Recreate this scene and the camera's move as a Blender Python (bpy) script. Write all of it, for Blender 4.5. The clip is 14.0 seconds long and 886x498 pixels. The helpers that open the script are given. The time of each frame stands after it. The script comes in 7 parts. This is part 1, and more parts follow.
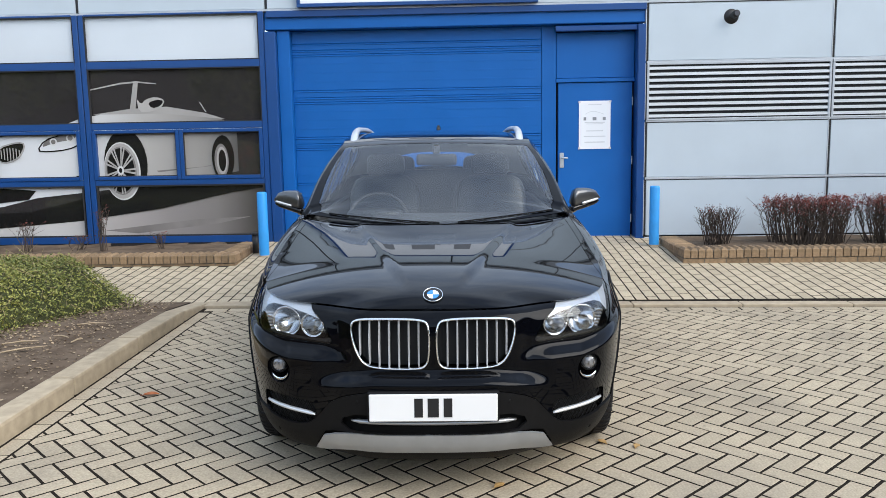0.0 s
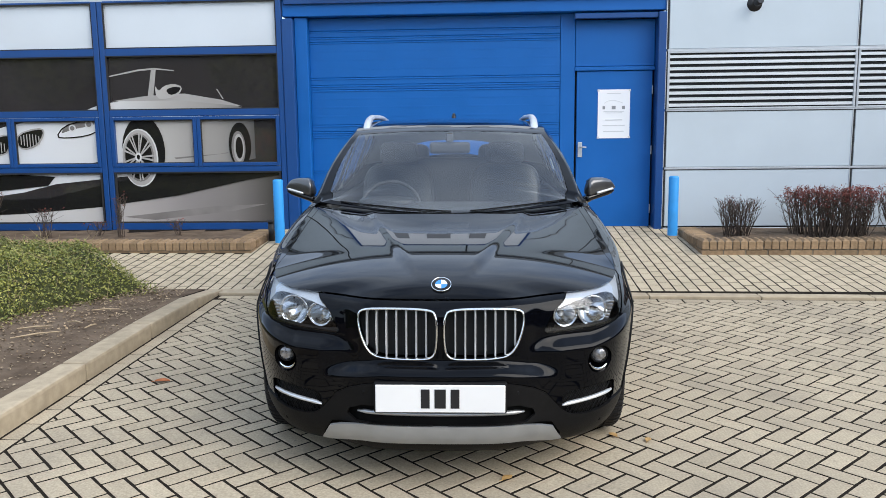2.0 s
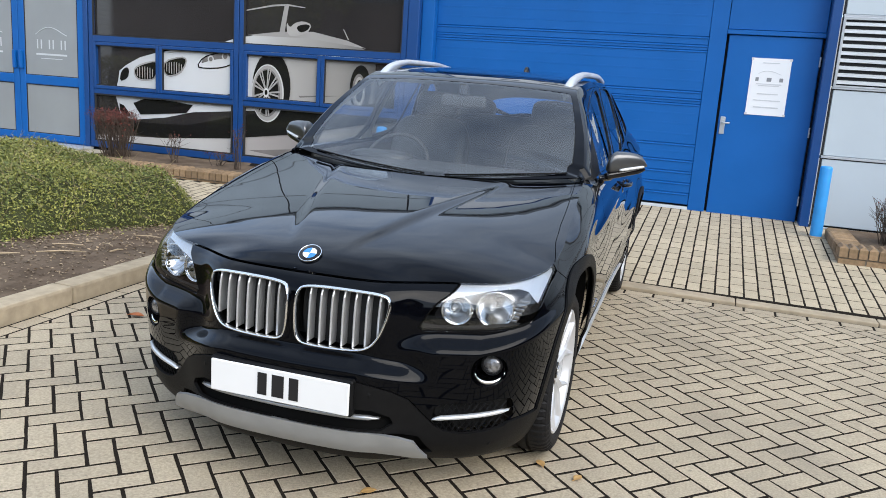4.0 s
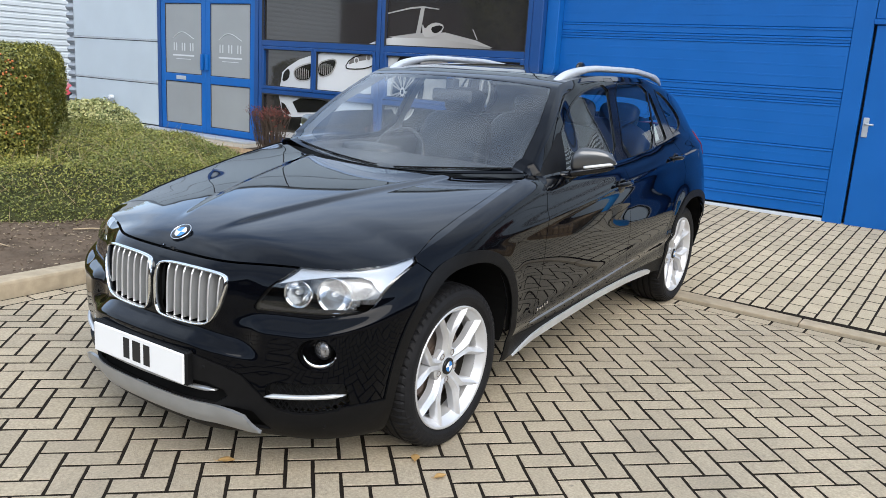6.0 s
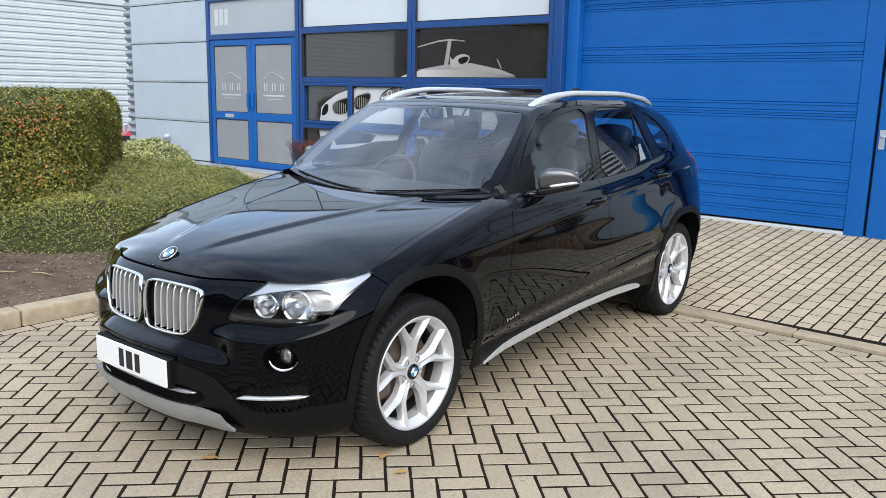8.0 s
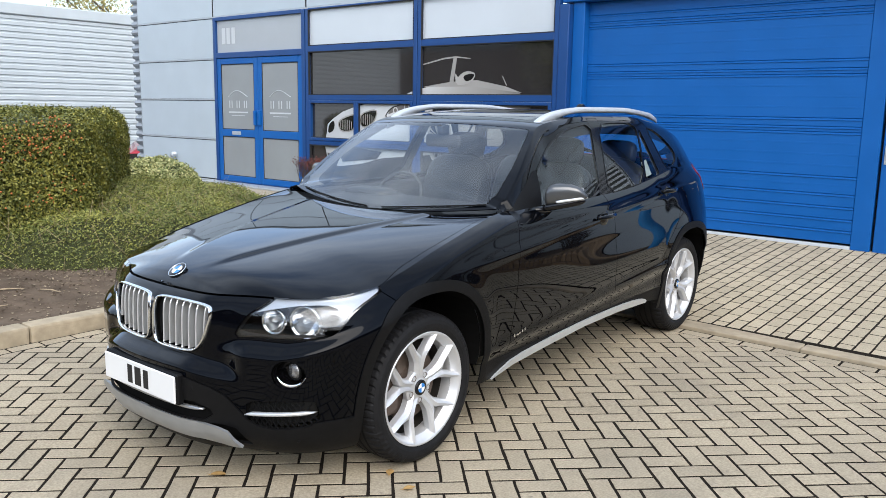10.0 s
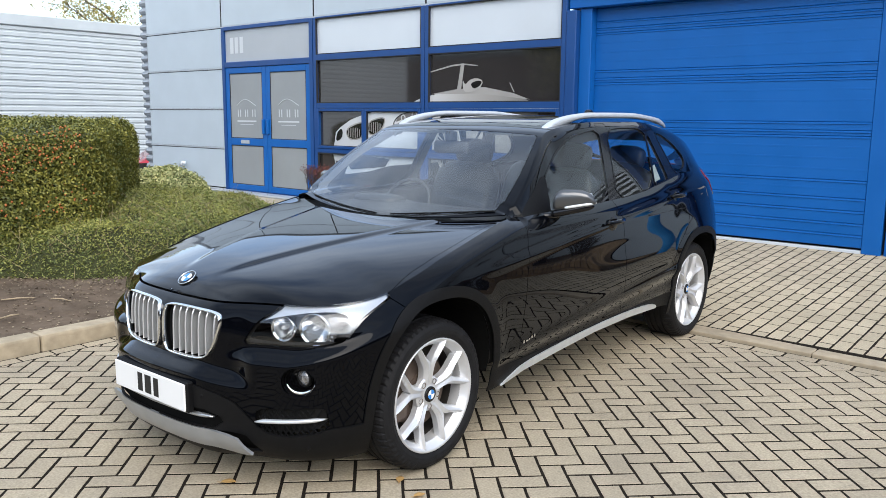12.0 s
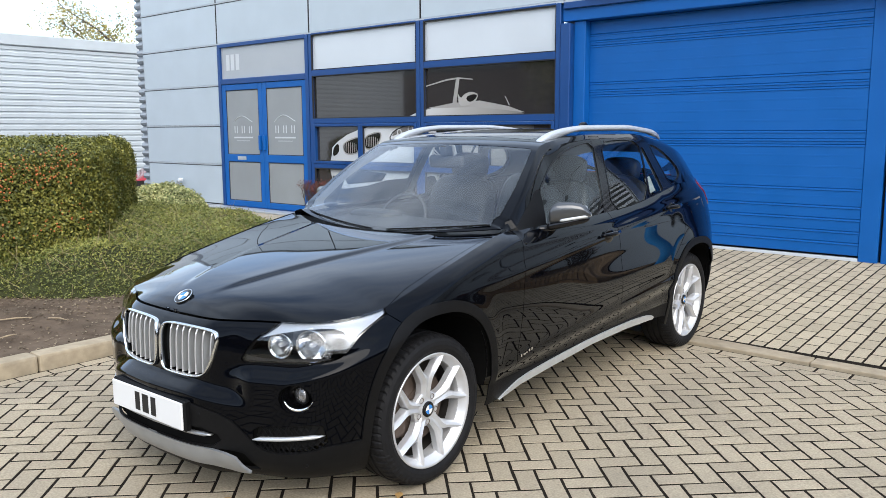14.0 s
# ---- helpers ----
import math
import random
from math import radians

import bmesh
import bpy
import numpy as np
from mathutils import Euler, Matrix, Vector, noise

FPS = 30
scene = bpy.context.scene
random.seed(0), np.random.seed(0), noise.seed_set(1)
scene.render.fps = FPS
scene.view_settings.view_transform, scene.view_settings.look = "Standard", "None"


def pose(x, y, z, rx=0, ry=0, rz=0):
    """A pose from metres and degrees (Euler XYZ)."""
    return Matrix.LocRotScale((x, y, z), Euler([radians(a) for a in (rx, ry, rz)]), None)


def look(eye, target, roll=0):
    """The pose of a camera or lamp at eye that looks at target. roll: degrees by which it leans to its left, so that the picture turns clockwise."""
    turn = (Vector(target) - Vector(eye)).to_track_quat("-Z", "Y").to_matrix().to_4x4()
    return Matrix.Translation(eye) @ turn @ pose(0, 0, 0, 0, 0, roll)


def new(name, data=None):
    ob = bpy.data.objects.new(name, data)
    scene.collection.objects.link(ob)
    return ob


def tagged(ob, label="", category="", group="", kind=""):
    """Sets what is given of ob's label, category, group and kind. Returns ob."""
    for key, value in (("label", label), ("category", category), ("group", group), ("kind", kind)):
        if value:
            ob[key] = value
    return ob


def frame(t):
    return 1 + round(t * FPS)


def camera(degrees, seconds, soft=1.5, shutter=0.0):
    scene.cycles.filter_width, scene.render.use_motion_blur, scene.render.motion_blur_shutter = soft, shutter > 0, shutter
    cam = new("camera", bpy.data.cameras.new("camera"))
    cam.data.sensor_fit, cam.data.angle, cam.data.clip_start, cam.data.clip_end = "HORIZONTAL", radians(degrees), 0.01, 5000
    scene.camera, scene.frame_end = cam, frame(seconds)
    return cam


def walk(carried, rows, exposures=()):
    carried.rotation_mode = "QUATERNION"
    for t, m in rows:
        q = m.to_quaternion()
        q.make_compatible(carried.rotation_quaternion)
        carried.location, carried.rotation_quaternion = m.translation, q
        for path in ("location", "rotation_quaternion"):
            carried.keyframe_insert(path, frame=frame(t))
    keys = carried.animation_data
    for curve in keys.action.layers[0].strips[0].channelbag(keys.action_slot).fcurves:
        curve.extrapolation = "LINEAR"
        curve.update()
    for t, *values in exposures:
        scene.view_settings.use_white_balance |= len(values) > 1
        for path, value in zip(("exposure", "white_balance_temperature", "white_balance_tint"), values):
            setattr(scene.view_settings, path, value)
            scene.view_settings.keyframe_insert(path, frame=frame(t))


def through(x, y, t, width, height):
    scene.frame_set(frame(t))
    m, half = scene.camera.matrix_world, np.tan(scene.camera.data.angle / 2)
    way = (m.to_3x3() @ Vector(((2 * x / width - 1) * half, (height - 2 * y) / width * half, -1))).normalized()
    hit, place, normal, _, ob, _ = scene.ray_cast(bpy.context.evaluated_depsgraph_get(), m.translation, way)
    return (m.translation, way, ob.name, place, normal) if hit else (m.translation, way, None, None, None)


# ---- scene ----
cam = camera(57.4, 14.0, soft=0.8)
PATH = [
    (0, (0.153, -3.278, 1.472), (0.086, -1.298, 1.196), -1.0),
    (0.5, (0.146, -3.273, 1.475), (0.083, -1.294, 1.194), -1.1),
    (1, (0.14, -3.272, 1.475), (0.081, -1.294, 1.191), -1.2),
    (1.5, (0.136, -3.271, 1.474), (0.063, -1.293, 1.184), -1.2),
    (2, (0.196, -3.231, 1.466), (0.08, -1.258, 1.164), -0.7),
    (2.5, (0.508, -3.133, 1.462), (0.31, -1.17, 1.137), 0.3),
    (3, (0.73, -2.899, 1.41), (0.417, -0.956, 1.057), 1.4),
    (3.2, (0.801, -2.773, 1.416), (0.433, -0.842, 1.048), 1.9),
    (5.3, (2.191, -2.136, 1.455), (1.21, -0.452, 1.009), 4.9),
    (5.5, (2.283, -2.068, 1.446), (1.258, -0.41, 1.0), 4.6),
    (6, (2.455, -1.851, 1.48), (1.343, -0.248, 1.04), 3.5),
    (6.5, (2.746, -1.785, 1.495), (1.573, -0.223, 1.068), 2.4),
    (7, (2.938, -1.817, 1.513), (1.723, -0.282, 1.104), 1.7),
    (7.5, (2.971, -1.83, 1.504), (1.731, -0.311, 1.112), 1.3),
    (8, (2.975, -1.819, 1.505), (1.723, -0.306, 1.126), 1.2),
    (10.5, (2.979, -1.835, 1.505), (1.708, -0.327, 1.17), 0.9),
    (11, (2.978, -1.831, 1.502), (1.703, -0.326, 1.17), 0.8),
    (11.5, (2.978, -1.831, 1.5), (1.697, -0.33, 1.173), 0.7),
    (12, (2.977, -1.833, 1.5), (1.691, -0.335, 1.178), 0.5),
    (12.5, (2.984, -1.83, 1.505), (1.695, -0.334, 1.189), 0.2),
    (13, (2.989, -1.833, 1.507), (1.698, -0.337, 1.201), -0.1),
    (13.5, (2.992, -1.831, 1.511), (1.704, -0.33, 1.213), -0.3),
    (14, (2.991, -1.83, 1.51), (1.704, -0.326, 1.219), -0.3),
]
walk(cam, [(t, look(e, g, r)) for t, e, g, r in PATH])

# ---- light ----
world = bpy.data.worlds.new("sky")
scene.world = world
world.use_nodes = True
wn, wl = world.node_tree.nodes, world.node_tree.links
wn.clear()
SUN_AZ, SUN_EL = radians(54), radians(40)   # azimuth from -y towards +x
sun_dir = Vector((math.sin(SUN_AZ) * math.cos(SUN_EL), -math.cos(SUN_AZ) * math.cos(SUN_EL), math.sin(SUN_EL)))
sky = wn.new("ShaderNodeTexSky")
sky.sky_type = 'NISHITA'
sky.sun_disc = False
sky.sun_elevation = SUN_EL
sky.sun_rotation = math.atan2(sun_dir.x, sun_dir.y)
sky.air_density, sky.dust_density, sky.ozone_density = 1.0, 1.0, 1.0
cl_co = wn.new("ShaderNodeTexCoord")
cl_map = wn.new("ShaderNodeMapping")
cl_map.inputs["Scale"].default_value = (1.0, 1.0, 2.6)
cl_no = wn.new("ShaderNodeTexNoise")
cl_no.inputs["Scale"].default_value, cl_no.inputs["Detail"].default_value, cl_no.inputs["Roughness"].default_value = 2.2, 7, 0.6
cl_rmp = wn.new("ShaderNodeValToRGB")
cl_rmp.color_ramp.elements[0].position, cl_rmp.color_ramp.elements[1].position = 0.26, 0.74
cl_mix = wn.new("ShaderNodeMix")
cl_mix.data_type = 'RGBA'
cl_mix.inputs[7].default_value = (9.2, 10.4, 12.0, 1)
bg = wn.new("ShaderNodeBackground")
bg.inputs["Strength"].default_value = 0.15
wo = wn.new("ShaderNodeOutputWorld")
wl.new(cl_co.outputs["Generated"], cl_map.inputs[0])
wl.new(cl_map.outputs[0], cl_no.inputs["Vector"])
wl.new(cl_no.outputs["Fac"], cl_rmp.inputs[0])
wl.new(cl_rmp.outputs[0], cl_mix.inputs[0])
sk_gain = wn.new("ShaderNodeVectorMath")
sk_gain.operation = 'SCALE'
sk_gain.inputs["Scale"].default_value = 2.3
wl.new(sky.outputs[0], sk_gain.inputs[0])
wl.new(sk_gain.outputs[0], cl_mix.inputs[6])
# brighter and greyer banks within the cloud sheet
cl_n2 = wn.new("ShaderNodeTexNoise")
cl_n2.inputs["Scale"].default_value, cl_n2.inputs["Detail"].default_value = 3.1, 8
cl_r2 = wn.new("ShaderNodeMapRange")
cl_r2.inputs["From Min"].default_value, cl_r2.inputs["From Max"].default_value = 0.32, 0.68
cl_r2.inputs["To Min"].default_value, cl_r2.inputs["To Max"].default_value = 0.88, 1.12
cl_mul = wn.new("ShaderNodeVectorMath")
cl_mul.operation = 'SCALE'
wl.new(cl_map.outputs[0], cl_n2.inputs["Vector"])
wl.new(cl_n2.outputs["Fac"], cl_r2.inputs["Value"])
wl.new(cl_mix.outputs[2], cl_mul.inputs[0])
wl.new(cl_r2.outputs[0], cl_mul.inputs["Scale"])
wl.new(cl_mul.outputs[0], bg.inputs[0])
wl.new(bg.outputs[0], wo.inputs[0])
sun = new("sun", bpy.data.lights.new("sun", 'SUN'))
sun.data.energy, sun.data.angle, sun.data.color = 2.75, radians(52), (1.0, 0.945, 0.85)
sun.matrix_world = look(sun_dir * 30, (0, 0, 0))


# ---- materials ----
def mat(name, color, rough=0.6, metal=0.0, vary=0.0, scale=6.0, bump=0.0, bscale=60.0, coat=0.0, rand=0.0, spec=0.5,
        dirt=0.0, dscale=1.2, dcol=(0.08, 0.07, 0.055), trans=0.0, ior=1.45, rvar=0.0, emit=None, specks=0.0):
    """A principled material: grain (vary), larger stains (dirt), relief (bump), a spread from piece to piece (rand)."""
    m = bpy.data.materials.new(name)
    m.use_nodes = True
    nt, n = m.node_tree, m.node_tree.nodes
    b = n["Principled BSDF"]
    b.inputs["Roughness"].default_value, b.inputs["Metallic"].default_value = rough, metal
    b.inputs["Coat Weight"].default_value, b.inputs["Coat Roughness"].default_value = coat, 0.03
    b.inputs["Specular IOR Level"].default_value = spec
    b.inputs["Transmission Weight"].default_value, b.inputs["IOR"].default_value = trans, ior
    b.inputs["Base Color"].default_value = (*color, 1)
    if emit:
        b.inputs["Emission Color"].default_value, b.inputs["Emission Strength"].default_value = (*emit[0], 1), emit[1]
    co = n.new("ShaderNodeTexCoord")
    sock = None
    if vary or dirt or rand:
        rgb = n.new("ShaderNodeRGB")
        rgb.outputs[0].default_value = (*color, 1)
        sock = rgb.outputs[0]
    if rand:
        oi = n.new("ShaderNodeObjectInfo")
        ge = n.new("ShaderNodeNewGeometry")
        ad = n.new("ShaderNodeMath")
        ad.operation = 'ADD'
        nt.links.new(oi.outputs["Random"], ad.inputs[0])
        nt.links.new(ge.outputs["Random Per Island"], ad.inputs[1])
        fr = n.new("ShaderNodeMath")
        fr.operation = 'FRACT'
        nt.links.new(ad.outputs[0], fr.inputs[0])
        mr = n.new("ShaderNodeMapRange")
        mr.inputs["To Min"].default_value, mr.inputs["To Max"].default_value = 1 - rand, 1 + rand
        nt.links.new(fr.outputs[0], mr.inputs["Value"])
        hs = n.new("ShaderNodeHueSaturation")
        nt.links.new(sock, hs.inputs["Color"])
        nt.links.new(mr.outputs[0], hs.inputs["Value"])
        sock = hs.outputs[0]
    if vary:
        no = n.new("ShaderNodeTexNoise")
        no.inputs["Scale"].default_value, no.inputs["Detail"].default_value = scale, 6
        nt.links.new(co.outputs["Object"], no.inputs["Vector"])
        mr = n.new("ShaderNodeMapRange")
        mr.inputs["From Min"].default_value, mr.inputs["From Max"].default_value = 0.3, 0.7
        mr.inputs["To Min"].default_value, mr.inputs["To Max"].default_value = 1 - vary, 1 + vary
        nt.links.new(no.outputs["Fac"], mr.inputs["Value"])
        hs = n.new("ShaderNodeHueSaturation")
        nt.links.new(sock, hs.inputs["Color"])
        nt.links.new(mr.outputs[0], hs.inputs["Value"])
        sock = hs.outputs[0]
        if rvar:
            rr = n.new("ShaderNodeMapRange")
            rr.inputs["From Min"].default_value, rr.inputs["From Max"].default_value = 0.3, 0.7
            rr.inputs["To Min"].default_value, rr.inputs["To Max"].default_value = rough - rvar, rough + rvar
            nt.links.new(no.outputs["Fac"], rr.inputs["Value"])
            nt.links.new(rr.outputs[0], b.inputs["Roughness"])
    if dirt:
        ge = n.new("ShaderNodeNewGeometry")
        no = n.new("ShaderNodeTexNoise")
        no.inputs["Scale"].default_value, no.inputs["Detail"].default_value, no.inputs["Roughness"].default_value = dscale, 8, 0.65
        nt.links.new(ge.outputs["Position"], no.inputs["Vector"])
        mr = n.new("ShaderNodeMapRange")
        mr.inputs["From Min"].default_value, mr.inputs["From Max"].default_value = 0.45, 0.75
        mr.inputs["To Max"].default_value = dirt
        nt.links.new(no.outputs["Fac"], mr.inputs["Value"])
        mx = n.new("ShaderNodeMix")
        mx.data_type = 'RGBA'
        mx.inputs[7].default_value = (*dcol, 1)
        nt.links.new(mr.outputs[0], mx.inputs[0])
        nt.links.new(sock, mx.inputs[6])
        sock = mx.outputs[2]
    if specks:
        ge = n.new("ShaderNodeNewGeometry")
        no = n.new("ShaderNodeTexNoise")
        no.inputs["Scale"].default_value, no.inputs["Detail"].default_value, no.inputs["Roughness"].default_value = 38, 6, 0.7
        nt.links.new(ge.outputs["Position"], no.inputs["Vector"])
        mr = n.new("ShaderNodeMapRange")
        mr.inputs["From Min"].default_value, mr.inputs["From Max"].default_value = 0.60, 0.70
        mr.inputs["To Max"].default_value = specks
        nt.links.new(no.outputs["Fac"], mr.inputs["Value"])
        mx = n.new("ShaderNodeMix")
        mx.data_type = 'RGBA'
        mx.inputs[7].default_value = (*dcol, 1)
        nt.links.new(mr.outputs[0], mx.inputs[0])
        nt.links.new(sock, mx.inputs[6])
        sock = mx.outputs[2]
    if sock:
        nt.links.new(sock, b.inputs["Base Color"])
    if bump:
        no = n.new("ShaderNodeTexNoise")
        no.inputs["Scale"].default_value, no.inputs["Detail"].default_value = bscale, 5
        nt.links.new(co.outputs["Object"], no.inputs["Vector"])
        bp = n.new("ShaderNodeBump")
        bp.inputs["Strength"].default_value, bp.inputs["Distance"].default_value = bump, 0.01
        nt.links.new(no.outputs["Fac"], bp.inputs["Height"])
        nt.links.new(bp.outputs[0], b.inputs["Normal"])
    return m


M_paver = mat("concrete block paving", (0.425, 0.358, 0.258), 0.9, vary=0.20, scale=95, bump=0.5, bscale=230, rand=0.075, dirt=0.42, dscale=1.3, dcol=(0.15, 0.135, 0.115), spec=0.25, specks=0.55)
M_paver2 = mat("pale buff block paving", (0.470, 0.398, 0.285), 0.9, vary=0.18, scale=90, bump=0.4, bscale=220, rand=0.085, dirt=0.35, dscale=1.6, dcol=(0.2, 0.17, 0.12), spec=0.25, specks=0.5)
M_joint = mat("paving joint sand", (0.018, 0.0145, 0.011), 1.0, vary=0.3, scale=40, bump=0.4, bscale=300, spec=0.1)
M_kerb = mat("concrete kerb", (0.395, 0.328, 0.232), 0.9, vary=0.14, scale=14, bump=0.35, bscale=140, rand=0.07, dirt=0.5, dscale=2.5, dcol=(0.16, 0.14, 0.10), spec=0.25)
M_earth = mat("bare soil", (0.125, 0.092, 0.066), 1.0, vary=0.3, scale=5, bump=0.9, bscale=30, dirt=0.5, dscale=3.0, dcol=(0.2, 0.16, 0.12), spec=0.1)
M_tarmac = mat("tarmac", (0.06, 0.06, 0.06), 0.9, vary=0.2, scale=30, bump=0.4, bscale=200)
M_panel = mat("pale blue grey cladding panel", (0.47, 0.535, 0.585), 0.42, vary=0.03, scale=2, rand=0.025, dirt=0.10, dscale=0.9, dcol=(0.36, 0.40, 0.43), bump=0.03, bscale=4)
M_alu = mat("grey aluminium trim", (0.46, 0.49, 0.52), 0.4, 0.3, vary=0.06, scale=8, dirt=0.2, dscale=3, dcol=(0.25, 0.26, 0.27))
M_gap = mat("dark recess", (0.02, 0.021, 0.023), 0.9)
M_blue = mat("blue painted steel", (0.0035, 0.102, 0.368), 0.42, spec=0.36, vary=0.05, scale=3, dirt=0.12, dscale=1.4, dcol=(0.02, 0.11, 0.34), bump=0.03, bscale=8, rvar=0.06)
M_dblue = mat("blue window frame paint", (0.007, 0.055, 0.205), 0.35, vary=0.05, scale=3, dirt=0.15, dscale=2, dcol=(0.03, 0.07, 0.2))
M_bollard = mat("light blue plastic sleeve", (0.03, 0.30, 0.72), 0.45, vary=0.06, scale=6, dirt=0.25, dscale=4, dcol=(0.05, 0.18, 0.38))
M_white = mat("white board", (0.78, 0.80, 0.83), 0.4, vary=0.02, scale=2)
M_whitepanel = mat("white glazed panel", (0.58, 0.62, 0.66), 0.12, vary=0.02, scale=1.5, coat=0.4)
M_clad = mat("white profiled steel cladding", (0.52, 0.56, 0.58), 0.5, vary=0.05, scale=1.5, dirt=0.25, dscale=0.6, dcol=(0.42, 0.44, 0.44))
M_brick = mat("brown engineering brick", (0.255, 0.172, 0.098), 0.85, vary=0.2, scale=30, bump=0.3, bscale=150, rand=0.22, dirt=0.4, dscale=4, dcol=(0.11, 0.085, 0.05))
M_mortar = mat("mortar", (0.17, 0.14, 0.105), 1.0, vary=0.2, scale=30)


# ---- mesh helpers ----
def obj(name, verts, faces, material, parent=None, smooth=False, label="", kind="", category="", group=""):
    me = bpy.data.meshes.new(name)
    me.from_pydata([tuple(map(float, v)) for v in verts], [], [tuple(map(int, f)) for f in faces])
    me.materials.append(material)
    if smooth:
        me.shade_smooth()
    me.update()
    ob = new(name, me)
    if parent:
        ob.parent = parent
    return tagged(ob, label, category, group, kind)


def part(name, bm, material, parent=None, label="", smooth=False, kind="", category="", group=""):
    me = bpy.data.meshes.new(name)
    bmesh.ops.recalc_face_normals(bm, faces=bm.faces)
    bm.to_mesh(me)
    bm.free()
    me.materials.append(material)
    if smooth:
        me.shade_smooth()
    ob = new(name, me)
    if parent:
        ob.parent = parent
    return tagged(ob, label, category, group, kind)


def empty(name, label, category, group="", kind="", at=None):
    ob = tagged(new(name), label, category, group, kind)
    if at:
        ob.matrix_world = at
    return ob


def box(bm, x0, x1, y0, y1, z0, z1, bev=0.0, seg=1):
    vs = [bm.verts.new((x, y, z)) for x in (x0, x1) for y in (y0, y1) for z in (z0, z1)]
    fs = [bm.faces.new([vs[i] for i in q]) for q in ((0, 1, 3, 2), (4, 6, 7, 5), (0, 4, 5, 1), (2, 3, 7, 6), (0, 2, 6, 4), (1, 5, 7, 3))]
    if bev:
        es = list({e for f in fs for e in f.edges})
        bmesh.ops.bevel(bm, geom=es, offset=bev, segments=seg, affect='EDGES', profile=0.6)
    return bm


def bx(x0, x1, y0, y1, z0, z1, bev=0.0, seg=1):
    return box(bmesh.new(), x0, x1, y0, y1, z0, z1, bev, seg)


def tube(bm, pts, r, n=8, close=False):
    """A round bar along points; r is a number or a list."""
    pts = [Vector(p) for p in pts]
    rs = r if hasattr(r, "__len__") else [r] * len(pts)
    rings, up = [], None
    for i, p in enumerate(pts):
        d = (pts[min(i + 1, len(pts) - 1)] - pts[max(i - 1, 0)]).normalized()
        a = d.orthogonal().normalized() if up is None else (up - d * up.dot(d)).normalized()
        up = a
        b = d.cross(a)
        rings.append([bm.verts.new(p + (a * math.cos(t) + b * math.sin(t)) * rs[i]) for t in (2 * math.pi * k / n for k in range(n))])
    for r0, r1 in zip(rings, rings[1:]):
        for k in range(n):
            bm.faces.new((r0[k], r0[(k + 1) % n], r1[(k + 1) % n], r1[k]))
    bm.faces.new(rings[0][::-1])
    bm.faces.new(rings[-1])
    return bm


def lathe(bm, prof, n=32, axis='x'):
    """Turns a profile of (along, radius) round an axis."""
    rings = []
    for a, r in prof:
        ring = []
        for k in range(n):
            t = 2 * math.pi * k / n
            c, s = r * math.cos(t), r * math.sin(t)
            ring.append(bm.verts.new((a, c, s) if axis == 'x' else (c, s, a)))
        rings.append(ring)
    for r0, r1 in zip(rings, rings[1:]):
        for k in range(n):
            bm.faces.new((r0[k], r0[(k + 1) % n], r1[(k + 1) % n], r1[k]))
    return bm


def prism(bm, poly, y0, y1):
    """A polygon in x, z, thick from y0 to y1."""
    a = [bm.verts.new((x, y0, z)) for x, z in poly]
    b = [bm.verts.new((x, y1, z)) for x, z in poly]
    n = len(poly)
    bm.faces.new(a)
    bm.faces.new(b[::-1])
    for i in range(n):
        bm.faces.new((a[i], b[i], b[(i + 1) % n], a[(i + 1) % n]))
    return bm


def lerp_table(tab):
    xs, ys = [t[0] for t in tab], [t[1] for t in tab]
    # smooth through the points: monotone cubic
    xs, ys = np.array(xs, float), np.array(ys, float)
    d = np.diff(ys) / np.diff(xs)
    m = np.zeros_like(ys)
    m[0], m[-1] = d[0], d[-1]
    for i in range(1, len(xs) - 1):
        if d[i - 1] * d[i] > 0:
            h0, h1 = xs[i] - xs[i - 1], xs[i + 1] - xs[i]
            w0, w1 = 2 * h1 + h0, h1 + 2 * h0
            m[i] = (w0 + w1) / (w0 / d[i - 1] + w1 / d[i])

    def f(x):
        x = np.clip(np.asarray(x, float), xs[0], xs[-1])
        i = np.clip(np.searchsorted(xs, x) - 1, 0, len(xs) - 2)
        h = xs[i + 1] - xs[i]
        t = (x - xs[i]) / h
        return (ys[i] * (1 + 2 * t) * (1 - t) ** 2 + h * m[i] * t * (1 - t) ** 2 + ys[i + 1] * t * t * (3 - 2 * t) + h * m[i + 1] * t * t * (t - 1))
    return f


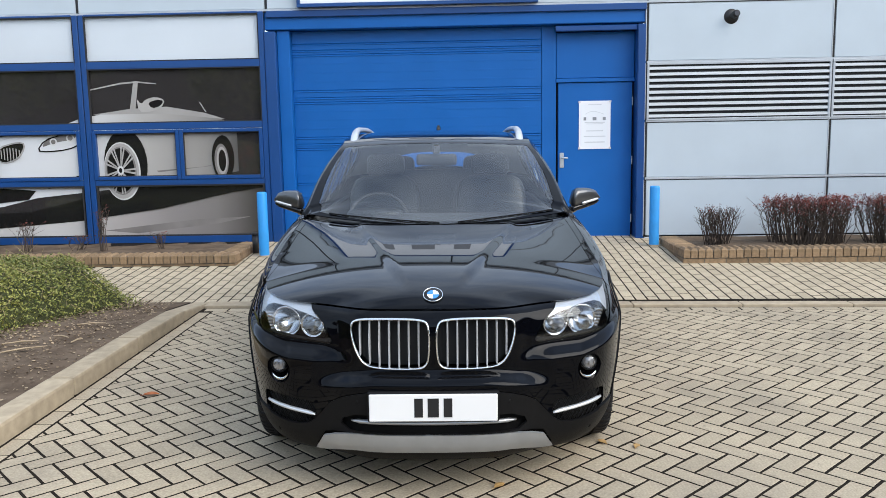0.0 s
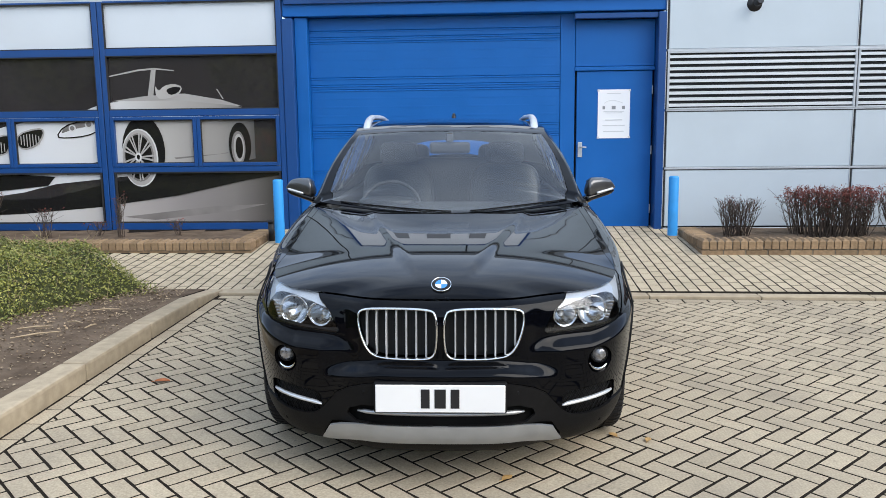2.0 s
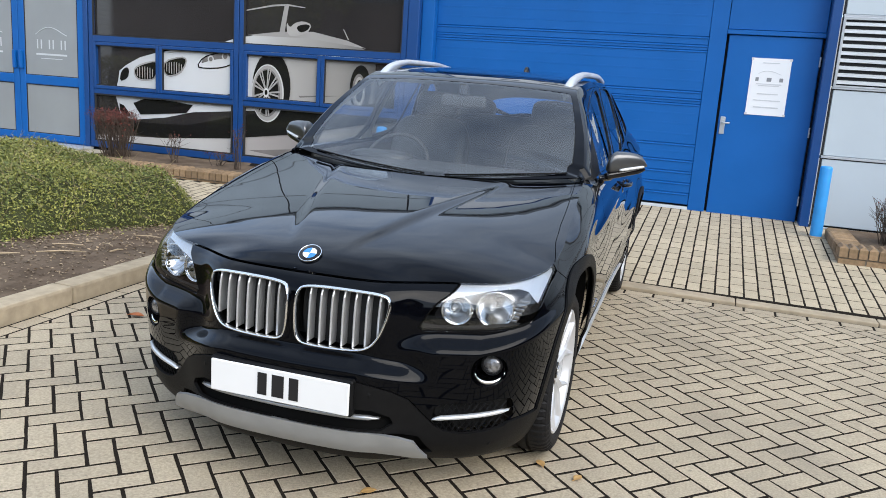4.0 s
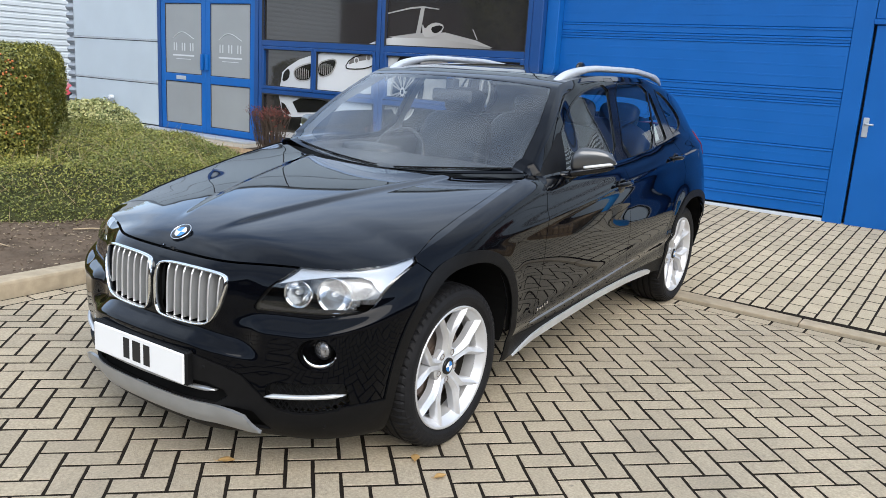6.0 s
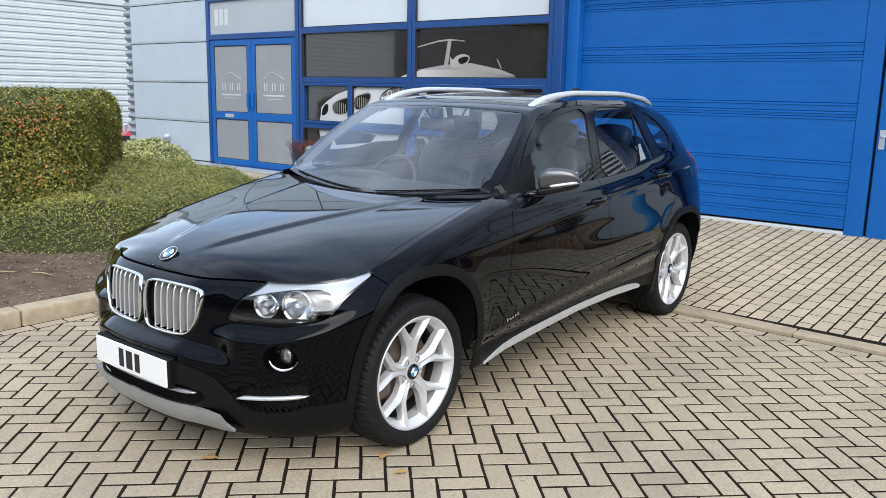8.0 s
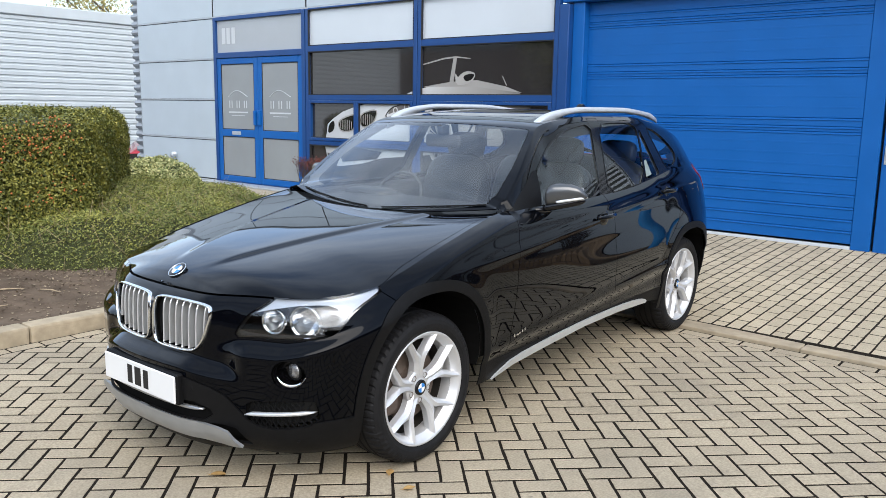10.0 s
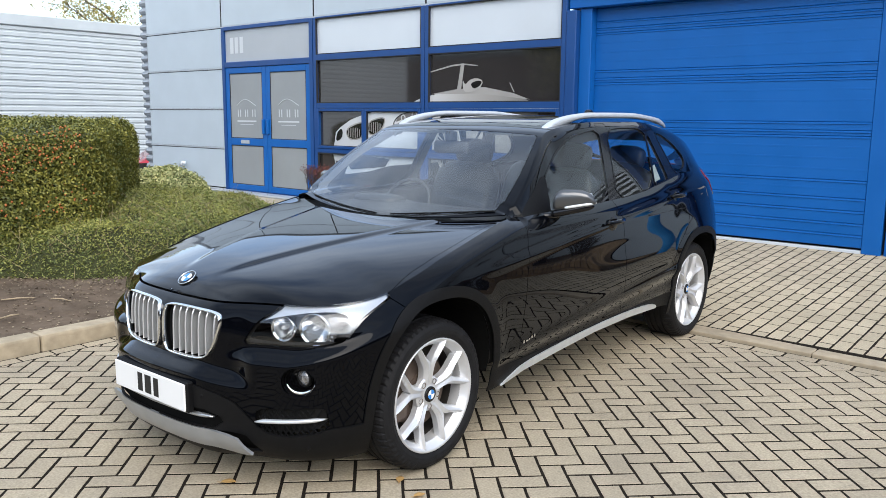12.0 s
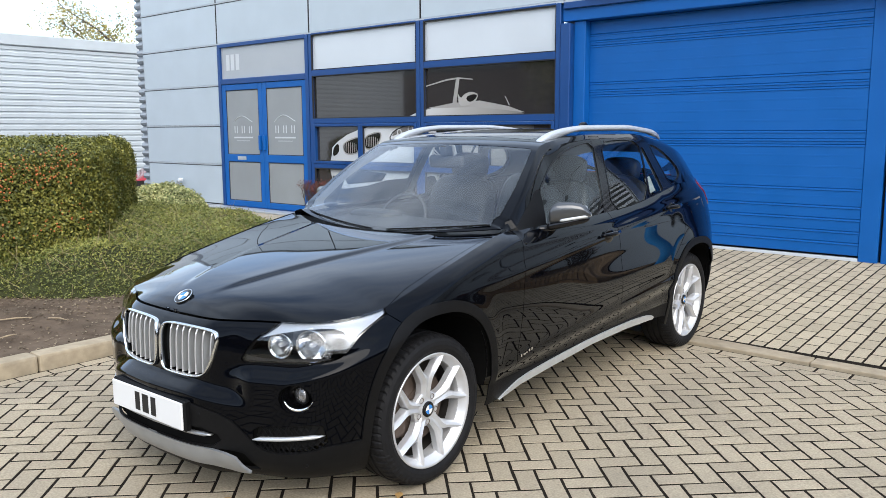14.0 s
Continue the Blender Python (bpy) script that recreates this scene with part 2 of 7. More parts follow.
class Surf:
    """A polygon mesh that can be cut along a curve f = 0 (kept where f <= 0). Columns past the third are carried along."""

    def __init__(self, v, f):
        self.v, self.f = np.asarray(v, float), f

    def cut(self, fn):
        v = self.v
        d = np.asarray(fn(v), float)
        if (d <= 0).all():
            return Surf(v, self.f)
        new_v, cache, remap, out = [], {}, {}, []
        dl = d.tolist()

        def keep(i):
            if i not in remap:
                remap[i] = len(new_v)
                new_v.append(v[i])
            return remap[i]

        for f in self.f:
            ins = [dl[i] <= 0 for i in f]
            if all(ins):
                out.append([keep(i) for i in f])
                continue
            if not any(ins):
                continue
            poly = []
            for k, i in enumerate(f):
                j = f[(k + 1) % len(f)]
                if dl[i] <= 0:
                    poly.append(keep(i))
                if (dl[i] <= 0) != (dl[j] <= 0):
                    key = (i, j) if i < j else (j, i)
                    if key not in cache:
                        t = dl[key[0]] / (dl[key[0]] - dl[key[1]])
                        cache[key] = len(new_v)
                        new_v.append(v[key[0]] * (1 - t) + v[key[1]] * t)
                    poly.append(cache[key])
            if len(poly) >= 3:
                out.append(poly)
        return Surf(np.array(new_v) if new_v else np.zeros((0, v.shape[1])), out)

    def split(self, fn, gap=0.0):
        return self.cut(lambda v: fn(v) + gap / 2), self.cut(lambda v: -fn(v) + gap / 2)


def grid(p):
    n, m = p.shape[:2]
    f = [[i * m + j, i * m + j + 1, (i + 1) * m + j + 1, (i + 1) * m + j] for i in range(n - 1) for j in range(m - 1)]
    return Surf(p.reshape(n * m, -1), f)



# ---- the lie of the land ----
STRIP0, STRIP1, WALL = 3.46, 3.64, 6.41     # flush kerb strip before the apron; the facade


def gz(x, y):
    """Height of the paved yard: a slight fall, then the apron that climbs to the building."""
    z = -0.008 * x + 0.008 * min(y, STRIP0)
    if y > STRIP0:
        z = 0.05 + (0.004 * -x) + max(0.0, y - STRIP1) * 0.066
    return z

# ---- ground ----
def sheet(name, xs, ys, zf, material, parent=None, **kw):
    v = [(x, y, zf(x, y)) for y in ys for x in xs]
    n = len(xs)
    f = [(j * n + i, j * n + i + 1, (j + 1) * n + i + 1, (j + 1) * n + i) for j in range(len(ys) - 1) for i in range(n - 1)]
    return obj(name, v, f, material, parent, True, **kw)


ground = sheet("ground", [-400, -60, -16, -10, -6, -4.6, -4.4, -2.2, 3, 8, 20, 60, 400], [-400, -60, -20, -8, -3, 0, 3.46, 3.64, 5, 6.6, 12, 60, 400],
               lambda x, y: gz(max(-8, min(x, 10)), max(-8, min(y, 6.6))) - ((0.0018 if y < 3.55 else 0.0008) if x > -4.5 or y < 3.5 else 0.16), M_joint, kind="structure", label="sandy bed under the block paving", category="ground")

# ---- the unit's facade ----
facade = empty("wall_front", "office unit facade of pale blue grey panels and blue joinery", "facade", kind="structure")
ZR = [0.24, 0.934, 1.607, 2.285, 2.965, 3.64, 4.32]
XR = [2.235, 4.365, 6.5, 8.63, 10.76, 12.9]
XL = [-11.52, -9.10]
XT = [-11.52, -9.10, -6.71, -4.44, -2.2, 0.02, 2.235, 4.365, 6.5, 8.63, 10.76, 12.9]
# backing behind the panels and joinery
bm = bmesh.new()
box(bm, -11.5, -9.08, WALL + .035, WALL + .3, -.2, 3.0)
box(bm, 2.26, 12.9, WALL + .035, WALL + .3, -.2, 3.0)
box(bm, -11.5, 12.9, WALL + .035, WALL + .3, 3.0, 4.40)
part("wall_core", bm, M_gap, facade)


def clad(x0, x1, z0, z1):
    g = 0.014
    part("panel", bx(x0 + g, x1 - g, WALL, WALL + .034, z0 + g, z1 - g, 0.006), M_panel, facade)


def cladding_rows(xs, rows):
    for x0, x1 in zip(xs, xs[1:]):
        for z0, z1 in rows:
            clad(x0, x1, z0, z1)


rows = list(zip(ZR, ZR[1:]))
cladding_rows(XL, rows[:4])
cladding_rows(XT, rows[4:])
cladding_rows(XR, [rows[0], rows[1], rows[3]])
cladding_rows(XR[1:], [])


def louvre(x0, x1, z0, z1):
    lv = empty("louvre_vent", "silver horizontal louvre panel set in the facade", "vent", group="louvre vents")
    part("backing", bx(x0 + .02, x1 - .02, WALL + .02, WALL + .034, z0 + .02, z1 - .02), M_gap, lv)
    for a, b, c, d in ((x0 + .005, x1 - .005, z1 - .035, z1 - .006), (x0 + .005, x1 - .005, z0 + .006, z0 + .025), (x0 + .005, x0 + .03, z0 + .025, z1 - .035), (x1 - .03, x1 - .005, z0 + .025, z1 - .035)):
        part("frame", bx(a, b, WALL - .012, WALL + .02, c, d, .003), M_alu, lv)
    n = 9
    h = (z1 - z0 - .06) / n
    for i in range(n):
        zb = z0 + .025 + i * h
        bm = bmesh.new()
        pr = [(WALL + .014, zb + h * .74), (WALL - .006, zb + h * .62), (WALL - .006, zb + h * .24), (WALL + .002, zb + h * .20), (WALL + .016, zb + h * .68)]
        a = [bm.verts.new((x0 + .03, y, z)) for y, z in pr]
        b = [bm.verts.new((x1 - .03, y, z)) for y, z in pr]
        for k in range(5):
            bm.faces.new((a[k], a[(k + 1) % 5], b[(k + 1) % 5], b[k]))
        bm.faces.new(a[::-1]), bm.faces.new(b)
        part("slat", bm, M_louvre, lv)


M_louvre = mat("silver louvre blade", (0.72, 0.75, 0.78), 0.32, 0.35, vary=0.05, scale=6, dirt=0.15, dscale=3, dcol=(0.4, 0.42, 0.44))
for x0, x1 in zip(XR, XR[1:]):
    louvre(x0, x1, ZR[2], ZR[3])
# grey strips over the joints
for z in ZR[1:]:
    segs = [(-11.52, -9.10), (2.235, 12.9)] if z < 2.9 else [(-11.52, 12.9)]
    for a, b in segs:
        part("trim", bx(a, b, WALL - .008, WALL + .03, z - .012, z + .012, .003), M_alu, facade)
        part("seam", bx(a, b, WALL - .0035, WALL + .03, z - .021, z - .0125), M_gap, facade)
for x in XR:
    for z0, z1 in rows:
        part("trim", bx(x - .022, x - .009, WALL - .006, WALL + .03, z0 + .013, z1 - .013, .003), M_alu, facade)
        part("seam", bx(x - .008, x + .012, WALL - .001, WALL + .03, z0 + .013, z1 - .013), M_gap, facade)
for x in XT[1:6]:
    for z0, z1 in rows[4:]:
        part("seam", bx(x - .010, x + .010, WALL - .001, WALL + .03, z0 + .013, z1 - .013), M_gap, facade)
part("trim", bx(2.235, 12.9, WALL - .02, WALL + .03, .16, .235, .004), M_alu, facade)
part("trim", bx(-11.52, -9.10, WALL - .02, WALL + .03, .14, .235, .004), M_alu, facade)
part("coping", bx(-11.6, 12.95, WALL - .05, WALL + .4, 4.335, 4.45, .02), mat("grey parapet coping", (0.22, 0.235, 0.25), 0.4, 0.3, vary=0.05, scale=3), facade)
# corrugated corner post
bm = bmesh.new()
n = 31
for i in range(n):
    z0 = -0.1 + i * .145
    tube(bm, [(-11.52, WALL + .06, z0 + .036), (-11.75, WALL + .06, z0 + .036)], .06, 8)
part("corrugated_corner", bm, M_clad2 := mat("grey corrugated steel", (0.34, 0.37, 0.40), 0.45, 0.3, vary=0.08, scale=4), facade)
bm = bx(-11.75, -11.53, WALL + .06, WALL + 9, -.2, 4.4)
part("side_wall", bm, M_clad2, facade)
part("roof", bx(-11.6, 12.9, WALL + .3, WALL + 9, 4.2, 4.4), M_tarmac, facade)

# ---- shutter bay ----
DR = WALL + .17      # plane of the roller shutter and the small door
bay = empty("shutter_bay", "blue steel surround of the roller shutter and side door", "door frame", kind="structure")
part("post", bx(-2.23, -2.10, WALL - .03, WALL + .25, .16, 2.72, .008), M_dblue, bay)
part("post", bx(-2.098, -1.95, WALL + .06, WALL + .22, .16, 2.74, .006), M_blue, bay)
part("post", bx(1.03, 1.20, DR - .006, WALL + .24, .14, 2.74, .004), M_blue, bay)
part("post", bx(2.13, 2.222, WALL - .01, WALL + .25, .14, 2.72, .008), M_dblue, bay)
part("header", bx(-2.23, 2.222, WALL + .02, WALL + .25, 2.742, 2.95, .008), M_blue, bay)
part("rail", bx(-2.2, 2.222, WALL - .02, WALL + .018, 2.88, 2.955, .006), M_dblue, bay)
part("rail", bx(1.18, 2.13, WALL + .03, WALL + .1, 2.66, 2.72, .006), M_dblue, bay)
part("backing", bx(-2.2, 2.2, DR + .07, DR + .12, .1, 2.95), M_gap, bay)
shutter = empty("roller_shutter", "closed blue ribbed steel roller shutter door", "shutter door")
zb, zt = .235, 2.745
ribs = [2.59, 2.515, 2.462, 2.042, 1.957, 1.902, 1.485, 1.405, 1.352, .93, .76, .64, .52, .41]
edges = [zt] + ribs + [.29]
for i, (a, b) in enumerate(zip(edges, edges[1:])):
    bm = bmesh.new()
    box(bm, -1.95, 1.028, DR, DR + .04, b + .0012, a - .0012, .005)
    part("slat", bm, M_blue, shutter)
    # a pressed bead under each joint, faint flutes across the broad sheets
    part("rib", bx(-1.95, 1.028, DR - .007, DR + .002, a - .022, a - .010, .003), M_blue, shutter)
    for j in range(1, int((a - b) / .085)):
        z = b + (a - b) * j / int((a - b) / .085)
        part("rib", bx(-1.95, 1.028, DR - .0012, DR + .002, z - .010, z + .010, .0006), M_blue, shutter)
part("bottom_rail", bx(-1.95, 1.028, DR - .015, DR + .05, .235, .270, .005), M_whitepanel, shutter, "pale rubber seal rail")
sdoor = empty("door_1", "closed blue steel side door with a pinned white notice", "door", kind="structure")
part("over_panel", bx(1.205, 2.125, DR, DR + .04, 2.13, 2.66, .004), M_blue, sdoor)
part("leaf", bx(1.225, 2.105, DR, DR + .05, .20, 2.075, .006), M_blue, sdoor)
part("transom", bx(1.20, 2.128, DR - .02, DR + .06, 2.08, 2.125, .004), M_blue, sdoor)
part("threshold", bx(1.20, 2.128, DR - .04, DR + .06, .15, .198, .004), M_alu, sdoor)
hd = part("lock_plate", bx(1.245, 1.295, DR - .012, DR - .001, 1.07, 1.25, .004), M_alu, sdoor, "steel lock plate")
bm = tube(bmesh.new(), [(1.27, DR - .012, 1.19), (1.27, DR - .05, 1.19), (1.285, DR - .055, 1.19), (1.34, DR - .055, 1.188)], .009, 8)
part("handle", bm, M_alu, sdoor, smooth=True)
for z in (.45, 1.15, 1.85):
    part("hinge", tube(bmesh.new(), [(2.108, DR - .006, z - .05), (2.108, DR - .006, z + .05)], .008, 8), M_alu, sdoor)
notice = empty("notice", "white paper notice taped to the blue door", "notice")
part("sheet", bx(1.475, 1.85, DR - .005, DR - .001, 1.29, 1.86), M_white, notice)
M_ink = mat("grey ink", (0.24, 0.25, 0.27), 0.6)
M_ink2 = mat("pale ink", (0.55, 0.57, 0.60), 0.6)
for x, w in ((1.545, .03), (1.66, .045), (1.775, .035)):
    part("letter_bar", bx(x - w / 2, x + w / 2, DR - .0075, DR - .0055, 1.630, 1.668), M_ink, notice)
for z, w, h in ((1.60, .12, .008), (1.585, .1, .006), (1.81, .08, .008), (1.50, .10, .010), (1.435, .13, .010), (1.365, .12, .012)):
    part("text_bar", bx(1.6625 - w, 1.6625 + w, DR - .0075, DR - .0055, z, z + h), M_ink2, notice)
arc = [(1.55 + .22 * k / 14, DR - .006, 1.70 + .035 * math.sin(math.pi * (k / 14) ** .8)) for k in range(15)]
part("car_line", tube(bmesh.new(), arc, .003, 4), M_ink2, notice)
for sx, sz in ((1.48, 1.85), (1.845, 1.85), (1.48, 1.30), (1.845, 1.30)):
    part("tape", bx(sx - .012, sx + .012, DR - .0085, DR - .0055, sz - .012, sz + .012), M_ink2, notice)

# bent outlet pipe by the bush at the foot of the wall
op = empty("outlet_pipe", "thin grey outlet pipe with a bent top against the wall", "pipe")
part("riser", tube(bmesh.new(), [(-10.40, WALL - .09, .10), (-10.40, WALL - .09, .56), (-10.395, WALL - .09, .605), (-10.37, WALL - .09, .632), (-10.31, WALL - .09, .640)], .018, 10), M_alu, op, smooth=True)
part("cap", tube(bmesh.new(), [(-10.33, WALL - .09, .640), (-10.25, WALL - .09, .640)], .030, 12), M_white, op, "pale cap", True)

# white fascia sign over the shutter
sign = empty("fascia_sign", "white fascia sign board in a blue frame", "sign")
part("board", bx(-1.78, .93, WALL - .07, WALL - .014, 3.02, 3.95, .004), M_white, sign)
for a, b, c, d in ((-1.82, .97, 2.98, 3.018), (-1.82, .97, 3.952, 3.99), (-1.82, -1.782, 3.018, 3.952), (.932, .97, 3.018, 3.952)):
    part("sign_frame", bx(a, b, WALL - .08, WALL - .012, c, d, .004), M_dblue, sign)
for x, w in ((-1.0, .26), (-.42, .34), (.16, .26)):
    part("letter_bar", bx(x - w / 2, x + w / 2, WALL - .076, WALL - .071, 3.32, 3.62), M_ink, sign)
part("text_bar", bx(-1.1, .25, WALL - .076, WALL - .071, 3.18, 3.25), M_ink2, sign)

# ---- windows with a printed film ----
M_film = mat("black printed window film", (0.030, 0.028, 0.028), 0.05, vary=0.25, scale=1.2, coat=1.0, spec=0.9)
M_film_w0 = mat("white print on film", (0.60, 0.59, 0.57), 0.12, vary=0.05, scale=2.0, coat=0.5)


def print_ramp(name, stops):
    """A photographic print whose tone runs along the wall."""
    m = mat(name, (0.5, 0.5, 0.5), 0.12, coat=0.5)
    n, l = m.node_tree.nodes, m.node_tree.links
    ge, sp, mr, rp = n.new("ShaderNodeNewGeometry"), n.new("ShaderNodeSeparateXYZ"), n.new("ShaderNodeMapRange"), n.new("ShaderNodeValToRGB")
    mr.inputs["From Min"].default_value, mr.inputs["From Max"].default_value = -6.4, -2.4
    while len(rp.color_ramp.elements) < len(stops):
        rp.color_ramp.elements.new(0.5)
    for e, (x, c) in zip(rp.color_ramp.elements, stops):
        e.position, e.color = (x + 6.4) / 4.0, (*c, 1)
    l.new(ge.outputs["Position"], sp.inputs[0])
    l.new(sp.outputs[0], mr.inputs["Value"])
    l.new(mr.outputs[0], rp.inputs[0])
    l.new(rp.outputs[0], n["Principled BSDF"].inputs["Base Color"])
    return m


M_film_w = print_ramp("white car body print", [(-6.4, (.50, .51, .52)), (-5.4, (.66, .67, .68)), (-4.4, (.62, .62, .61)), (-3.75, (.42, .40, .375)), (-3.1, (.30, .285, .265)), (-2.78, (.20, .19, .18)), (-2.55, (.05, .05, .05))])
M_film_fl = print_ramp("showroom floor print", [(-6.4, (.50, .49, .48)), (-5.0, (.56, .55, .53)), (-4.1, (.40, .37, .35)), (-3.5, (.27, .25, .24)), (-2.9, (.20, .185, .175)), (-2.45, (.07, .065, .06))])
M_film_s = mat("shaded white print", (0.36, 0.345, 0.325), 0.12, vary=0.08, scale=2.0, coat=0.5)
M_film_g = mat("grey print on film", (0.20, 0.185, 0.175), 0.12, vary=0.22, scale=2.5, coat=0.5)
M_film_d = mat("dark print on film", (0.012, 0.012, 0.012), 0.1, coat=0.5)
M_film_f = mat("pale floor print on film", (0.44, 0.41, 0.385), 0.12, vary=0.22, scale=2.5, coat=0.5)


def clip_rect(poly, x0, x1, z0, z1):
    for ax, lim, sg in ((0, x0, 1), (0, x1, -1), (1, z0, 1), (1, z1, -1)):
        out = []
        for i, p in enumerate(poly):
            q = poly[(i + 1) % len(poly)]
            a, b = sg * (p[ax] - lim), sg * (q[ax] - lim)
            if a >= 0:
                out.append(p)
            if a * b < 0:
                t = a / (a - b)
                out.append((p[0] + (q[0] - p[0]) * t, p[1] + (q[1] - p[1]) * t))
        poly = out
        if len(poly) < 3:
            return []
    return poly


def oval(cx, cz, rx, rz, n=28, a0=0, a1=360):
    return [(cx + rx * math.cos(radians(a0 + (a1 - a0) * k / n)), cz + rz * math.sin(radians(a0 + (a1 - a0) * k / n))) for k in range(n if a1 - a0 == 360 else n + 1)]


# the print: a white coupe on a pale floor, x and z in metres on the facade
chaik = lambda p: [q for a, b in zip(p, p[1:] + p[:1]) for q in ((a[0] * .75 + b[0] * .25, a[1] * .75 + b[1] * .25), (a[0] * .25 + b[0] * .75, a[1] * .25 + b[1] * .75))]
PRINT = [
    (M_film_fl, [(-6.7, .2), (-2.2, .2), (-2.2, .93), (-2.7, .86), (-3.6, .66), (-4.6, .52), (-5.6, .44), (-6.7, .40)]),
    (M_film_g, [(-4.3, .40), (-3.2, .52), (-2.5, .55), (-2.9, .47), (-3.9, .36)]),
    (M_film_g, [(-3.6, .30), (-2.9, .36), (-2.5, .33), (-3.1, .27)]),
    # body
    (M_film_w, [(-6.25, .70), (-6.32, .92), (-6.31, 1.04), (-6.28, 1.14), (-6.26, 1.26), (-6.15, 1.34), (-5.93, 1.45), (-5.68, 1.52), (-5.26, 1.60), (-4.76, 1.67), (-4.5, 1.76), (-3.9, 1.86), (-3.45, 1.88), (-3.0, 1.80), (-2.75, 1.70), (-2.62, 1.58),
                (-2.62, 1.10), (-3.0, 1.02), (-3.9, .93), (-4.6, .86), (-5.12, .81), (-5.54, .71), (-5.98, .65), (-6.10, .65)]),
    (M_film_g, [(-3.62, 1.12), (-3.05, 1.16), (-2.95, 1.18), (-2.95, 1.165), (-3.6, 1.10)]),
    (M_film_s, [(-4.36, 1.80), (-3.9, 1.86), (-3.45, 1.88), (-3.0, 1.80), (-2.75, 1.72), (-3.5, 1.80), (-4.1, 1.80)]),
    # windscreen frame and roof line
    (M_film_s, [(-3.90, 1.85), (-3.84, 2.16), (-3.78, 2.165), (-3.83, 1.85)]),
    (M_film_s, [(-4.36, 2.10), (-4.0, 2.17), (-3.80, 2.185), (-3.56, 2.155), (-3.56, 2.145), (-3.80, 2.165), (-4.0, 2.15), (-4.36, 2.085)]),
    (M_film_s, [(-3.06, 1.93), (-2.99, 1.81), (-2.975, 1.81), (-3.04, 1.92)]),
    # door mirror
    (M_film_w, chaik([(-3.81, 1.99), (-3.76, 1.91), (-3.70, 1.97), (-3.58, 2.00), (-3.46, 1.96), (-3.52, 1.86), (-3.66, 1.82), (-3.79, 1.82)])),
    (M_film_d, chaik([(-3.68, 1.93), (-3.56, 1.965), (-3.48, 1.95), (-3.53, 1.885), (-3.63, 1.86)])),
    # nose: grilles, lamp, lower intake
    (M_film_d, chaik([(-6.26, 1.12), (-6.23, 1.26), (-6.14, 1.32), (-6.10, 1.28), (-6.12, 1.17)])),
    (M_film_s, chaik([(-6.03, 1.31), (-5.90, 1.38), (-5.67, 1.43), (-5.64, 1.37), (-5.68, 1.20), (-5.77, 1.16), (-5.95, 1.15), (-6.03, 1.22)])),
    (M_film_d, chaik([(-6.01, 1.30), (-5.89, 1.36), (-5.69, 1.41), (-5.66, 1.37), (-5.70, 1.21), (-5.77, 1.18), (-5.94, 1.17), (-6.01, 1.23)])),
    (M_film_s, chaik([(-5.56, 1.43), (-5.30, 1.50), (-5.20, 1.47), (-5.25, 1.34), (-5.34, 1.26), (-5.50, 1.22), (-5.58, 1.30)])),
    (M_film_d, chaik([(-5.54, 1.42), (-5.30, 1.48), (-5.22, 1.46), (-5.27, 1.35), (-5.35, 1.28), (-5.50, 1.24), (-5.56, 1.30)])),
    (M_film_d, chaik([(-5.08, 1.375), (-4.975, 1.515), (-4.75, 1.575), (-4.53, 1.60), (-4.50, 1.455), (-4.69, 1.38), (-4.94, 1.36)])),
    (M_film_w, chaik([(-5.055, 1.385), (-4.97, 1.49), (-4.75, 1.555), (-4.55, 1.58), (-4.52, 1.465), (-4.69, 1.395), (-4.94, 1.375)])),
    (M_film_g, chaik([(-5.01, 1.42), (-4.96, 1.50), (-4.75, 1.56), (-4.56, 1.58), (-4.60, 1.51), (-4.82, 1.48), (-4.92, 1.45)])),
    (M_film_w0, oval(-4.86, 1.485, .045, .045)), (M_film_w0, oval(-4.65, 1.53, .05, .05)), (M_film_g, oval(-4.86, 1.485, .028, .028)), (M_film_g, oval(-4.65, 1.53, .032, .032)),
    (M_film_d, [(-6.04, .86), (-5.88, .92), (-5.55, .93), (-5.12, .90), (-5.22, .79), (-5.93, .72)]),
    (M_film_d, [(-6.26, .84), (-6.19, .82), (-6.07, .69), (-6.16, .68), (-6.25, .74)]),
    (M_film_d, [(-4.98, .92), (-4.6, .98), (-4.55, 1.08), (-4.78, 1.03)]),
    # shadow under the car
    (M_film_d, [(-6.5, .62), (-5.7, .62), (-5.2, .64), (-4.6, .78), (-4.2, .86), (-2.6, 1.0), (-2.2, .98), (-2.2, .92), (-2.7, .85), (-3.6, .66), (-4.6, .53), (-5.6, .46), (-6.5, .45)]),
    # near wheel
    (M_film_d, oval(-3.99, 1.20, .265, .42)),
    (M_film_w0, oval(-4.04, 1.12, .225, .35)), (M_film_s, oval(-4.045, 1.12, .212, .335)), (M_film_g, oval(-4.05, 1.125, .185, .292)), (M_film_d, oval(-4.055, 1.13, .168, .268)),
    # far wheel
    (M_film_d, oval(-2.80, 1.26, .135, .27)), (M_film_g, oval(-2.82, 1.23, .085, .20)),
    (M_film_s, oval(-2.815, 1.23, .065, .165)), (M_film_d, oval(-2.81, 1.23, .045, .13)),
]
for k in range(18):
    a = 2 * math.pi * (k + (.22 if k % 2 else -.22)) / 18 + .15
    c, s = math.cos(a), math.sin(a)
    PRINT.append((M_film_s, [(-4.055 + .03 * c - .004 * s, 1.13 + .045 * s + .006 * c), (-4.055 + .185 * c - .006 * s, 1.13 + .285 * s + .008 * c),
                             (-4.055 + .185 * c + .012 * s, 1.13 + .285 * s - .016 * c), (-4.055 + .03 * c + .008 * s, 1.13 + .045 * s - .012 * c)]))
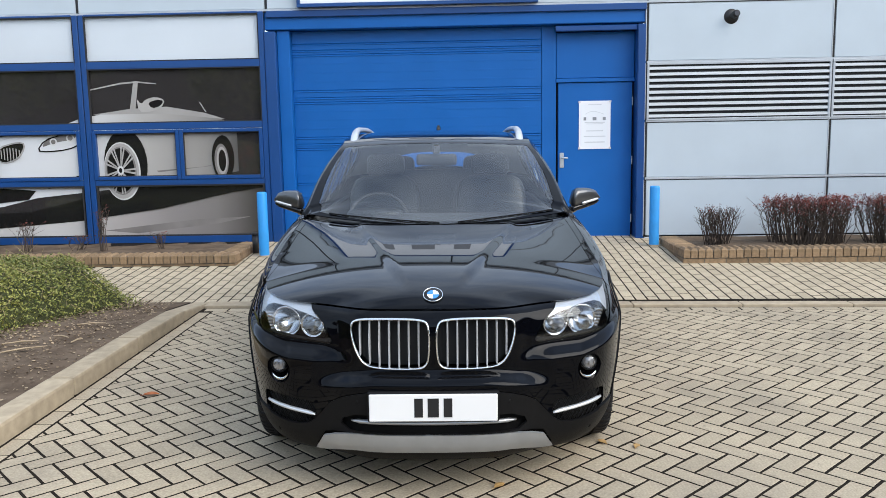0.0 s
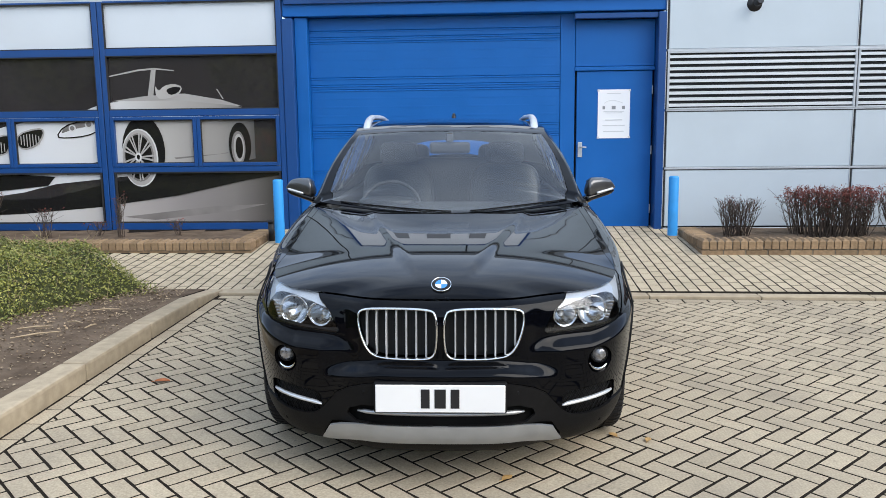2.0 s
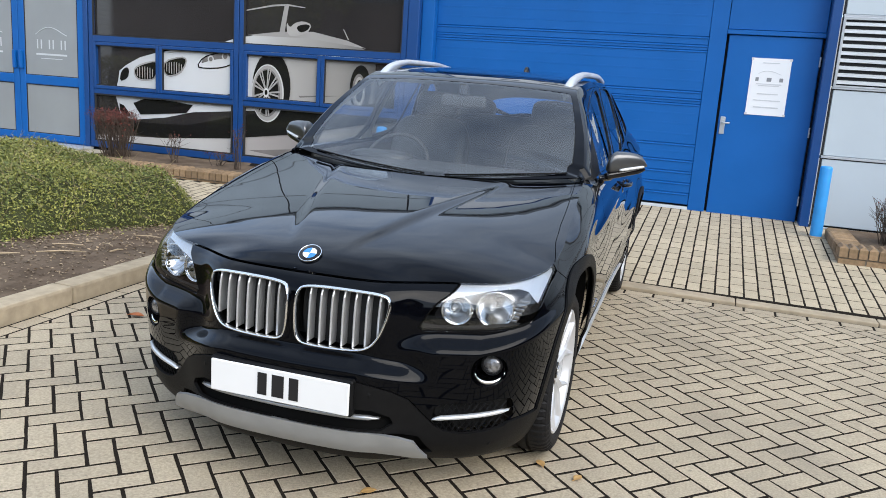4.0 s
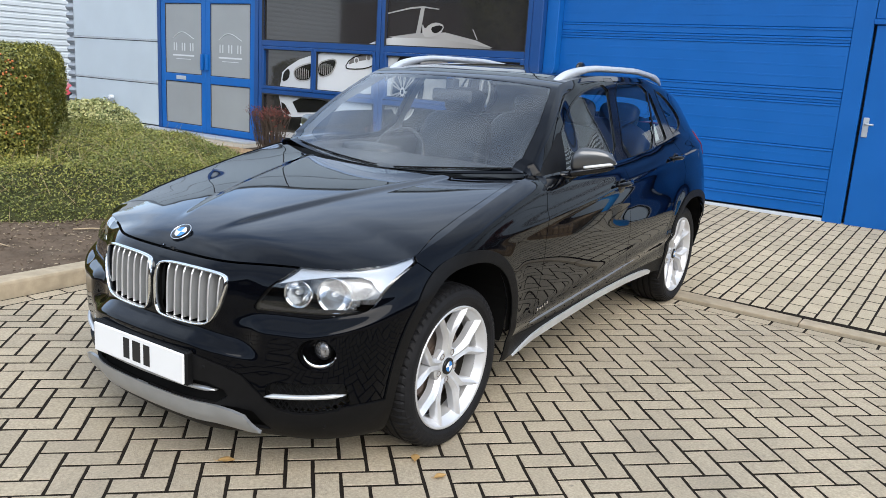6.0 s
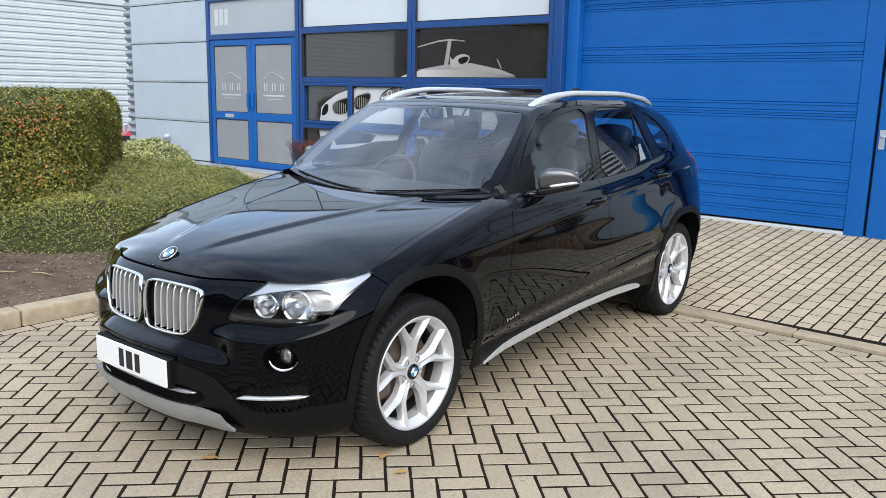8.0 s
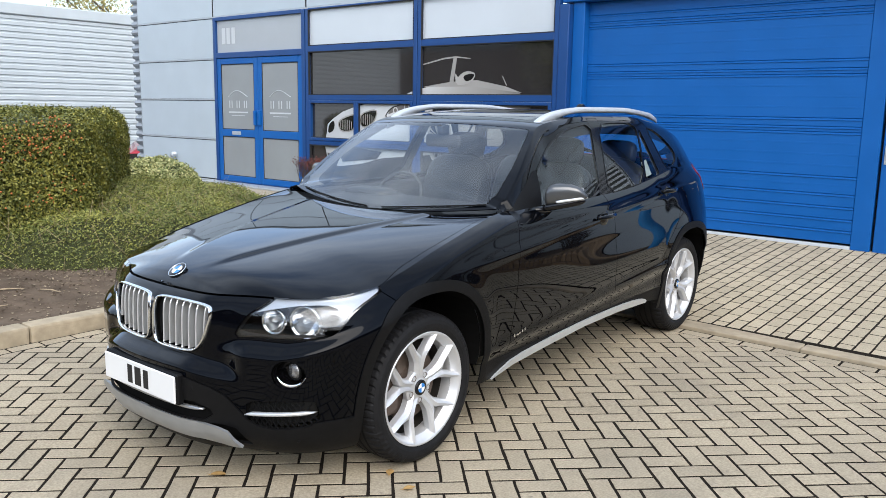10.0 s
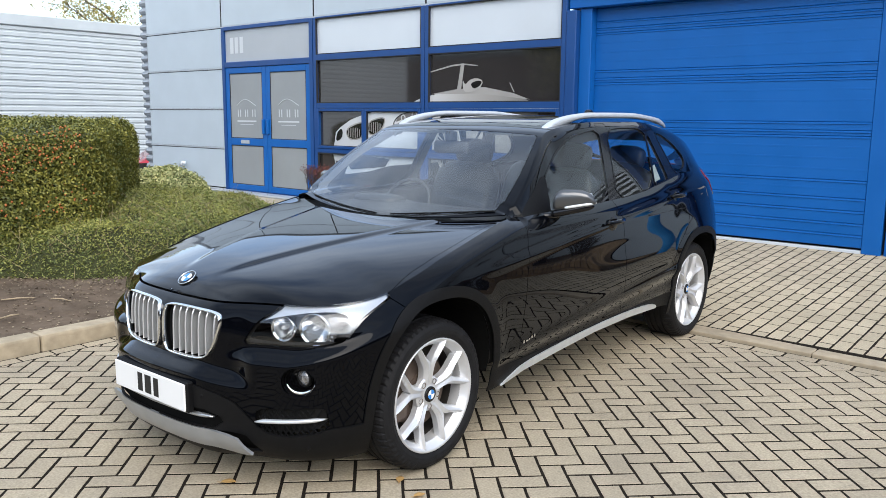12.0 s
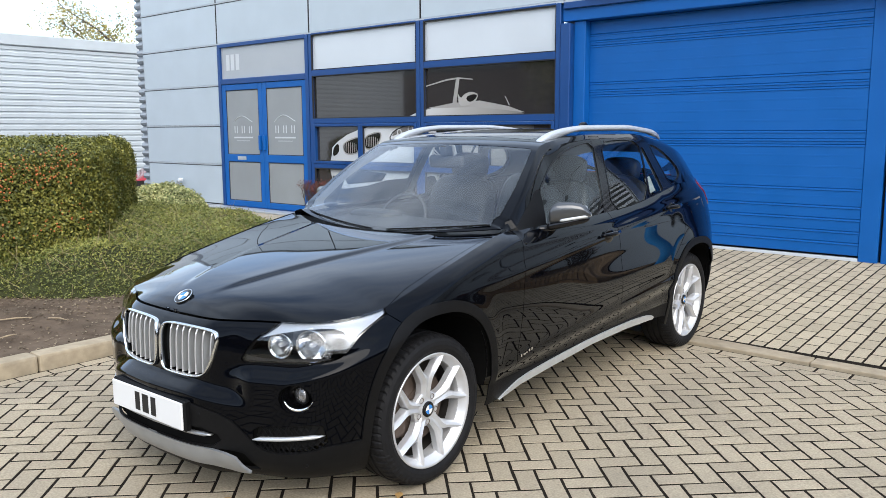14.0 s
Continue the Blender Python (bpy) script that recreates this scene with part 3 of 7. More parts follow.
PRINT.append((M_film_w0, oval(-4.055, 1.13, .04, .055)))
PRINT.append((M_film_d, oval(-4.055, 1.13, .02, .03)))
for gx, gw, gzc, gh in ((-5.84, .16, 1.26, .085), (-5.39, .15, 1.345, .085)):
    for k in range(-3, 4):
        x = gx + gw * k / 4
        h = gh * math.sqrt(max(0, 1 - (k / 4) ** 2)) * .9
        PRINT.append((M_film_s, [(x - .006, gzc - h), (x + .006, gzc - h), (x + .006, gzc + h), (x - .006, gzc + h)]))


def window_bay(name, x0, x1, xm):
    w = empty(name, "blue framed shopfront window with a printed film of a white car", "window", kind="structure")
    FB, FF = WALL + .06, WALL - .02
    panes = [(x0 + .07, x1 - .07, 2.42, 2.93, "white"), (x0 + .07, x1 - .07, 1.70, 2.32, "p"), (x0 + .10, xm - .05, 1.06, 1.565, "p"),
             (xm + .05, x1 - .10, 1.06, 1.565, "p"), (x0 + .09, x1 - .09, .34, .935, "p")]
    fr = [(x0, x0 + .065, .24, 2.955), (x1 - .065, x1, .24, 2.955), (x0 + .067, x1 - .067, 2.325, 2.415), (x0 + .067, x1 - .067, 1.612, 1.695),
          (x0 + .067, x1 - .067, .945, 1.012), (x0 + .067, x1 - .067, .24, .33), (x0 + .067, x1 - .067, 2.935, 2.96)]
    for a, b, c, d in fr:
        part("window_frame", bx(a, b, FF, FB, c, d, .006), M_dblue, w)
    # opening lights stand a little proud
    for a, b in ((x0 + .067, xm - .002), (xm + .002, x1 - .067)):
        for q in ((a, a + .045, 1.014, 1.61), (b - .045, b, 1.014, 1.61), (a + .047, b - .047, 1.57, 1.61), (a + .047, b - .047, 1.014, 1.055)):
            part("sash", bx(q[0], q[1], FF - .008, FB - .02, q[2], q[3], .005), M_dblue, w)
    for a, b, c, d, k in panes:
        pn = part("pane", bx(a - .02, b + .02, WALL + .022, WALL + .04, c - .02, d + .02), M_whitepanel if k == "white" else M_film, w)
        gy0, gy1 = WALL + .012, WALL + .0225
        # black gasket strips that also draw the shadow line between frame and pane
        for q in ((a - .02, b + .02, d - .004, d + .014), (a - .02, b + .02, c - .014, c + .004), (a - .014, a + .004, c + .004, d - .004), (b - .004, b + .014, c + .004, d - .004)):
            part("gasket", bx(q[0], q[1], gy0 - .03, gy1 - .014, q[2], q[3]), M_gap, pn)
        if k == "white":
            continue
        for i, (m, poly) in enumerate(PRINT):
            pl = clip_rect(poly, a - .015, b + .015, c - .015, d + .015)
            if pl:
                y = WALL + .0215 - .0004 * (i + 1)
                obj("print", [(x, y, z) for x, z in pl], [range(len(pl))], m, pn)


window_bay("window_1", -6.71, -4.445, -5.61)
window_bay("window_2", -4.435, -2.235, -3.31)

# ---- entrance doors ----
M_mark = mat("pale etched mark", (0.56, 0.585, 0.60), 0.4, vary=0.02, scale=2)
M_frost = mat("frosted grey glass", (0.27, 0.285, 0.29), 0.35, vary=0.05, scale=2, coat=0.3)
ent = empty("door_2", "pair of blue framed entrance doors with frosted glass", "door", kind="structure")
ex0, ex1 = -9.085, -6.73
for a, b, c, d in ((ex0, ex0 + .075, .18, 2.955), (ex1 - .075, ex1, .18, 2.955), (ex0 + .077, ex1 - .077, 2.90, 2.96), (ex0 + .077, ex1 - .077, 2.29, 2.38), (ex0 + .077, ex1 - .077, .18, .235)):
    part("door_frame", bx(a, b, WALL - .02, WALL + .06, c, d, .006), M_dblue, ent)
part("over_light", bx(ex0 + .06, ex1 - .06, WALL + .02, WALL + .04, 2.37, 2.91), mat("grey over-door panel", (0.40, 0.425, 0.45), 0.25, vary=0.03, scale=2, coat=0.3), ent)
for x in (-8.83, -8.70, -8.56):
    part("number_bar", bx(x - .045, x + .045, WALL + .0165, WALL + .0195, 2.52, 2.78), M_mark, ent)
xm = (ex0 + ex1) / 2
for a, b, hs in ((ex0 + .08, xm - .004, 1), (xm + .004, ex1 - .08, -1)):
    lf = part("door_leaf", bx(a, a + .10, WALL - .005, WALL + .045, .24, 2.285, .006), M_blue, ent)
    for q in ((b - .10, b, .24, 2.285), (a + .102, b - .102, 2.19, 2.285), (a + .102, b - .102, 1.0, 1.12), (a + .102, b - .102, .24, .34)):
        part("leaf_rail", bx(q[0], q[1], WALL - .005, WALL + .045, q[2], q[3], .006), M_blue, lf)
    for c, d in ((.34, 1.0), (1.12, 2.19)):
        part("glass", bx(a + .095, b - .095, WALL + .01, WALL + .026, c - .006, d + .006), M_frost, lf)
        # gasket strips, dark for the shadow line at the glass edge too
        for q in ((a + .100, b - .100, d - .010, d + .002), (a + .100, b - .100, c - .002, c + .010), (a + .100, a + .112, c + .010, d - .010), (b - .112, b - .100, c + .010, d - .010)):
            part("gasket", bx(q[0], q[1], WALL + .002, WALL + .0095, q[2], q[3]), M_gap, lf)
    hx = b - .05 if hs > 0 else a + .05
    part("pull_handle", bx(hx - .025, hx + .025, WALL - .05, WALL - .007, 1.20, 1.44, .012, 2), M_blue, lf)
    gx = (a + b) / 2
    arc = [(gx - .26 + .52 * k / 16, WALL + .008, 1.66 + .10 * math.sin(math.pi * (k / 16) ** .85) ** 1.2) for k in range(17)]
    part("car_line", tube(bmesh.new(), arc, .006, 4), M_mark, lf)
    for dx in (-.20, 0, .20):
        for k in (-.032, .032):
            part("letter_bar", bx(gx + dx + k - .009, gx + dx + k + .009, WALL + .006, WALL + .009, 1.475, 1.595), M_mark, lf)
    part("text_bar", bx(gx - .26, gx + .26, WALL + .006, WALL + .009, 1.392, 1.415), M_mark, lf)
    part("text_bar", bx(gx - .18, gx + .18, WALL + .006, WALL + .009, 1.345, 1.353), M_mark, lf)
part("letterbox", bx(-8.62, -8.38, WALL - .012, WALL - .006, 1.03, 1.09, .003), M_alu, ent, "aluminium letterbox flap")

# ---- wall lamp, bollards ----
M_blackp = mat("black plastic", (0.014, 0.014, 0.015), 0.45, vary=0.1, scale=20)
lamp = empty("wall_camera", "small black round camera on the panel wall", "camera")
bm = lathe(bmesh.new(), [(0, .0), (.0, .085), (-.03, .09), (-.06, .075), (-.075, .05), (-.075, 0)], 24, 'z')
bmesh.ops.rotate(bm, verts=bm.verts, matrix=Matrix.Rotation(radians(-90), 3, 'X'))
bmesh.ops.rotate(bm, verts=bm.verts, matrix=Matrix.Rotation(radians(180), 3, 'X'))
bmesh.ops.translate(bm, verts=bm.verts, vec=(3.19, WALL - .001, 2.78))
part("base", bm, M_blackp, lamp, smooth=True)
part("barrel", tube(bmesh.new(), [(3.19, WALL - .06, 2.78), (3.20, WALL - .09, 2.79), (3.205, WALL - .15, 2.795)], [.04, .042, .040], 14), M_blackp, lamp, smooth=True)
part("lens", tube(bmesh.new(), [(3.205, WALL - .1505, 2.795), (3.206, WALL - .156, 2.7955)], .03, 14), mat("lens glass", (0.02, 0.02, 0.025), 0.05), lamp)


def bollard(x, y, top):
    b = empty("bollard", "light blue round steel bollard by the shutter", "bollard", group="bollards by the shutter")
    z = gz(x, y)
    bm = lathe(bmesh.new(), [(z - .03, .055), (top - .02, .055), (top - .006, .051), (top, .042), (top + .002, 0.001)], 24, 'z')
    bmesh.ops.translate(bm, verts=bm.verts, vec=(x, y, 0))
    part("post", bm, M_bollard, b, smooth=True)
    bm = lathe(bmesh.new(), [(z - .01, .056), (z + .012, .062), (z + .016, .058), (z + .016, .054)], 24, 'z')
    bmesh.ops.translate(bm, verts=bm.verts, vec=(x, y, 0))
    part("collar", bm, M_kerb, b, smooth=True)


bollard(-2.13, 5.55, .90)
bollard(2.25, 5.95, .875)

# ---- kerbs, strip, beds ----
def kerb_stone(name, parent, x0, x1, y0, y1, zf, h, bev=.018):
    """A kerb stone whose top follows zf(x, y) + h; ends a little apart."""
    bm = bx(x0, x1, y0, y1, -.2, 1.0, bev, 2)
    for v in bm.verts:
        top = v.co.z > .5
        base = zf(v.co.x, v.co.y)
        v.co.z = base + h(v.co.y) - (1.0 - v.co.z) if top else base - .15
    return part(name, bm, M_kerb, parent)


def sstep_(a, b, x):
    t = min(1, max(0, (x - a) / (b - a)))
    return t * t * (3 - 2 * t)


KX = -2.14                     # front face of the raised kerb
kerb = empty("kerb", "weathered concrete kerb along the planting bed", "kerb", kind="structure")
ky = [-7.06 + .915 * i for i in range(13)]
drop = lambda y: .105 - .085 * float(sstep_(2.75, 3.55, y))


for a, b in zip(ky, ky[1:]):
    b = min(b, STRIP1)
    if b - a < .05:
        continue
    kerb_stone("kerb_stone", kerb, KX - .15, KX, a + .004, b - .004, lambda x, y: gz(x, min(y, STRIP0)), drop)
strip = empty("kerb_strip", "flush pale concrete kerb strip before the apron", "kerb", kind="structure")
sx = KX + .002
while sx < 9:
    kerb_stone("kerb_stone", strip, sx + .003, sx + .912, STRIP0, STRIP1, lambda x, y: gz(x, STRIP0 - .001), lambda y: .024, .007)
    sx += .915

bed = sheet("planting_bed", [-60, -20, -12, -9, -7, -6, -5, -4.5, -4, -3.6, -3.2, -2.9, -2.6, KX - .148], [-30, -10, -5, -3, -2, -1, 0, .5, 1, 1.5, 2, 2.5, 3, 3.4, 3.62],
            lambda x, y: gz(max(x, -4), min(y, 3.4)) + (.085 + .05 * min(1, max(0, (-2.4 - x) / 2)) if y < 3.0 else .085 - .06 * (y - 3.0) / .62) + .012 * noise.noise(Vector((x * 2.1, y * 2.1, 0))) * (x < -2.35), M_earth,
            kind="structure", label="bare brown soil bed scattered with litter", category="soil")

# ---- block paving ----
def block_mesh(name, lx, ly, h=.05, c=.006, rough=0.0, seed=0):
    """A chamfered block without a bottom; rough: its edges wander and chip by that much."""
    rnd = random.Random(seed)
    ring = []
    nx, ny = (2, 3) if rough else (1, 1)
    for k in range(nx):
        ring.append((-lx / 2 + lx * k / nx, -ly / 2))
    for k in range(ny):
        ring.append((lx / 2, -ly / 2 + ly * k / ny))
    for k in range(nx):
        ring.append((lx / 2 - lx * k / nx, ly / 2))
    for k in range(ny):
        ring.append((-lx / 2, ly / 2 - ly * k / ny))
    n = len(ring)
    V, F = [], []
    jit = [(rnd.uniform(-rough, rough), rnd.uniform(-rough, rough)) for _ in ring]
    for z, inset in ((-h, 0), (-c, 0), (0, c)):
        for (x, y), (jx, jy) in zip(ring, jit):
            chip = inset + (abs(rnd.gauss(0, rough * .6)) if z == 0 else 0)
            V.append((x + jx - math.copysign(chip, x) * (abs(abs(x) - lx / 2) < 1e-6), y + jy - math.copysign(chip, y) * (abs(abs(y) - ly / 2) < 1e-6), z))
    for r in (0, n):
        F += [(r + k, r + (k + 1) % n, r + n + (k + 1) % n, r + n + k) for k in range(n)]
    F.append(tuple(range(2 * n, 3 * n)))
    me = bpy.data.meshes.new(name)
    me.from_pydata(V, [], F)
    me.update()
    return me


def tilt_at(x, y, turn, dz):
    e = .05
    nx, ny = (gz(x - e, y) - gz(x + e, y)) / (2 * e), (gz(x, y - e) - gz(x, y + e)) / (2 * e)
    rot = Vector((0, 0, 1)).rotation_difference(Vector((nx, ny, 1)).normalized()).to_matrix().to_4x4()
    return Matrix.Translation((x, y, gz(x, y) + dz)) @ rot @ Matrix.Rotation(turn, 4, 'Z')


def lay_blocks(parent, name, me, spots, near, label, cuts=()):
    """Blocks at (x, y, turn); the nearest ones are parts, the rest one joined part."""
    rnd = random.Random(5)
    spots = [(x, y, a, rnd.uniform(-.0007, .0007)) for x, y, a in spots]
    close = [s for s in spots if near(s[0], s[1]) and all(c(np.array([s[:3]]))[0] < -.12 for c in cuts)][:300]
    ids = set(map(id, close))
    kinds = me if isinstance(me, list) else [me]
    for s in close:
        ob = new(name, rnd.choice(kinds))
        ob.parent = parent
        ob.matrix_world = tilt_at(*s) @ Matrix.Rotation(rnd.uniform(-.012, .012), 4, 'Z')
    bases = [(np.array([v.co[:] for v in q.vertices]), [list(p.vertices) for p in q.polygons]) for q in kinds]
    V, F, cnt = [], [], 0
    for s in spots:
        if id(s) in ids:
            continue
        m = np.array(tilt_at(*s) @ Matrix.Rotation(rnd.uniform(-.012, .012), 4, 'Z'))
        base, ff = rnd.choice(bases)
        v = base @ m[:3, :3].T + m[:3, 3]
        for c in cuts:
            if (c(v) > 0).any():
                q = Surf(v, ff).cut(c)
                v, ff = q.v, q.f
        if not ff:
            continue
        V.append(v)
        F += [[i + cnt for i in f] for f in ff]
        cnt += len(v)
    o = obj("blocks", np.concatenate(V), F, kinds[0].materials[0], parent, label=label, kind="stuff")


gclamp = lambda x, y: gz(max(-8, min(x, 10)), max(-8, min(y, 6.6)))
sheet("road", [-60, -16, KX - .16, 3, 8, 20, 60], [-31, -20, -8, -7.06], lambda x, y: gclamp(x, y) + .002, M_tarmac, kind="structure", label="dark grey tarmac road behind the yard", category="road")
sheet("road", [7.15, 8, 10, 16.9], [-7.05, -3, 0, 3.46, 3.64, 5, 6.3], lambda x, y: gclamp(x, y) + .002, M_tarmac, kind="structure", label="dark grey tarmac beside the paved yard", category="road")
yard = empty("yard_paving", "weathered buff concrete block paving in herringbone", "paving", kind="structure")
me_hs = [block_mesh("block", .0902, .1902, .05, .0032, .0011, k) for k in range(8)]
for m in me_hs:
    m.materials.append(M_paver)
me_h = me_hs[0]
rt = math.sqrt(.5)
spots = []
for c in range(-75, 80):
    for r in range(-115, 60):
        k = (c + r - 2) % 4
        if k == 0:
            a, b, turn = (c + 1) * .1 - .01, (r + .5) * .1, radians(45 + 90)
        elif k == 2:
            a, b, turn = (c + .5) * .1 - .01, (r + 1) * .1, radians(45)
        else:
            continue
        x, y = (a - b) * rt, (a + b) * rt
        if -2.1 < x < 7.2 and -7.0 < y < 3.45:
            spots.append((x, y, turn))
lay_blocks(yard, "block", me_hs, spots, lambda x, y: (x - 1.9) ** 2 / 1.6 + (y - .1) ** 2 < 2.6 and not (-.85 < x < .85 and y > -.2), "buff concrete paving blocks",
           (lambda v: KX + .122 - v[:, 0], lambda v: v[:, 1] - 3.345))
course = empty("edge_course", "single course of blocks along the kerbs", "paving", kind="structure")
for i in range(46):
    x = KX + .13 + .205 * i
    ob = new("block", me_h)
    ob.parent = course
    ob.matrix_world = tilt_at(x, 3.40, radians(90), .001)
for i in range(52):
    y = -7.0 + .2 * i
    ob = new("block", me_h)
    ob.parent = course
    ob.matrix_world = tilt_at(KX + .06, y, 0, .001)

apron = empty("apron_paving", "pale buff block paving sloping up to the unit", "paving", kind="structure")
me_as = [block_mesh("block", .0935, .1935, .05, .0028, .0010, 20 + k) for k in range(6)]
for m in me_as:
    m.materials.append(M_paver2)
spots = []
for i in range(-42, 75):
    for j in range(0, 16):
        x, y = .102 * i, STRIP1 + .0995 + .201 * j + (.1 if i % 2 else 0)
        if y > WALL + .26 or (y > 5.1 and (x < -2.36 or x > 2.4)) or (x < -2.6 and y > 5.05):
            continue
        spots.append((x, y, 0))
me_b = block_mesh("block", .0905, .0935, .05, .0028)
me_b.materials.append(M_paver2)
lay_blocks(apron, "half_block", me_b, [(.102 * i, STRIP1 + .0495, 0) for i in range(-41, 75, 2)], lambda x, y: 0 < x < 3, "pale buff half blocks")
lay_blocks(apron, "block", me_as, spots, lambda x, y: .8 < x < 3.2 and y < 4.9, "pale buff paving blocks")

# ---- brick planters ----
me_st = block_mesh("brick", .207, .10, .065, .004)
me_ed = block_mesh("brick", .066, .21, .10, .022)
for m in (me_st, me_ed):
    m.materials.append(M_brick)


def planter(name, x0, x1, y0, label, open_side):
    """Low brick edging: one stretcher course, bullnose bricks on edge on top."""
    p = empty(name, label, "planter")
    zt = .288
    n = int((x1 - x0) / .0765)
    for i in range(n):
        ob = new("brick", me_ed)
        ob.parent = p
        ob.matrix_world = pose(x0 + (i + .5) * (x1 - x0) / n, y0 + .105, zt + random.uniform(-.003, .003), 0, 0, random.uniform(-1, 1))
    n = int((x1 - x0) / .217)
    for i in range(n):
        ob = new("brick", me_st)
        ob.parent = p
        ob.matrix_world = pose(x0 + (i + .5) * (x1 - x0) / n, y0 + .058, zt - .11, 0, 0, 0)
    xs = x1 - .105 if open_side > 0 else x0 + .105
    n = int((WALL - .3 - y0 - .21) / .0765)
    for i in range(n):
        ob = new("brick", me_ed)
        ob.parent = p
        ob.matrix_world = pose(xs, y0 + .25 + i * .0765, zt + random.uniform(-.003, .003), 0, 0, 90 + random.uniform(-1, 1))
    n = int((WALL - .3 - y0) / .217)
    for i in range(n):
        ob = new("brick", me_st)
        ob.parent = p
        ob.matrix_world = pose(x1 - .058 if open_side > 0 else x0 + .058, y0 + .11 + (i + .5) * .217, zt - .11, 0, 0, 90)
    bm = bx(x0 + .014, x1 - .014, y0 + .014, y0 + .17, -.02, zt - .02)
    box(bm, xs - .09, xs + .09, y0 + .171, WALL - .3, -.02, zt - .02)
    part("mortar_bed", bm, M_mortar, p)
    a, b = (x0 + .02, x1 - .22) if open_side > 0 else (x0 + .22, x1 - .02)
    sheet("soil", np.linspace(a, b, 30), np.linspace(y0 + .2, WALL - .03, 9), lambda x, y: zt - .05 + .03 * noise.noise(Vector((x * 5, y * 5, 2))), M_earth, p)
    return p


planter("planter", 2.34, 9.2, 5.02, "low brown brick planter edging by the panel wall", -1)
planter("planter", -6.1, -2.32, 5.08, "low brown brick planter edging under the shop windows", 1)
step = part("entrance_slab", bx(-9.6, -6.15, 4.3, WALL - .03, -.1, .205, .01), mat("pale concrete slab", (0.42, 0.37, 0.29), 0.9, vary=0.12, scale=8, bump=0.2, bscale=120, dirt=0.3, dscale=2), label="pale concrete slab before the entrance doors", kind="structure", category="step")
part("entrance_step", bx(-9.2, -6.65, WALL - .32, WALL - .035, .206, .235, .006), M_alu, label="grey metal threshold before the entrance doors", kind="structure", category="step")

# ---- foliage ----
def leaf_mat(name, c0, c1, rough=0.5):
    m = bpy.data.materials.new(name)
    m.use_nodes = True
    n, l = m.node_tree.nodes, m.node_tree.links
    b = n["Principled BSDF"]
    b.inputs["Roughness"].default_value = rough
    b.inputs["Specular IOR Level"].default_value = 0.35
    ge, rp, no, mx = n.new("ShaderNodeNewGeometry"), n.new("ShaderNodeValToRGB"), n.new("ShaderNodeTexNoise"), n.new("ShaderNodeMix")
    rp.color_ramp.elements[0].color, rp.color_ramp.elements[1].color = (*c0, 1), (*c1, 1)
    no.inputs["Scale"].default_value, no.inputs["Detail"].default_value = 1.6, 4
    mx.data_type, mx.blend_type = 'RGBA', 'MULTIPLY'
    mx.inputs[0].default_value = 0.55
    rp2 = n.new("ShaderNodeValToRGB")
    rp2.color_ramp.elements[0].position, rp2.color_ramp.elements[1].position = .35, .65
    rp2.color_ramp.elements[0].color, rp2.color_ramp.elements[1].color = (.42, .46, .40, 1), (1.28, 1.15, .92, 1)
    l.new(ge.outputs["Random Per Island"], rp.inputs[0])
    l.new(ge.outputs["Position"], no.inputs["Vector"])
    l.new(no.outputs["Fac"], rp2.inputs[0])
    l.new(rp.outputs[0], mx.inputs[6])
    l.new(rp2.outputs[0], mx.inputs[7])
    l.new(mx.outputs[2], b.inputs["Base Color"])
    return m


def leaves(name, pts, nrm, size, material, parent, seed=1, spread=.9, aspect=.55, label="", kind=""):
    """Many small folded leaves, each of four corners, at points with a main direction."""
    rg = np.random.default_rng(seed)
    n = len(pts)
    d = nrm + rg.normal(0, spread, (n, 3))
    d /= np.linalg.norm(d, axis=1, keepdims=True)
    t = np.cross(d, rg.normal(0, 1, (n, 3)))
    t /= np.linalg.norm(t, axis=1, keepdims=True)
    b = np.cross(d, t)
    s = size * rg.uniform(.6, 1.35, (n, 1))
    base, tip = pts - t * s * .5, pts + t * s * .5
    lf, rt_ = pts + b * s * aspect * .5 + d * s * .12, pts - b * s * aspect * .5 + d * s * .12
    v = np.stack([base, lf, tip, rt_], 1).reshape(-1, 3)
    me = bpy.data.meshes.new(name)
    me.vertices.add(4 * n)
    me.vertices.foreach_set("co", v.ravel())
    me.loops.add(4 * n)
    me.loops.foreach_set("vertex_index", np.arange(4 * n))
    me.polygons.add(n)
    me.polygons.foreach_set("loop_start", np.arange(0, 4 * n, 4))
    me.polygons.foreach_set("loop_total", np.full(n, 4))
    me.materials.append(material)
    me.update(calc_edges=True)
    ob = new(name, me)
    ob.parent = parent
    return tagged(ob, label, kind=kind)


M_hedge = leaf_mat("hedge leaves", (0.055, 0.080, 0.017), (0.32, 0.305, 0.07))
M_ivy = leaf_mat("ground cover leaves", (0.068, 0.100, 0.021), (0.34, 0.345, 0.098))
M_vari = leaf_mat("variegated leaves", (0.14, 0.20, 0.06), (0.72, 0.70, 0.36))
M_redleaf = leaf_mat("dark red leaves", (0.075, 0.014, 0.013), (0.25, 0.055, 0.04))
M_twig = mat("brown twigs", (0.075, 0.055, 0.042), 0.9, vary=0.3, scale=20)
# dark filler under the leaves; the shade between them is in its colour
M_hcore = mat("dark foliage core with leaf shade", (0.045, 0.050, 0.018), 1.0, vary=0.3, scale=12)
M_berry = mat("orange berries", (0.50, 0.15, 0.045), 0.45)
rg = np.random.default_rng(7)




# clipped hedge: a long rounded block along the yard's edge
hedge = empty("hedge", "tall clipped green hedge with orange berries", "hedge")
HX0, HX1, HY0, HY1, HT = -8.7, -4.40, -4.2, 0.0, 1.395
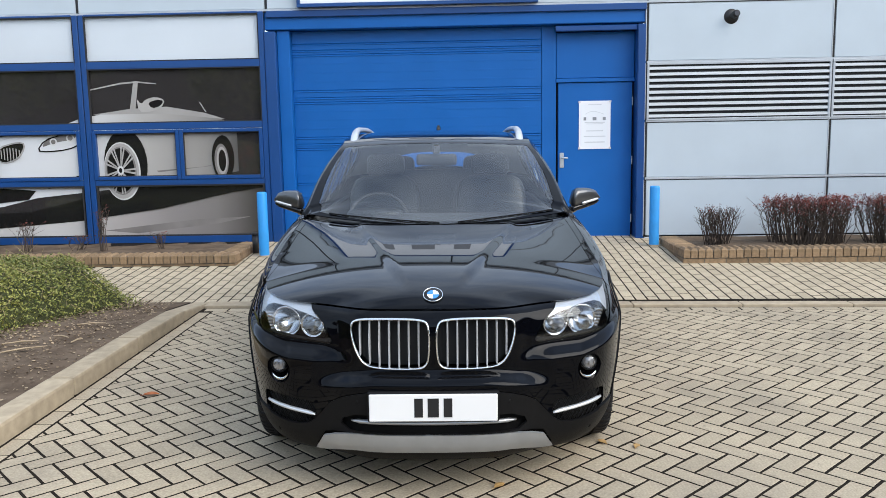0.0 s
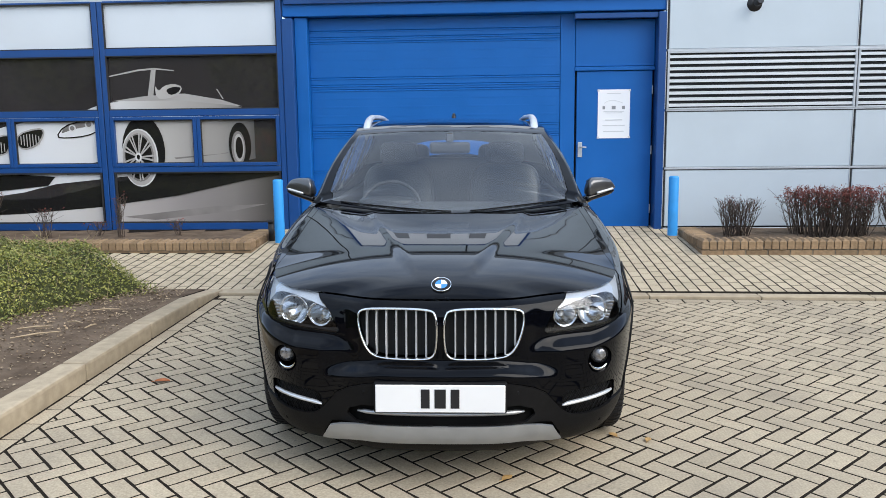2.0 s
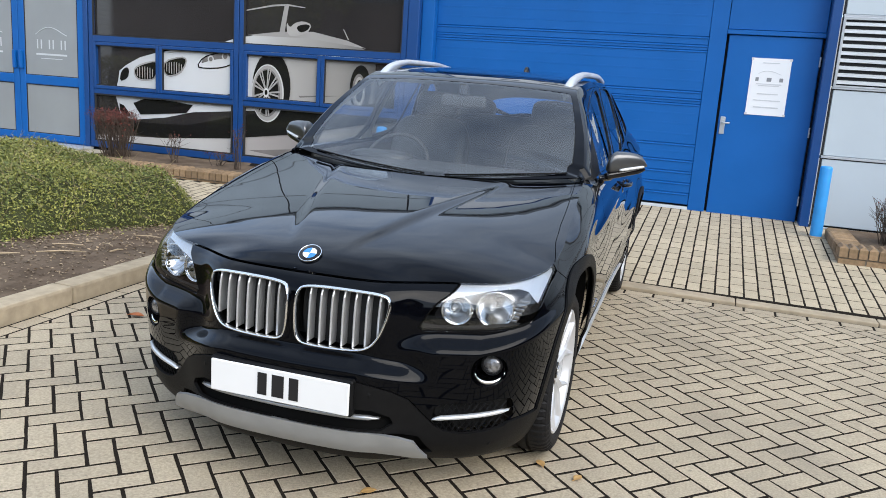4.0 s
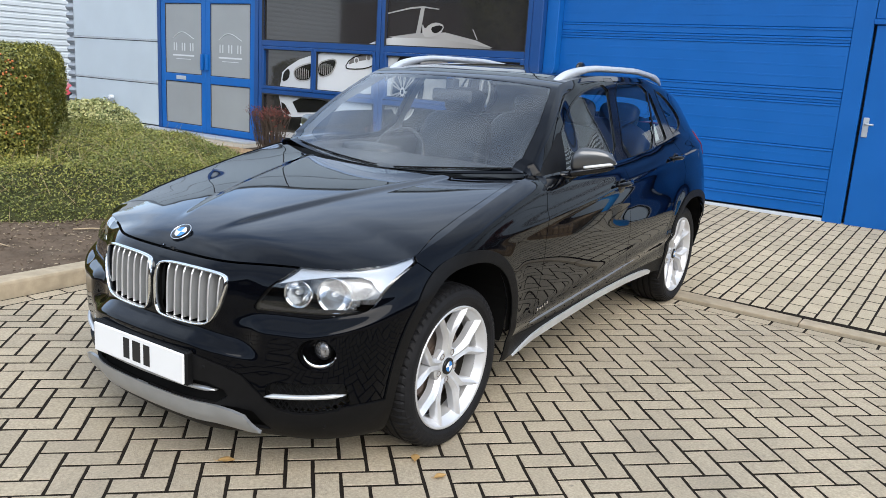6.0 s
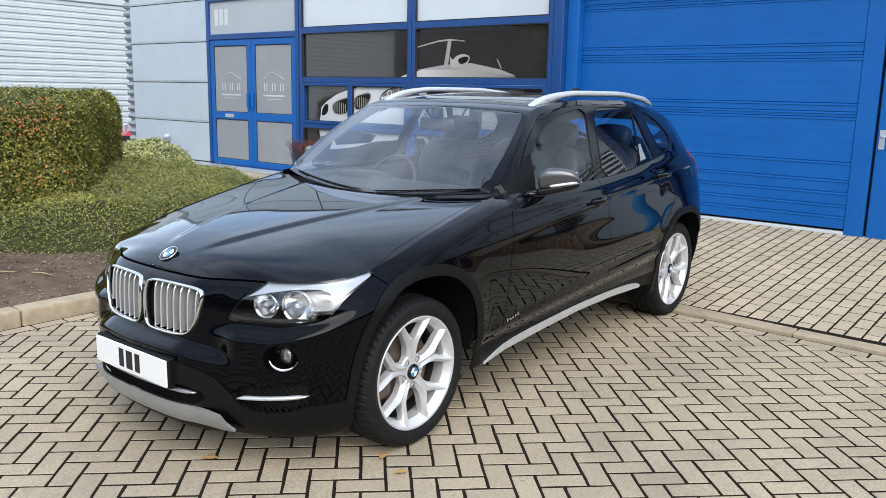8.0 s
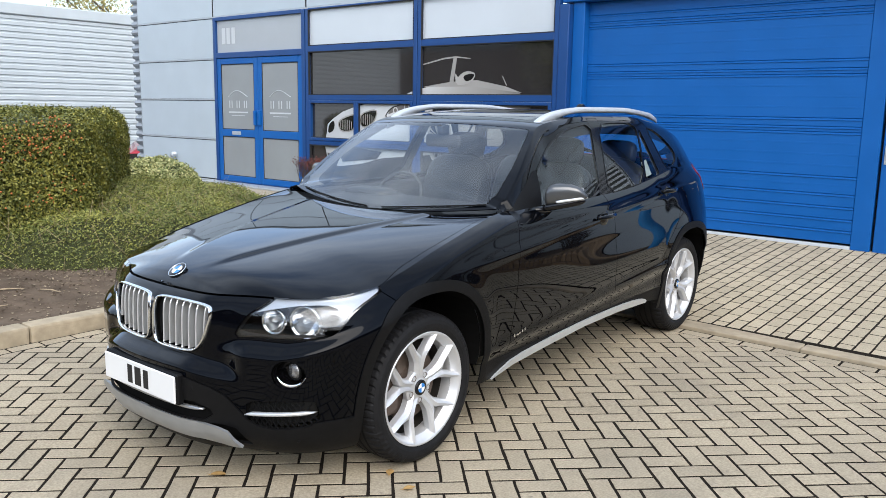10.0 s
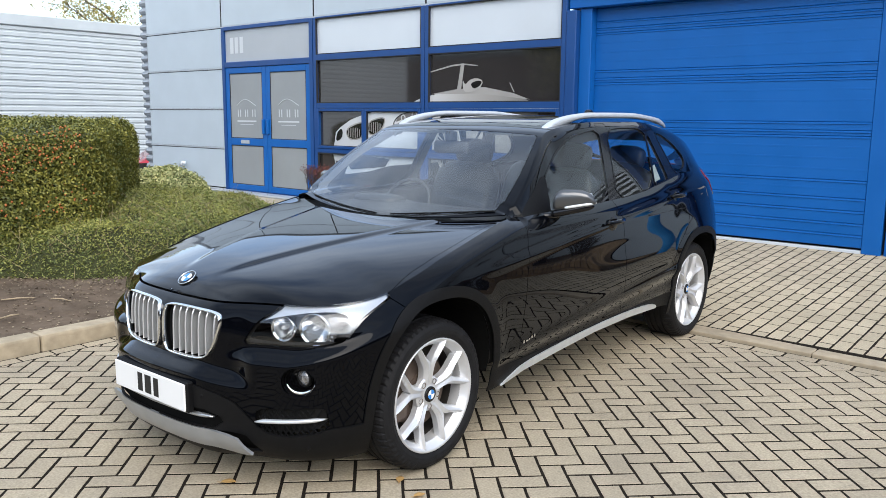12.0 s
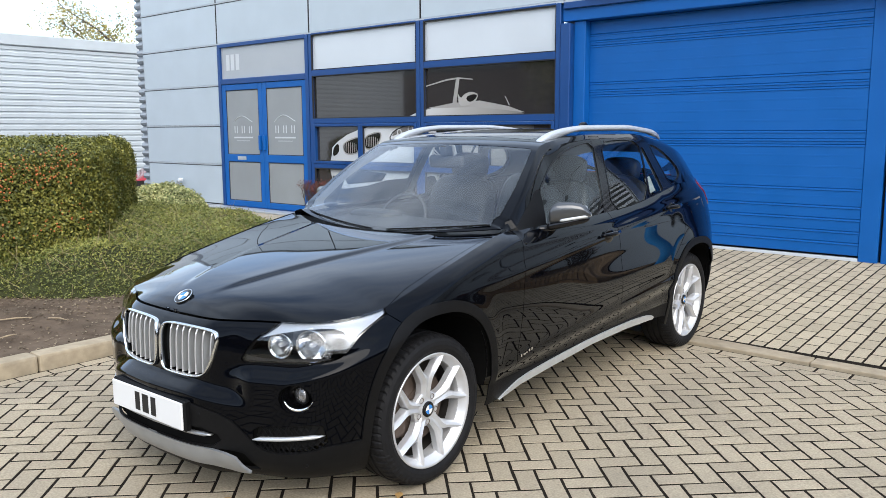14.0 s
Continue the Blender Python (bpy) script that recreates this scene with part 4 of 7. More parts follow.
hedge_end = lambda x: 1.86 + (HX1 - x) * .63      # the end face runs aslant


def hedge_points(n):
    p, q = [], []
    area = [("f", (HY1 - HY0) * 1.4), ("t", (HY1 - HY0) * 1.2), ("e", 4.6 * 1.4)]
    for kind, w in area:
        k = int(n * w / sum(a[1] for a in area))
        if kind == "f":
            y, z = rg.uniform(HY0, HY1, k), rg.uniform(0.05, HT, k)
            x = np.full(k, HX1)
            nn = np.tile([1.0, 0, .15], (k, 1))
        elif kind == "t":
            y, x = rg.uniform(HY0, HY1, k), rg.uniform(HX0, HX1, k)
            z = np.full(k, HT)
            nn = np.tile([0, 0, 1.0], (k, 1))
        else:
            x, z = rg.uniform(HX0, HX1, k), rg.uniform(.05, HT, k)
            y = np.full(k, HY1)
            nn = np.tile([0, 1.0, .1], (k, 1))
        p.append(np.stack([x, y, z], 1))
        q.append(nn)
    p, q = np.concatenate(p), np.concatenate(q)
    # round the shoulders, then unevenness
    c = np.array([(HX0 + HX1) / 2, 0, 0])
    r = .28
    ix = np.clip(p[:, 0], HX0 + r, HX1 - r)
    iy = np.minimum(p[:, 1], HY1 - r)
    iz = np.minimum(p[:, 2], HT - r)
    core = np.stack([ix, iy, iz], 1)
    d = p - core
    ln = np.linalg.norm(d, axis=1, keepdims=True) + 1e-9
    p = core + d / ln * np.minimum(ln, r)
    q = d / ln
    lump = np.array([noise.noise(Vector(v * 2.3)) * .05 + noise.noise(Vector(v * 7)) * .03 for v in p])
    low = np.clip(1 - p[:, 2] / .8, 0, 1)
    p = p + q * (lump[:, None] + rg.normal(0, .022, (len(p), 1)))
    p[:, 0] += low * .25
    p[:, 1] += hedge_end(p[:, 0])
    return p, q


hp_, hq_ = hedge_points(190000)
sel = (hp_[:, 1] > -2.0) & (hp_[:, 0] > -8.9)
leaves("foliage", hp_[sel], hq_[sel], .030, M_hedge, hedge, 3, .8)
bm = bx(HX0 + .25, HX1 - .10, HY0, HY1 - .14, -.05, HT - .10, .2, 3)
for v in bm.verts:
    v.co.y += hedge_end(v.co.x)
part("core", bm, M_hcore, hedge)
cl = []
for k in range(700):
    i = rg.integers(0, len(hp_))
    if hp_[i, 1] < -1 or hp_[i, 0] < -4.55 or hp_[i, 1] > 1.6 or hp_[i, 2] < .5 or rg.uniform() > .35 + .65 * (hp_[i, 2] > 1.1):
        continue
    m = int(rg.integers(10, 40))
    cl.append(hp_[i] + rg.normal(0, 1, (m, 3)) * np.array([.02, .09, .055]) + np.array([.055, 0, .015]))
cl = np.concatenate(cl)
ico = [(0, 0, 1), (.894, 0, .447), (.276, .851, .447), (-.724, .526, .447), (-.724, -.526, .447), (.276, -.851, .447), (.724, .526, -.447), (-.276, .851, -.447), (-.894, 0, -.447), (-.276, -.851, -.447), (.724, -.526, -.447), (0, 0, -1)]
icf = [(0, 1, 2), (0, 2, 3), (0, 3, 4), (0, 4, 5), (0, 5, 1), (1, 6, 2), (2, 7, 3), (3, 8, 4), (4, 9, 5), (5, 10, 1), (2, 6, 7), (3, 7, 8), (4, 8, 9), (5, 9, 10), (1, 10, 6), (11, 7, 6), (11, 8, 7), (11, 9, 8), (11, 10, 9), (11, 6, 10)]


def pebbles(name, pts, r, material, parent, label="", kind="stuff", flat=1.0):
    V, F = [], []
    b = np.array(ico) * np.array([1, 1, flat])
    for i, p in enumerate(pts):
        V.append(b * r * random.uniform(.6, 1.3) + p)
        F += [tuple(12 * i + k for k in f) for f in icf]
    return obj(name, np.concatenate(V), F, material, parent, True, label, kind)


pebbles("berries", cl, .0085, M_berry, hedge, "orange berry clusters")

# low ground cover swelling towards the hedge
cover = empty("ground_cover", "low spreading green ground cover shrub on the bed", "shrub")


def edge_x(y):
    """Front limit of the ground cover."""
    return float(np.interp(y, [-4, 0, .6, 1.2, 1.8, 2.3, 2.8, 3.25, 3.6, 4.1], [-4.9, -4.6, -4.1, -3.45, -3.2, -3.1, -2.85, -2.62, -2.95, -4.2]))


def cover_h(x, y):
    e = edge_x(y) - x
    back = np.interp(x, [-7, -5, -3.5, -2.6], [4.5, 4.25, 3.85, 3.45]) - y
    k = min(1, max(0, e) / .55) * min(1, max(0, back) / .35)
    h = (1 - (1 - k) ** 2) * (.30 + .10 * min(1, max(0, e) / 1.5))
    return gz(-2.3, min(y, 3.4)) + .09 + h + (.09 * noise.noise(Vector((x * 1.7, y * 1.7, 3))) + .045 * noise.noise(Vector((x * 5.1, y * 5.1, 8)))) * k


pts = []
while len(pts) < 115000:
    x, y = rg.uniform(-7.2, -2.5), rg.uniform(-1.2, 4.4)
    if x < edge_x(y) + .06 * rg.normal() and y < np.interp(x, [-7, -5, -3.5, -2.6], [4.5, 4.25, 3.85, 3.45]):
        if rg.uniform() < (1.0 if x > -5 else .55):
            pts.append((x, y))
P = np.array([(x, y, cover_h(x, y)) for x, y in pts])
P[:, 2] += rg.normal(0, .02, len(P)) + .012 * np.array([noise.noise(Vector(v * 9)) for v in P])
leaves("foliage", P, np.tile([.25, -.1, 1.0], (len(P), 1)), .0225, M_ivy, cover, 5, .75, .5)
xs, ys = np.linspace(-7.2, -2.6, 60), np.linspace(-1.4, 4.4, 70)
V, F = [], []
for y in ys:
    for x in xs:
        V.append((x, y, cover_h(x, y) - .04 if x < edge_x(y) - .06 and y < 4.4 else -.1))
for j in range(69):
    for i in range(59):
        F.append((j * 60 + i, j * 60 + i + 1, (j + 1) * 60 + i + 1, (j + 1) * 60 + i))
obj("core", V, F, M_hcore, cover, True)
# dry straw stalks poking out
bm = bmesh.new()
for k in range(1300):
    i = rg.integers(0, len(P))
    p = Vector(P[i])
    if p.x < -5.5:
        continue
    d = Vector((rg.normal(), rg.normal(), .5 + abs(rg.normal()) * .4)).normalized() * rg.uniform(.05, .20)
    tube(bm, [p - d * .3, p + d * .4, p + d], [.0022, .0018, .0008], 3)
part("dry_stalk", bm, mat("dry straw", (0.34, 0.27, 0.15), 0.9), cover, kind="stuff")

# variegated dome bush by the entrance
bush = empty("dome_bush", "small clipped variegated dome shaped bush", "shrub")
n = 9000
d = rg.normal(0, 1, (n, 3))
d /= np.linalg.norm(d, axis=1, keepdims=True)
d[:, 2] = np.abs(d[:, 2])
lump = np.array([noise.noise(Vector(v * 3)) for v in d]) * .05 + rg.normal(0, .02, n)
P = np.array([-8.95, 5.15, .16]) + d * (np.array([.74, .68, .49]) + lump[:, None])
leaves("foliage", P, d, .05, M_vari, bush, 8, .8)
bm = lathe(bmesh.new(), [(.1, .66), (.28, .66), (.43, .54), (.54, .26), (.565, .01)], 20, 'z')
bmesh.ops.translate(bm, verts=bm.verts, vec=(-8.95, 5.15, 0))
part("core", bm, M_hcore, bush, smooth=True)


def twiggy(name, cx, cy, z0, rx, ry, h, stems, seed, leaf_n, label, group, foot=.55):
    """A bare twiggy shrub: stems that fork and a haze of small dark red leaves near the top."""
    b = empty(name, label, "shrub", group=group)
    rr = random.Random(seed)
    bm, tips = bmesh.new(), []
    for s in range(stems):
        a = rr.uniform(0, 2 * math.pi)
        q = math.sqrt(rr.random())
        p0 = Vector((cx + rx * foot * q * math.cos(a), cy + ry * foot * q * math.sin(a), z0 - .03))
        p3 = Vector((cx + rx * q * math.cos(a) + rr.gauss(0, .03), cy + ry * q * math.sin(a), z0 + h * rr.uniform(.84, 1.0)))
        mid = p0.lerp(p3, .5) + Vector((rr.gauss(0, .035), rr.gauss(0, .03), rr.gauss(0, .02)))
        tube(bm, [p0, mid, p3], [.006, .004, .0016], 3)
        for f in range(5):
            t = rr.uniform(.35, .95)
            o = mid.lerp(p3, (t - .5) * 2) if t > .5 else p0.lerp(mid, t * 2)
            e = o + Vector((rr.gauss(0, .06), rr.gauss(0, .05), rr.uniform(.05, .16)))
            if e.z > z0 + h * 1.06:
                e.z = z0 + h * 1.06
            tube(bm, [o, o.lerp(e, .5) + Vector((rr.gauss(0, .01), 0, 0)), e], [.0028, .002, .0012], 3)
            tips += [e, o.lerp(e, .6)]
        tips.append(p3)
    part("twig", bm, M_twig, b, kind="stuff")
    tp = np.array([tips[rr.randrange(len(tips))][:] for _ in range(leaf_n)]) + rg.normal(0, .014, (leaf_n, 3))
    keep = rg.uniform(0, 1, leaf_n) < np.clip((tp[:, 2] - z0) / h * 2.6 - 1.55, .03, 1)
    leaves("foliage", tp[keep], np.tile([0, -.3, 1.0], (int(keep.sum()), 1)), .020, M_redleaf, b, seed, 1.0)
    return b


gname = "twiggy shrubs in the planters"
twiggy("shrub", 2.88, 5.70, .25, .24, .20, .38, 60, 11, 260, "small bare twiggy shrub in the brick planter", gname)
twiggy("shrub", 3.86, 5.66, .25, .50, .26, .47, 190, 12, 9000, "clipped twiggy shrub with dark red leaves", gname, .8)
twiggy("shrub", 4.84, 5.66, .25, .48, .26, .47, 150, 13, 6500, "clipped twiggy shrub with dark red leaves", gname, .75)
twiggy("shrub", 5.8, 5.66, .25, .46, .26, .47, 130, 14, 6000, "clipped twiggy shrub with dark red leaves", gname, .75)
twiggy("shrub", -5.72, 5.72, .25, .30, .28, .52, 100, 15, 3500, "reddish twiggy shrub under the shop window", gname)
twiggy("shrub", -4.95, 5.8, .25, .10, .10, .30, 9, 16, 60, "thin bare sapling in the brick planter", gname)
twiggy("shrub", -4.05, 5.8, .25, .07, .07, .46, 7, 17, 50, "thin bare sapling in the brick planter", gname)
twiggy("shrub", -4.40, 5.9, .25, .12, .08, .14, 8, 18, 40, "thin bare sapling in the brick planter", gname)
twiggy("shrub", -3.40, 5.9, .25, .10, .08, .16, 7, 19, 30, "thin bare sapling in the brick planter", gname)

# litter on the soil, fallen leaves on the paving
litter = []
for k in range(4200):
    y = rg.uniform(-.8, 3.35)
    x = edge_x(y) - .1 + (KX - .07 - edge_x(y)) * rg.uniform(0, 1) ** 1.7
    litter.append((x, y))
LP = np.array([(x, y, gz(x, y) + .085 + .05 * min(1, max(0, (-2.4 - x) / 2)) + .008) for x, y in litter])
bl = empty("leaf_litter", "dry leaf and chip litter on the soil", "litter", kind="stuff")
leaves("chips", LP, np.tile([0, 0, 1.0], (len(LP), 1)), .022, leaf_mat("dry litter", (0.10, 0.07, 0.045), (0.40, 0.32, 0.23), .9), bl, 9, .25, .6, kind="stuff")
bm = bmesh.new()
for x, y, L, a in ((-2.62, 2.42, .20, 10), (-2.75, 1.72, .30, 35), (-2.86, 1.9, .22, 20), (-2.5, 1.95, .10, 70), (-2.66, 2.05, .14, -20), (-3.0, 1.45, .25, 50), (-2.95, .75, .2, 15), (-2.72, .30, .14, 100), (-3.2, .55, .22, 60)):
    dx, dy = L / 2 * math.cos(radians(a)), L / 2 * math.sin(radians(a))
    z = gz(x, y) + .118
    tube(bm, [(x - dx, y - dy, z), (x, y + .01, z + .006), (x + dx, y + dy, z + .002)], [.004, .006, .003], 5)
part("sticks", bm, mat("dry sticks", (0.40, 0.31, 0.20), 0.9, vary=0.2, scale=30), bl, kind="stuff")


def fallen(x, y, s, a, col):
    """A curled fallen leaf lying on the blocks."""
    nseg = 6
    V, F = [], []
    for i in range(nseg + 1):
        t = i / nseg
        w = math.sin(math.pi * min(1, t * .92 + .06)) * .32 * s
        for k in (-1, -.5, 0, .5, 1):
            V.append(((t - .5) * s, k * w, .004 + .10 * s * k * k * (1 - .3 * t) + .05 * s * math.sin(t * 3)))
    for i in range(nseg):
        for k in range(4):
            F.append((i * 5 + k, i * 5 + k + 1, i * 5 + k + 6, i * 5 + k + 5))
    o = empty("fallen_leaf", "curled dry fallen leaf lying on the paving", "leaf", group="fallen leaves")
    blade = obj("blade", V, F, col, o, True)
    md = blade.modifiers.new("thickness", 'SOLIDIFY')
    md.thickness = .0008
    part("stalk", tube(bmesh.new(), [(-.5 * s, 0, .004), (-.62 * s, .02 * s, .006), (-.75 * s, .05 * s, .008)], .0012, 4), col, o)
    o.matrix_world = tilt_at(x, y, a, .001)


M_leafo = mat("orange brown dead leaf", (0.36, 0.11, 0.035), 0.7, vary=0.25, scale=40)
M_leafy = mat("tan dead leaf", (0.46, 0.28, 0.10), 0.7, vary=0.25, scale=40)
fallen(.265, -.02, .06, .8, M_leafy)
fallen(.775, .47, .055, 2.2, M_leafy)
fallen(-1.69, 1.16, .085, .2, M_leafo)
fallen(.93, .42, .05, 1.2, M_leafy)
fallen(2.05, -.12, .05, 2.6, M_leafy)

part("path_slab", bx(-6.149, -4.34, 4.25, 5.07, -.1, .165, .01), mat("pale concrete path", (0.42, 0.37, 0.29), 0.9, vary=0.12, scale=8, bump=0.2, bscale=120, dirt=0.3, dscale=2), label="pale concrete path beside the brick planter", kind="structure", category="path")

# standpipe by the entrance
tapp = empty("standpipe", "short grey metal standpipe tap against the panel wall", "tap")
part("pipe", tube(bmesh.new(), [(-10.45, WALL - .06, .1), (-10.45, WALL - .06, .58), (-10.43, WALL - .07, .62), (-10.36, WALL - .1, .63)], .018, 8), M_alu, tapp, smooth=True)
part("spout", tube(bmesh.new(), [(-10.36, WALL - .1, .632), (-10.31, WALL - .12, .62), (-10.30, WALL - .12, .58)], .022, 8), M_alu, tapp, smooth=True)
capp = empty("black_cap", "small black capped pipe beside the planter", "pipe")
part("pipe", tube(bmesh.new(), [(-2.27, 5.72, .2), (-2.27, 5.72, .40)], .035, 14), M_blackp, capp, smooth=True)
part("cap", tube(bmesh.new(), [(-2.27, 5.72, .401), (-2.27, 5.72, .43)], .040, 14), M_blackp, capp, smooth=True)

# ---- a red car parked far down the side yard ----
redcar = empty("parked_car", "red hatchback parked far behind the hedge", "car")
M_redpaint = mat("red car paint", (0.42, 0.012, 0.025), 0.3, coat=1.0)
prof = [(-1.9, .30), (-1.95, .62), (-1.7, .82), (-1.0, .92), (-.45, 1.32), (.5, 1.40), (1.35, 1.22), (1.75, .90), (1.85, .45), (1.75, .28)]
bm = prism(bmesh.new(), prof, -.8, .8)
bmesh.ops.bevel(bm, geom=list(bm.edges), offset=.08, segments=2, affect='EDGES')
part("body", bm, M_redpaint, redcar, smooth=True)
for sy in (-.812, .80):
    part("side_window", prism(bmesh.new(), [(-.8, .95), (-.40, 1.26), (.5, 1.33), (1.25, 1.17), (1.4, .95)], sy, sy + .012), M_blackp, redcar)
for wx in (-1.2, 1.15):
    for sy in (-.72, .72):
        part("wheel", lathe(bmesh.new(), [(-.09, .001), (-.09, .29), (.09, .29), (.09, .001)], 24, 'z'), M_blackp, redcar).matrix_world = Matrix.Translation((wx, sy, .29)) @ Matrix.Rotation(radians(90), 4, 'X')
redcar.matrix_world = pose(-19.3, 11.4, -.85, 0, 0, 75)

# ---- the neighbouring unit, a tree behind it ----
far = empty("neighbour_unit", "white corrugated steel shed across the side yard", "building")
FX, FT = -24.0, 4.55
bm = bmesh.new()
prof, z = [], -.3
while z < FT - .35:
    prof += [(FX, z), (FX, z + .10), (FX - .035, z + .125), (FX - .035, z + .165)]
    z += .19
ring0 = [bm.verts.new((x, -14, zz)) for x, zz in prof]
ring1 = [bm.verts.new((x, 46, zz)) for x, zz in prof]
for i in range(len(prof) - 1):
    bm.faces.new((ring0[i], ring1[i], ring1[i + 1], ring0[i + 1]))
part("wall", bm, M_clad, far)
part("roof_edge", bx(FX - 8, FX + .06, -14, 46, FT - .36, FT, .03), M_clad, far)
part("inner_wall", bx(FX - 8, FX - .08, -13.9, 45.9, -.3, FT - .4), M_clad, far)
lampf = empty("flood_lamp", "small dark flood lamp on the corrugated shed", "lamp")
part("arm", bx(FX + .01, FX + .45, 7.25, 7.31, 3.62, 3.68), M_blackp, lampf)
part("head", bx(FX + .38, FX + .7, 7.13, 7.43, 3.52, 3.74, .03), M_blackp, lampf)


def tree(name, x, y, h, r, seed, nleaf, label, material, lsize=.12):
    t = empty(name, label, "tree")
    rr = random.Random(seed)
    bm = bmesh.new()
    tips = []
    tube(bm, [(x, y, -.1), (x + .1, y, h * .3), (x, y + .1, h * .62)], [.24, .18, .10], 8)
    for k in range(16):
        z0 = h * rr.uniform(.3, .62)
        a = rr.uniform(0, 2 * math.pi)
        L = r * rr.uniform(.55, 1.0)
        e = Vector((x + L * math.cos(a), y + L * math.sin(a), min(h, z0 + L * rr.uniform(.4, 1.2))))
        s = Vector((x + .05, y + .05, z0))
        m = s.lerp(e, .5) + Vector((0, 0, .2))
        tube(bm, [s, m, e], [.07, .04, .015], 5)
        for j in range(7):
            o = m.lerp(e, rr.uniform(0, 1))
            q = o + Vector((rr.gauss(0, .6), rr.gauss(0, .6), rr.uniform(-.1, .9)))
            tube(bm, [o, q], [.018, .006], 4)
            tips += [q, o.lerp(q, .6), o.lerp(q, .85)]
    part("trunk", bm, M_twig, t)
    tp = np.array([tips[rr.randrange(len(tips))][:] for _ in range(nleaf)]) + rg.normal(0, .28, (nleaf, 3))
    leaves("crown", tp, np.tile([0, 0, 1.0], (nleaf, 1)), lsize, material, t, seed, 1.0)
    return t


M_aut = leaf_mat("autumn tree leaves", (0.26, 0.25, 0.08), (0.62, 0.52, 0.20))
tree("tree", -31.5, 17.2, 8.3, 3.6, 21, 8500, "thin autumn tree with yellow green leaves behind the shed", M_aut, .13)
tree("tree", -11.5, -27, 6.4, 2.4, 31, 5000, "tree across the road behind the yard", M_hedge, .3)
tree("tree", -23.5, -27, 6.8, 3.2, 32, 6000, "tree across the road behind the yard", M_hedge, .3)
tree("tree", 9, -30, 6.2, 3.0, 33, 5000, "tree across the road behind the yard", M_hedge, .3)
tree("tree", 24, -26, 7.5, 3.4, 34, 5000, "tree across the road behind the yard", M_hedge, .3)

# ---- unseen brick block added behind the camera; it cuts the bright horizon in reflections ----
opp = empty("unseen_horizon_block", "unseen dark brown block added to cut the bright horizon", "building")
M_farbrick = mat("dark brown brick of the unseen units", (0.115, 0.075, 0.052), 0.9, vary=0.2, scale=8, dirt=0.4, dscale=.5, dcol=(0.06, 0.05, 0.04))
part("wall", bx(-46, 46, -40, -31, -.3, 5.6), M_farbrick, opp)
part("roof", bx(-46.3, 46.3, -40.3, -30.7, 5.61, 6.0, .05), mat("dark grey roof edge", (0.05, 0.052, 0.055), 0.6, vary=0.1, scale=2), opp)
for k in range(10):
    part("window", bx(-42 + 9 * k, -38 + 9 * k, -30.99, -30.95, 1.0, 2.6, .01), M_gap, opp)

# unseen unit, added to darken what the car's flank reflects
side_unit = empty("unseen_flank_block", "unseen dark brown unit added for the car flank to reflect", "building")
part("wall", bx(17, 27, -16, 22, -.3, 4.8), M_farbrick, side_unit)
part("roof", bx(16.7, 27.3, -16.3, 22.3, 4.81, 5.2, .05), mat("grey roof edge", (0.05, 0.052, 0.055), 0.6, vary=0.1, scale=2), side_unit)
for k in range(4):
    part("window", bx(16.95, 16.99, -14 + 9 * k, -10 + 9 * k, 1.0, 2.6, .01), M_gap, side_unit)

# ---- the car ----
# local metres: x across, y back from the bonnet badge, z up from the paving
def lacquer(name, base, f0, power, rough, through=None):
    """Clear gloss over a base, or over a see-through pane: gloss f0 face on, all of it edge on."""
    m = bpy.data.materials.new(name)
    m.use_nodes = True
    n, l = m.node_tree.nodes, m.node_tree.links
    n.clear()
    lw, pw, mr, g, x, o = (n.new("ShaderNodeLayerWeight"), n.new("ShaderNodeMath"), n.new("ShaderNodeMapRange"), n.new("ShaderNodeBsdfGlossy"), n.new("ShaderNodeMixShader"), n.new("ShaderNodeOutputMaterial"))
    b = n.new("ShaderNodeBsdfTransparent" if through else "ShaderNodeBsdfDiffuse")
    b.inputs[0].default_value = (*base, 1)
    g.inputs["Color"].default_value = (0.95, 0.97, 1.0, 1)
    g.inputs["Roughness"].default_value = rough
    lw.inputs["Blend"].default_value = 0.5
    pw.operation = 'POWER'
    pw.inputs[1].default_value = power
    mr.inputs["To Min"].default_value = f0
    l.new(lw.outputs["Facing"], pw.inputs[0])
    l.new(pw.outputs[0], mr.inputs["Value"])
    l.new(mr.outputs[0], x.inputs[0])
    l.new(b.outputs[0], x.inputs[1])
    l.new(g.outputs[0], x.inputs[2])
    l.new(x.outputs[0], o.inputs[0])
    return m


M_paint = lacquer("black metallic car paint", (0.0012, 0.0015, 0.0026), 0.0135, 3.85, 0.02)
M_plast = mat("dark textured bumper plastic", (0.0062, 0.0062, 0.0066), 0.5, spec=0.16, vary=0.15, scale=40, bump=0.08, bscale=900)
M_gloss = mat("gloss black trim", (0.004, 0.004, 0.005), 0.12, spec=0.35, coat=0.3)
M_silver = mat("satin silver trim", (0.68, 0.70, 0.72), 0.36, 0.6, vary=0.05, scale=20)
M_silver2 = mat("silver painted plastic", (0.40, 0.415, 0.43), 0.30, 0.65, vary=0.06, scale=12)
M_chrome = mat("chrome", (0.80, 0.81, 0.82), 0.08, 1.0)
M_mesh = mat("black mesh", (0.006, 0.006, 0.006), 0.6)
M_in = mat("dark cabin trim", (0.045, 0.047, 0.050), 0.65, vary=0.12, scale=20, bump=0.1, bscale=200)
M_seat = mat("black leather seat", (0.032, 0.034, 0.036), 0.42, vary=0.15, scale=12, bump=0.1, bscale=120)
M_lining = mat("grey cabin lining", (0.34, 0.35, 0.345), 0.85, vary=0.05, scale=8)
